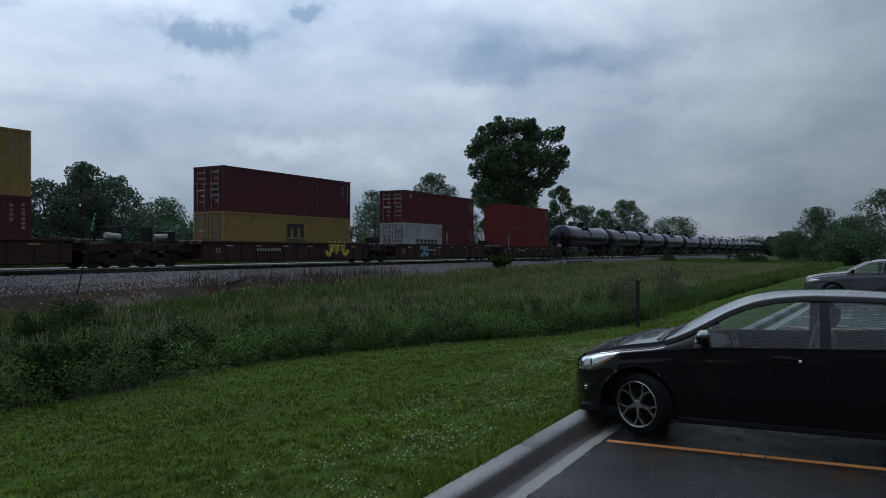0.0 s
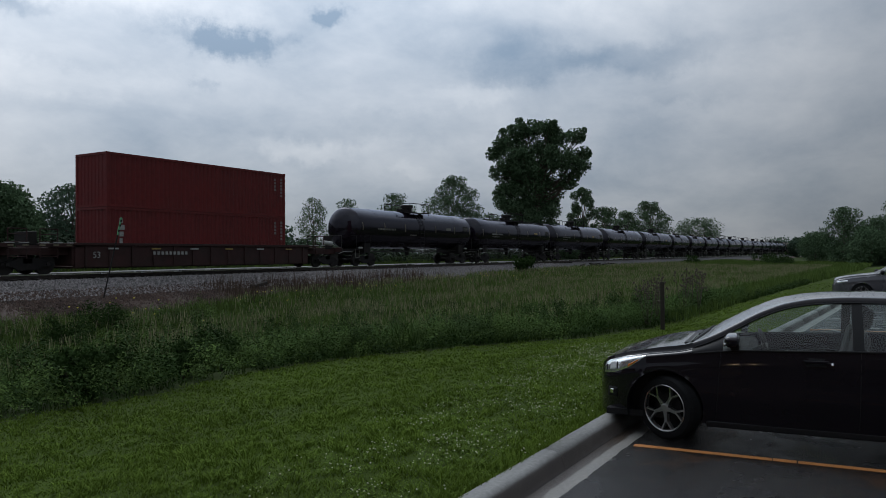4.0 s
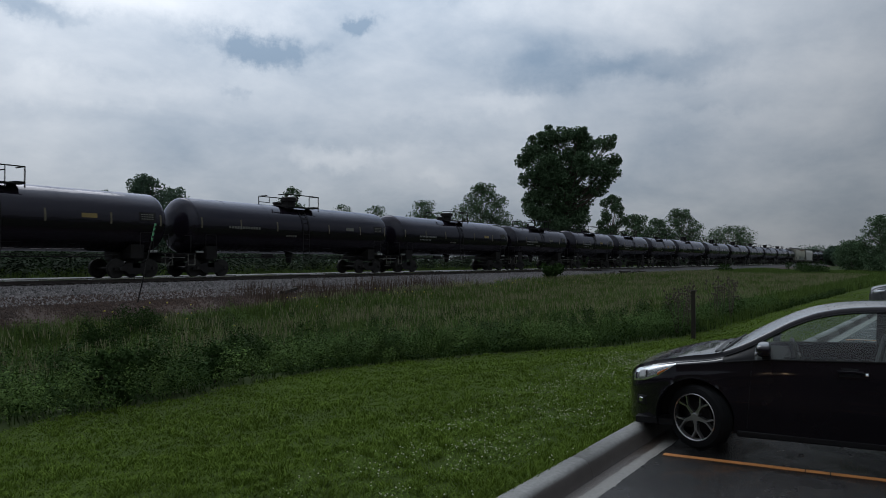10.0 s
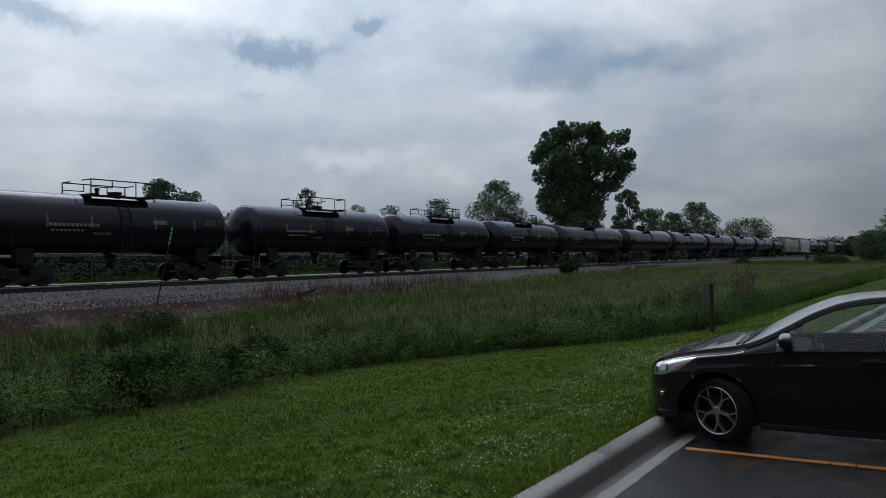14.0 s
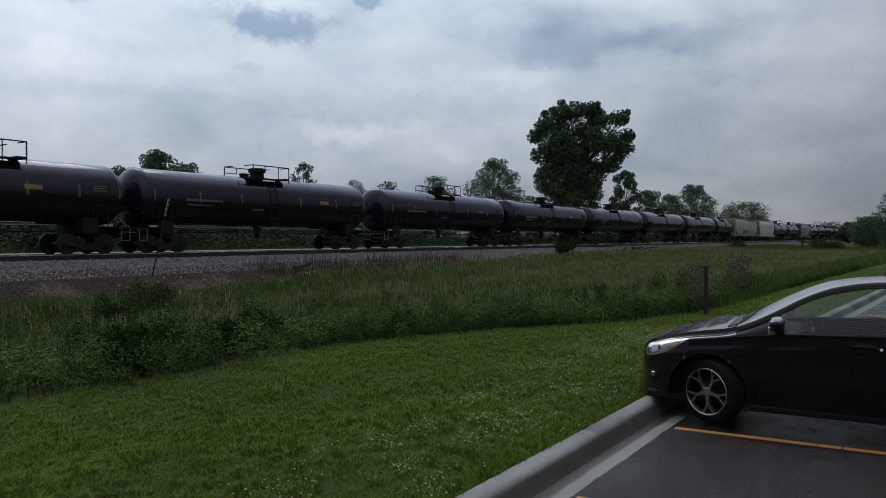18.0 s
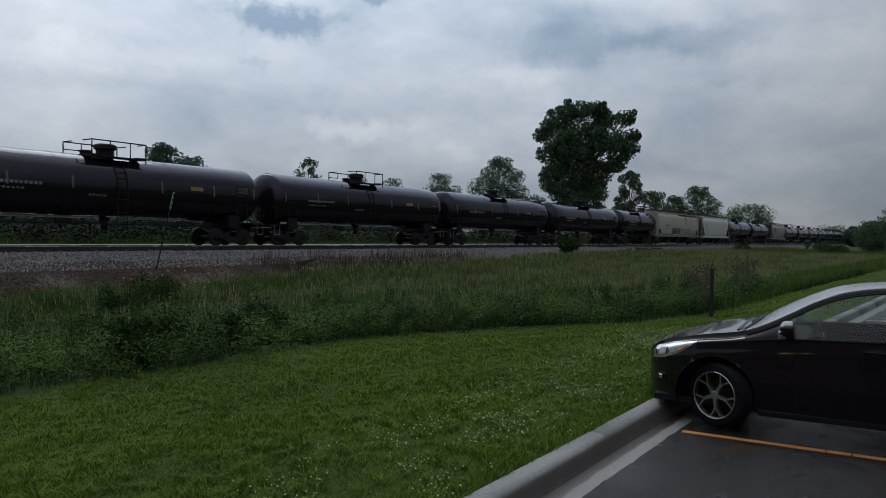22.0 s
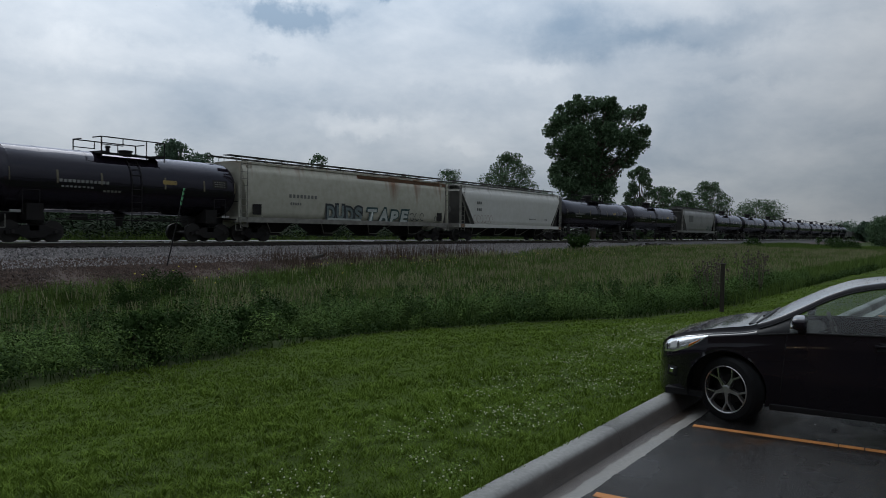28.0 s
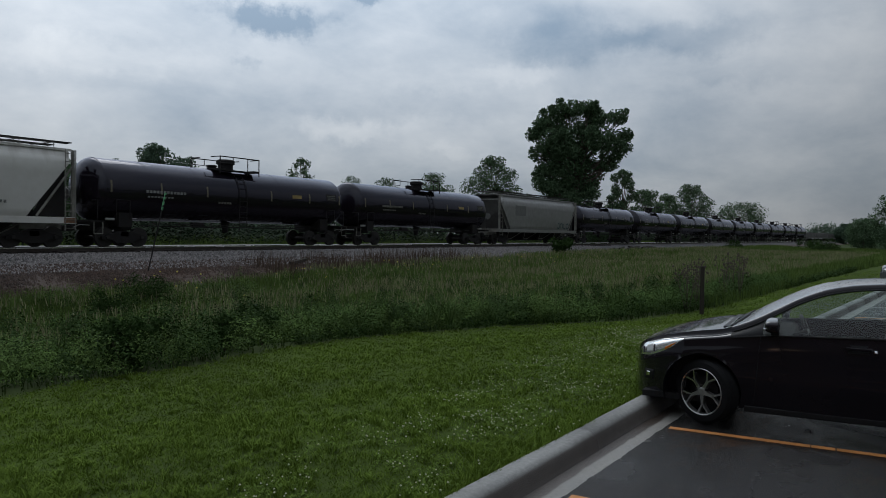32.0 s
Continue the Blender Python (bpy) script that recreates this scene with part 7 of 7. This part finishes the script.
# closing faces, floor and wheel wells
fl = boxed(-0.78, 0.78, -3.3, 0.6, 0.2, 0.26)
part("floor_pan", fl, TRIM, hatch)
part("grille", boxed(-0.34, 0.34, 0.67, 0.755, 0.22, 0.55, bevel=0.02), TRIM, hatch)
part("tail_panel", boxed(-0.6, 0.6, -3.5, -3.42, 0.22, 0.72, bevel=0.02), CARBLACK, hatch)
for ay in (0.0, -2.648):
    for s in (-1, 1):
        bm = bmesh.new()
        arc = [(ay + 0.375 * math.cos(a), 0.325 + 0.375 * math.sin(a)) for a in np.linspace(-0.3, math.pi + 0.3, 20)]
        o = [bm.verts.new((s * 0.875, y, z)) for y, z in arc]
        i = [bm.verts.new((s * 0.55, y, z)) for y, z in arc]
        for k in range(19):
            bm.faces.new((o[k], o[k + 1], i[k + 1], i[k]))
        bm.faces.new(i)
        part("wheel_arch", bm, TRIM, hatch)
for s in (-1, 1):
    for y in (0.0, -2.648):
        wh = alloy_wheel(hatch, s * 0.795, y - (0.045 if y == 0 else 0), side=s, spin=0.85 if y == 0 else 0.9)
        if y == 0.0:
            wh.matrix_basis = wh.matrix_basis @ pose(0, 0, 0, 0, 0, -26)
    low_z, high_z = [(0.665, 0.60), (0.53, 0.625), (0.36, 0.70), (0.18, 0.826)], [(0.665, 0.69), (0.62, 0.728), (0.41, 0.800), (0.18, 0.838)]
    hl = part("headlight", z_patch(HS, 0.665, 0.18, low_z, high_z, 0.0, 1.0, 0.008, s, 18, 8), LENS, hatch, "clear headlight with a bright reflector", smooth=True)
    part("bulb_ring", z_patch(HS, 0.585, 0.50, low_z, high_z, 0.2, 0.85, 0.016, s, 6, 6), REFLECTOR, hl)
    part("lamp_inner", z_patch(HS, 0.495, 0.484, low_z, high_z, 0.1, 0.85, 0.014, s, 4, 5), TRIM, hl)
    part("lamp_bezel", z_patch(HS, 0.625, 0.615, low_z, high_z, 0.1, 0.8, 0.014, s, 4, 5), TRIM, hl)
    part("turn_signal", z_patch(HS, 0.385, 0.24, low_z, high_z, 0.04, 0.36, 0.012, s, 6, 3), AMBER, hl, "amber corner lens")
    fb = part("fog_lamp", side_patch(HS, ((0.615, 0.37), (0.50, 0.37), (0.49, 0.475), (0.605, 0.475)), 0.014, s, 6, 5), TRIM, hatch)
    part("fog_lens", side_patch(HS, ((0.595, 0.395), (0.535, 0.395), (0.53, 0.455), (0.585, 0.455)), 0.02, s, 5, 5), CHROME, fb)
    # mirror: housing, indicator strip, foot
    mr = bmesh.new()
    bmesh.ops.create_icosphere(mr, subdivisions=4, radius=1.0)
    for v in mr.verts:
        c = v.co
        sq = [math.copysign(abs(q) ** 0.62, q) for q in c]
        v.co = (0.12 * sq[0], 0.085 * sq[1] * (1.0 if c.y > 0 else 0.55), 0.066 * sq[2] * (1 - 0.25 * s * sq[0] * (c.z > 0)))
    bmesh.ops.translate(mr, vec=(s * 0.99, -0.67, 1.04), verts=mr.verts)
    m_ = part("mirror", mr, CARBLACK, hatch, smooth=True)
    part("mirror_indicator", boxed(s * 1.0 - 0.09, s * 1.0 + 0.105, -0.600, -0.578, 0.992, 1.020, bevel=0.006), CHROME, m_)
    part("mirror_foot", boxed(min(s * 0.84, s * 0.95), max(s * 0.84, s * 0.95), -0.71, -0.63, 0.94, 1.0, bevel=0.012), TRIM, m_)
    for y, nm in ((-1.37, "front"), (-2.42, "rear")):
        z = 0.865 if nm == "front" else 0.885
        hx = HS.half(y, z) + 0.012
        hb = boxed(min(s * (hx + 0.012), s * (hx + 0.034)), max(s * (hx + 0.012), s * (hx + 0.034)), y - 0.105, y + 0.105, z - 0.014, z + 0.016, bevel=0.008)
        for e in (-0.09, 0.09):
            box(hb, min(s * (hx - 0.03), s * (hx + 0.02)), max(s * (hx - 0.03), s * (hx + 0.02)), y + e - 0.015, y + e + 0.015, z - 0.01, z + 0.012)
        part("door_handle", hb, CARBLACK, hatch)
        part("handle_recess", side_patch(HS, ((y + 0.09, z - 0.045), (y - 0.09, z - 0.045), (y - 0.07, z + 0.03), (y + 0.07, z + 0.03)), 0.003, s, 6, 4), TRIM, hatch)
    part("key_lock", side_patch(HS, ((-1.49, 0.835), (-1.515, 0.835), (-1.515, 0.86), (-1.49, 0.86)), 0.008, s, 4, 4), CHROME, hatch)
    for ya, yb in ((-0.49, -0.54), (-1.72, -1.74), (-2.55, -2.5)):
        part("panel_gap", side_patch(HS, ((ya + 0.004, 0.26), (ya - 0.004, 0.26), (yb - 0.004, HS.f(HS.belt, yb) - 0.005), (yb + 0.004, HS.f(HS.belt, yb) - 0.005)), 0.0022, s, 1, 24), TRIM, hatch)
    part("side_skirt", boxed(min(s * 0.83, s * 0.885), max(s * 0.83, s * 0.885), -2.26, -0.40, 0.17, 0.235, bevel=0.012), TRIM, hatch)
    bm = bmesh.new()
    ys = np.linspace(-0.29, -3.05, 34)
    for a, b in zip(ys, ys[1:]):
        tube(bm, (s * (HS.half(a, HS.f(HS.belt, a)) + 0.003), a, HS.f(HS.belt, a) + 0.004), (s * (HS.half(b, HS.f(HS.belt, b)) + 0.003), b, HS.f(HS.belt, b) + 0.004), 0.009, n=6)
    part("belt_moulding", bm, TRIM, hatch)
    bm = bmesh.new()
    for a, b in zip(ys, ys[1:]):
        tube(bm, (s * (HS.f(HS.tumble, a) + 0.004), a, HS.f(HS.dlo, a) + 0.005), (s * (HS.f(HS.tumble, b) + 0.004), b, HS.f(HS.dlo, b) + 0.005), 0.009, n=6)
    part("window_moulding", bm, TRIM, hatch)
    part("tail_light", side_patch(HS, ((-3.05, 0.85), (-3.36, 0.85), (-3.36, 0.97), (-3.1, 1.0)), 0.012, s, 6, 4), AMBER, hatch)
for x in (-0.37, 0.37):
    seat(hatch, x, -1.38)
    seat(hatch, x, -2.25)
part("dashboard", boxed(-0.72, 0.72, -0.82, -0.3, 0.62, 0.915, bevel=0.06), SEATCLOTH, hatch)
sw = bmesh.new()
ring = [(-0.37 + 0.185 * math.cos(a), -0.93 + 0.06 * math.sin(a), 0.93 + 0.165 * math.sin(a)) for a in np.linspace(0, math.tau, 25)]
tubes(ring, 0.016, bm=sw)
tubes([(-0.37, -0.93, 0.93), (-0.37, -0.75, 0.86)], 0.03, bm=sw)
tubes([(-0.54, -0.93, 0.93), (-0.2, -0.93, 0.93)], 0.02, bm=sw)
part("steering_wheel", sw, TRIM, hatch)
wp = tubes([(-0.62, -0.25, 0.975), (0.05, -0.36, 1.045)], 0.012)
tubes([(0.02, -0.25, 0.985), (0.6, -0.36, 1.03)], 0.012, bm=wp)
part("wipers", wp, TRIM, hatch)
part("wiper_cowl", boxed(-0.66, 0.66, -0.29, -0.17, 0.92, 0.972, bevel=0.012), TRIM, hatch)
drops = np.random.RandomState(8)
bm = bmesh.new()
for k in range(2600):
    y = drops.uniform(-0.25, 0.7) if k % 2 else drops.uniform(-3.0, -1.15)
    sec = HS.section(y)
    j = drops.randint(24, len(sec) - 1)
    q = drops.rand()
    x, z = sec[j][0] * (1 - q) + sec[j + 1][0] * q, sec[j][1] * (1 - q) + sec[j + 1][1] * q
    r = drops.uniform(0.0015, 0.0042)
    c = Vector((x * drops.choice((-1, 1)), y, z))
    vs = [bm.verts.new(c + Vector((r * math.cos(a), r * math.sin(a), 0.0005))) for a in np.linspace(0, math.tau, 7)[:-1]] + [bm.verts.new(c + Vector((0, 0, r * 0.7)))]
    for a in range(6):
        bm.faces.new((vs[a], vs[(a + 1) % 6], vs[6]))
WATER = material("rain_drops", (0.05, 0.05, 0.055), rough=0.3, vary=0.1, bump=0)
glossy_paint(WATER, 0.07, 0.4, 0.08)
tagged(part("rain_drops", bm, WATER, hatch, "beads of rain"), kind="stuff")
hatch.matrix_basis = pose(8.43, 2.06, 0.0, 0, 0, 6.0)

# the grey crossover further along the row
suv = thing("crossover_car", "wet grey crossover parked further along the kerb", "car")
SS = Shell(
    top=[(0.92, 0.62), (0.90, 0.78), (0.84, 0.88), (0.6, 0.95), (0.2, 1.02), (-0.2, 1.07), (-0.45, 1.10), (-0.8, 1.28), (-1.15, 1.46), (-1.45, 1.545), (-1.9, 1.585), (-2.6, 1.58), (-3.1, 1.53), (-3.4, 1.40), (-3.58, 1.1), (-3.62, 0.8)],
    belt=[(0.92, 0.58), (0.85, 0.75), (0.6, 0.84), (0.2, 0.90), (-0.4, 0.97), (-1.2, 1.0), (-2.4, 1.03), (-3.2, 1.08), (-3.5, 1.05), (-3.62, 0.76)],
    dlo=[(0.92, 0.59), (0.85, 0.77), (0.6, 0.87), (0.2, 0.94), (-0.4, 1.0), (-0.55, 1.02), (-0.9, 1.2), (-1.25, 1.37), (-1.6, 1.45), (-2.2, 1.475), (-2.8, 1.45), (-3.2, 1.33), (-3.4, 1.14), (-3.5, 1.08), (-3.62, 0.78)],
    width=[(0.92, 0.5), (0.88, 0.66), (0.78, 0.78), (0.5, 0.87), (0.0, 0.905), (-1.0, 0.91), (-2.6, 0.91), (-3.2, 0.86), (-3.5, 0.78), (-3.62, 0.66)],
    tumble=[(0.92, 0.42), (0.8, 0.62), (0.5, 0.76), (0.0, 0.81), (-0.4, 0.81), (-0.9, 0.74), (-1.4, 0.68), (-2.4, 0.66), (-3.2, 0.63), (-3.62, 0.55)],
    sill=0.25)


def suv_names(y, k):
    if k >= 23 and -1.38 < y < -0.45:
        return ("windscreen", GLASS, "")
    if 14 <= k < 21 and (-1.74 < y < -0.62 or -2.75 < y < -1.84 or -3.25 < y < -2.85):
        return ("side_window", GLASS, "")
    if 14 <= k < 21 and y < -0.45:
        return ("pillar_trim", TRIM, "")
    if k >= 23 and y >= -0.45:
        return ("bonnet", CARGREY, "")
    if k >= 14 and y < -0.45:
        return ("roof", CARGREY, "")
    if k < 3:
        return ("lower_cladding", TRIM, "")
    if y > 0.45:
        return ("front_bumper", CARGREY, "")
    if y > -0.55:
        return ("front_wing", CARGREY, "")
    if y > -1.78:
        return ("front_door", CARGREY, "")
    return ("rear_body", CARGREY, "")


car_shell(suv, SS, rounded(np.linspace(0.92, -3.62, 90), (0.45, -0.45, -0.55, -0.62, -1.38, -1.74, -1.78, -1.84, -2.75, -2.85, -3.25)), [(0.0, 0.34, 0.39), (-2.61, 0.34, 0.39)], suv_names)
part("floor_pan", boxed(-0.78, 0.78, -3.4, 0.6, 0.25, 0.32), TRIM, suv)
part("grille", boxed(-0.5, 0.5, 0.84, 0.925, 0.3, 0.62, bevel=0.02), TRIM, suv)
part("tail_panel", boxed(-0.66, 0.66, -3.63, -3.55, 0.28, 0.8, bevel=0.02), CARGREY, suv)
for s in (-1, 1):
    for y in (0.0, -2.61):
        alloy_wheel(suv, s * 0.79, y, r=0.34, side=s)
        bm = lathe(bmesh.new(), [(-0.12, 0.37), (0.12, 0.37)], 24, "x", (s * 0.70, y, 0.34))
        part("wheel_arch", bm, TRIM, suv)
    part("headlight", side_patch(SS, ((0.87, 0.68), (0.48, 0.76), (0.46, 0.82), (0.85, 0.76)), 0.012, s, 10, 4), LENS, suv, "clear headlight")
    mr = bmesh.new()
    bmesh.ops.create_icosphere(mr, subdivisions=2, radius=1.0)
    bmesh.ops.scale(mr, vec=(0.12, 0.08, 0.09), verts=mr.verts)
    bmesh.ops.translate(mr, vec=(s * 0.99, -0.66, 1.12), verts=mr.verts)
    m_ = part("mirror", mr, TRIM, suv, smooth=True)
    part("mirror_foot", boxed(min(s * 0.84, s * 0.94), max(s * 0.84, s * 0.94), -0.71, -0.63, 1.02, 1.07), TRIM, m_)
    part("roof_rail", tubes([(s * 0.62, -1.3, 1.52), (s * 0.62, -1.45, 1.60), (s * 0.6, -3.0, 1.60), (s * 0.6, -3.15, 1.54)], 0.02), TRIM, suv)
    part("door_handle", boxed(min(s * 0.905, s * 0.94), max(s * 0.905, s * 0.94), -1.62, -1.42, 0.88, 0.91, bevel=0.008), CARGREY, suv)
for x in (-0.37, 0.37):
    seat(suv, x, -1.45)
    seat(suv, x, -2.35)
part("dashboard", boxed(-0.72, 0.72, -0.85, -0.45, 0.7, 0.98, bevel=0.06), SEATCLOTH, suv)
suv.matrix_basis = pose(33.0, 0.92, 0.0, 0, 0, 6.0)

# the wall that closes the lot behind the viewer
BRICKWALL = material("dull_brown_wall", (0.12, 0.085, 0.065), rough=0.85, vary=0.3, grain=6, stain=0.5, bump=0.3)
tagged(link("building_wall", boxed(-9.4, -9.0, -40, 9.5, -0.1, 5.2), BRICKWALL), "plain brown building wall beside the lot", "wall", kind="structure")
LAMPGLOW = material("warm_lamp_glass", (0.9, 0.8, 0.6), rough=0.4, vary=0.05, bump=0)
LAMPGLOW.node_tree.nodes["Principled BSDF"].inputs["Emission Color"].default_value = (1.0, 0.72, 0.42, 1)
LAMPGLOW.node_tree.nodes["Principled BSDF"].inputs["Emission Strength"].default_value = 80.0
for y in (1.12, 0.43):
    wl_ = thing("wall_lamp", "lit warm wall lamp in a dark metal housing", "lamp", "wall lamps")
    part("housing", box(boxed(-0.03, 0.1, -0.09, 0.09, 0.05, 0.16, bevel=0.01), -0.03, 0.0, -0.08, 0.08, -0.12, 0.05), FRAMEBLACK, wl_)
    part("lamp_lens", boxed(0.0, 0.06, -0.05, 0.05, -0.08, 0.05, bevel=0.01), LAMPGLOW, wl_, "glowing warm glass")
    wl_.matrix_basis = pose(-8.97, y, 2.3)
BIRDMAT = material("dark_feathers", (0.02, 0.02, 0.02), rough=0.8, vary=0.3, bump=0)
bird = thing("bird", "small dark bird flying up across the sky", "bird")
bb = lathe(bmesh.new(), [(-0.16, 0.005), (-0.1, 0.03), (0.0, 0.045), (0.09, 0.035), (0.13, 0.025), (0.17, 0.004)], 10, "x")
part("body", bb, BIRDMAT, bird, smooth=True)
for s in (-1, 1):
    wb = bmesh.new()
    up = [wb.verts.new(p) for p in ((0.07, 0, 0.012), (0.09, s * 0.14, 0.075), (0.0, s * 0.3, 0.09), (-0.06, s * 0.14, 0.065), (-0.07, 0, 0.012))]
    dn = [wb.verts.new(v.co - Vector((0, 0, 0.01))) for v in up]
    wb.faces.new(up)
    wb.faces.new(dn[::-1])
    for k in range(5):
        wb.faces.new((up[k], dn[k], dn[(k + 1) % 5], up[(k + 1) % 5]))
    part("wing", wb, BIRDMAT, bird)
part("tail", boxed(-0.27, -0.13, -0.035, 0.035, -0.004, 0.006), BIRDMAT, bird)

# ---------------------------------------------------------------- movement
TRAVEL = [(0, 0.0), (1, 12.05), (2, 24.05), (3.5, 42.0), (5.5, 66.2), (9, 106.73), (14, 164.63), (20, 234.11), (26, 303.59), (32, 373.07)]


def motions():
    for ob, s, z in MOVERS:
        walk(ob, [(t, pose(s - d, TRACK_Y, RAIL_Z + z)) for t, d in TRAVEL])
    walk(bird, [(t, pose(x, y, z, 0, -20, 120)) for t, x, y, z in ((0, 60, 2.0, 2.2), (1, 60, 5.7, 5.8), (1.5, 60, 7.8, 7.8), (2, 60, 10.1, 11.8), (2.5, 60, 12.43, 16.1), (3, 60, 15.2, 20.0), (4, 60, 22, 28), (8, 60, 45, 45), (32, 200, 300, 90))])


motions()
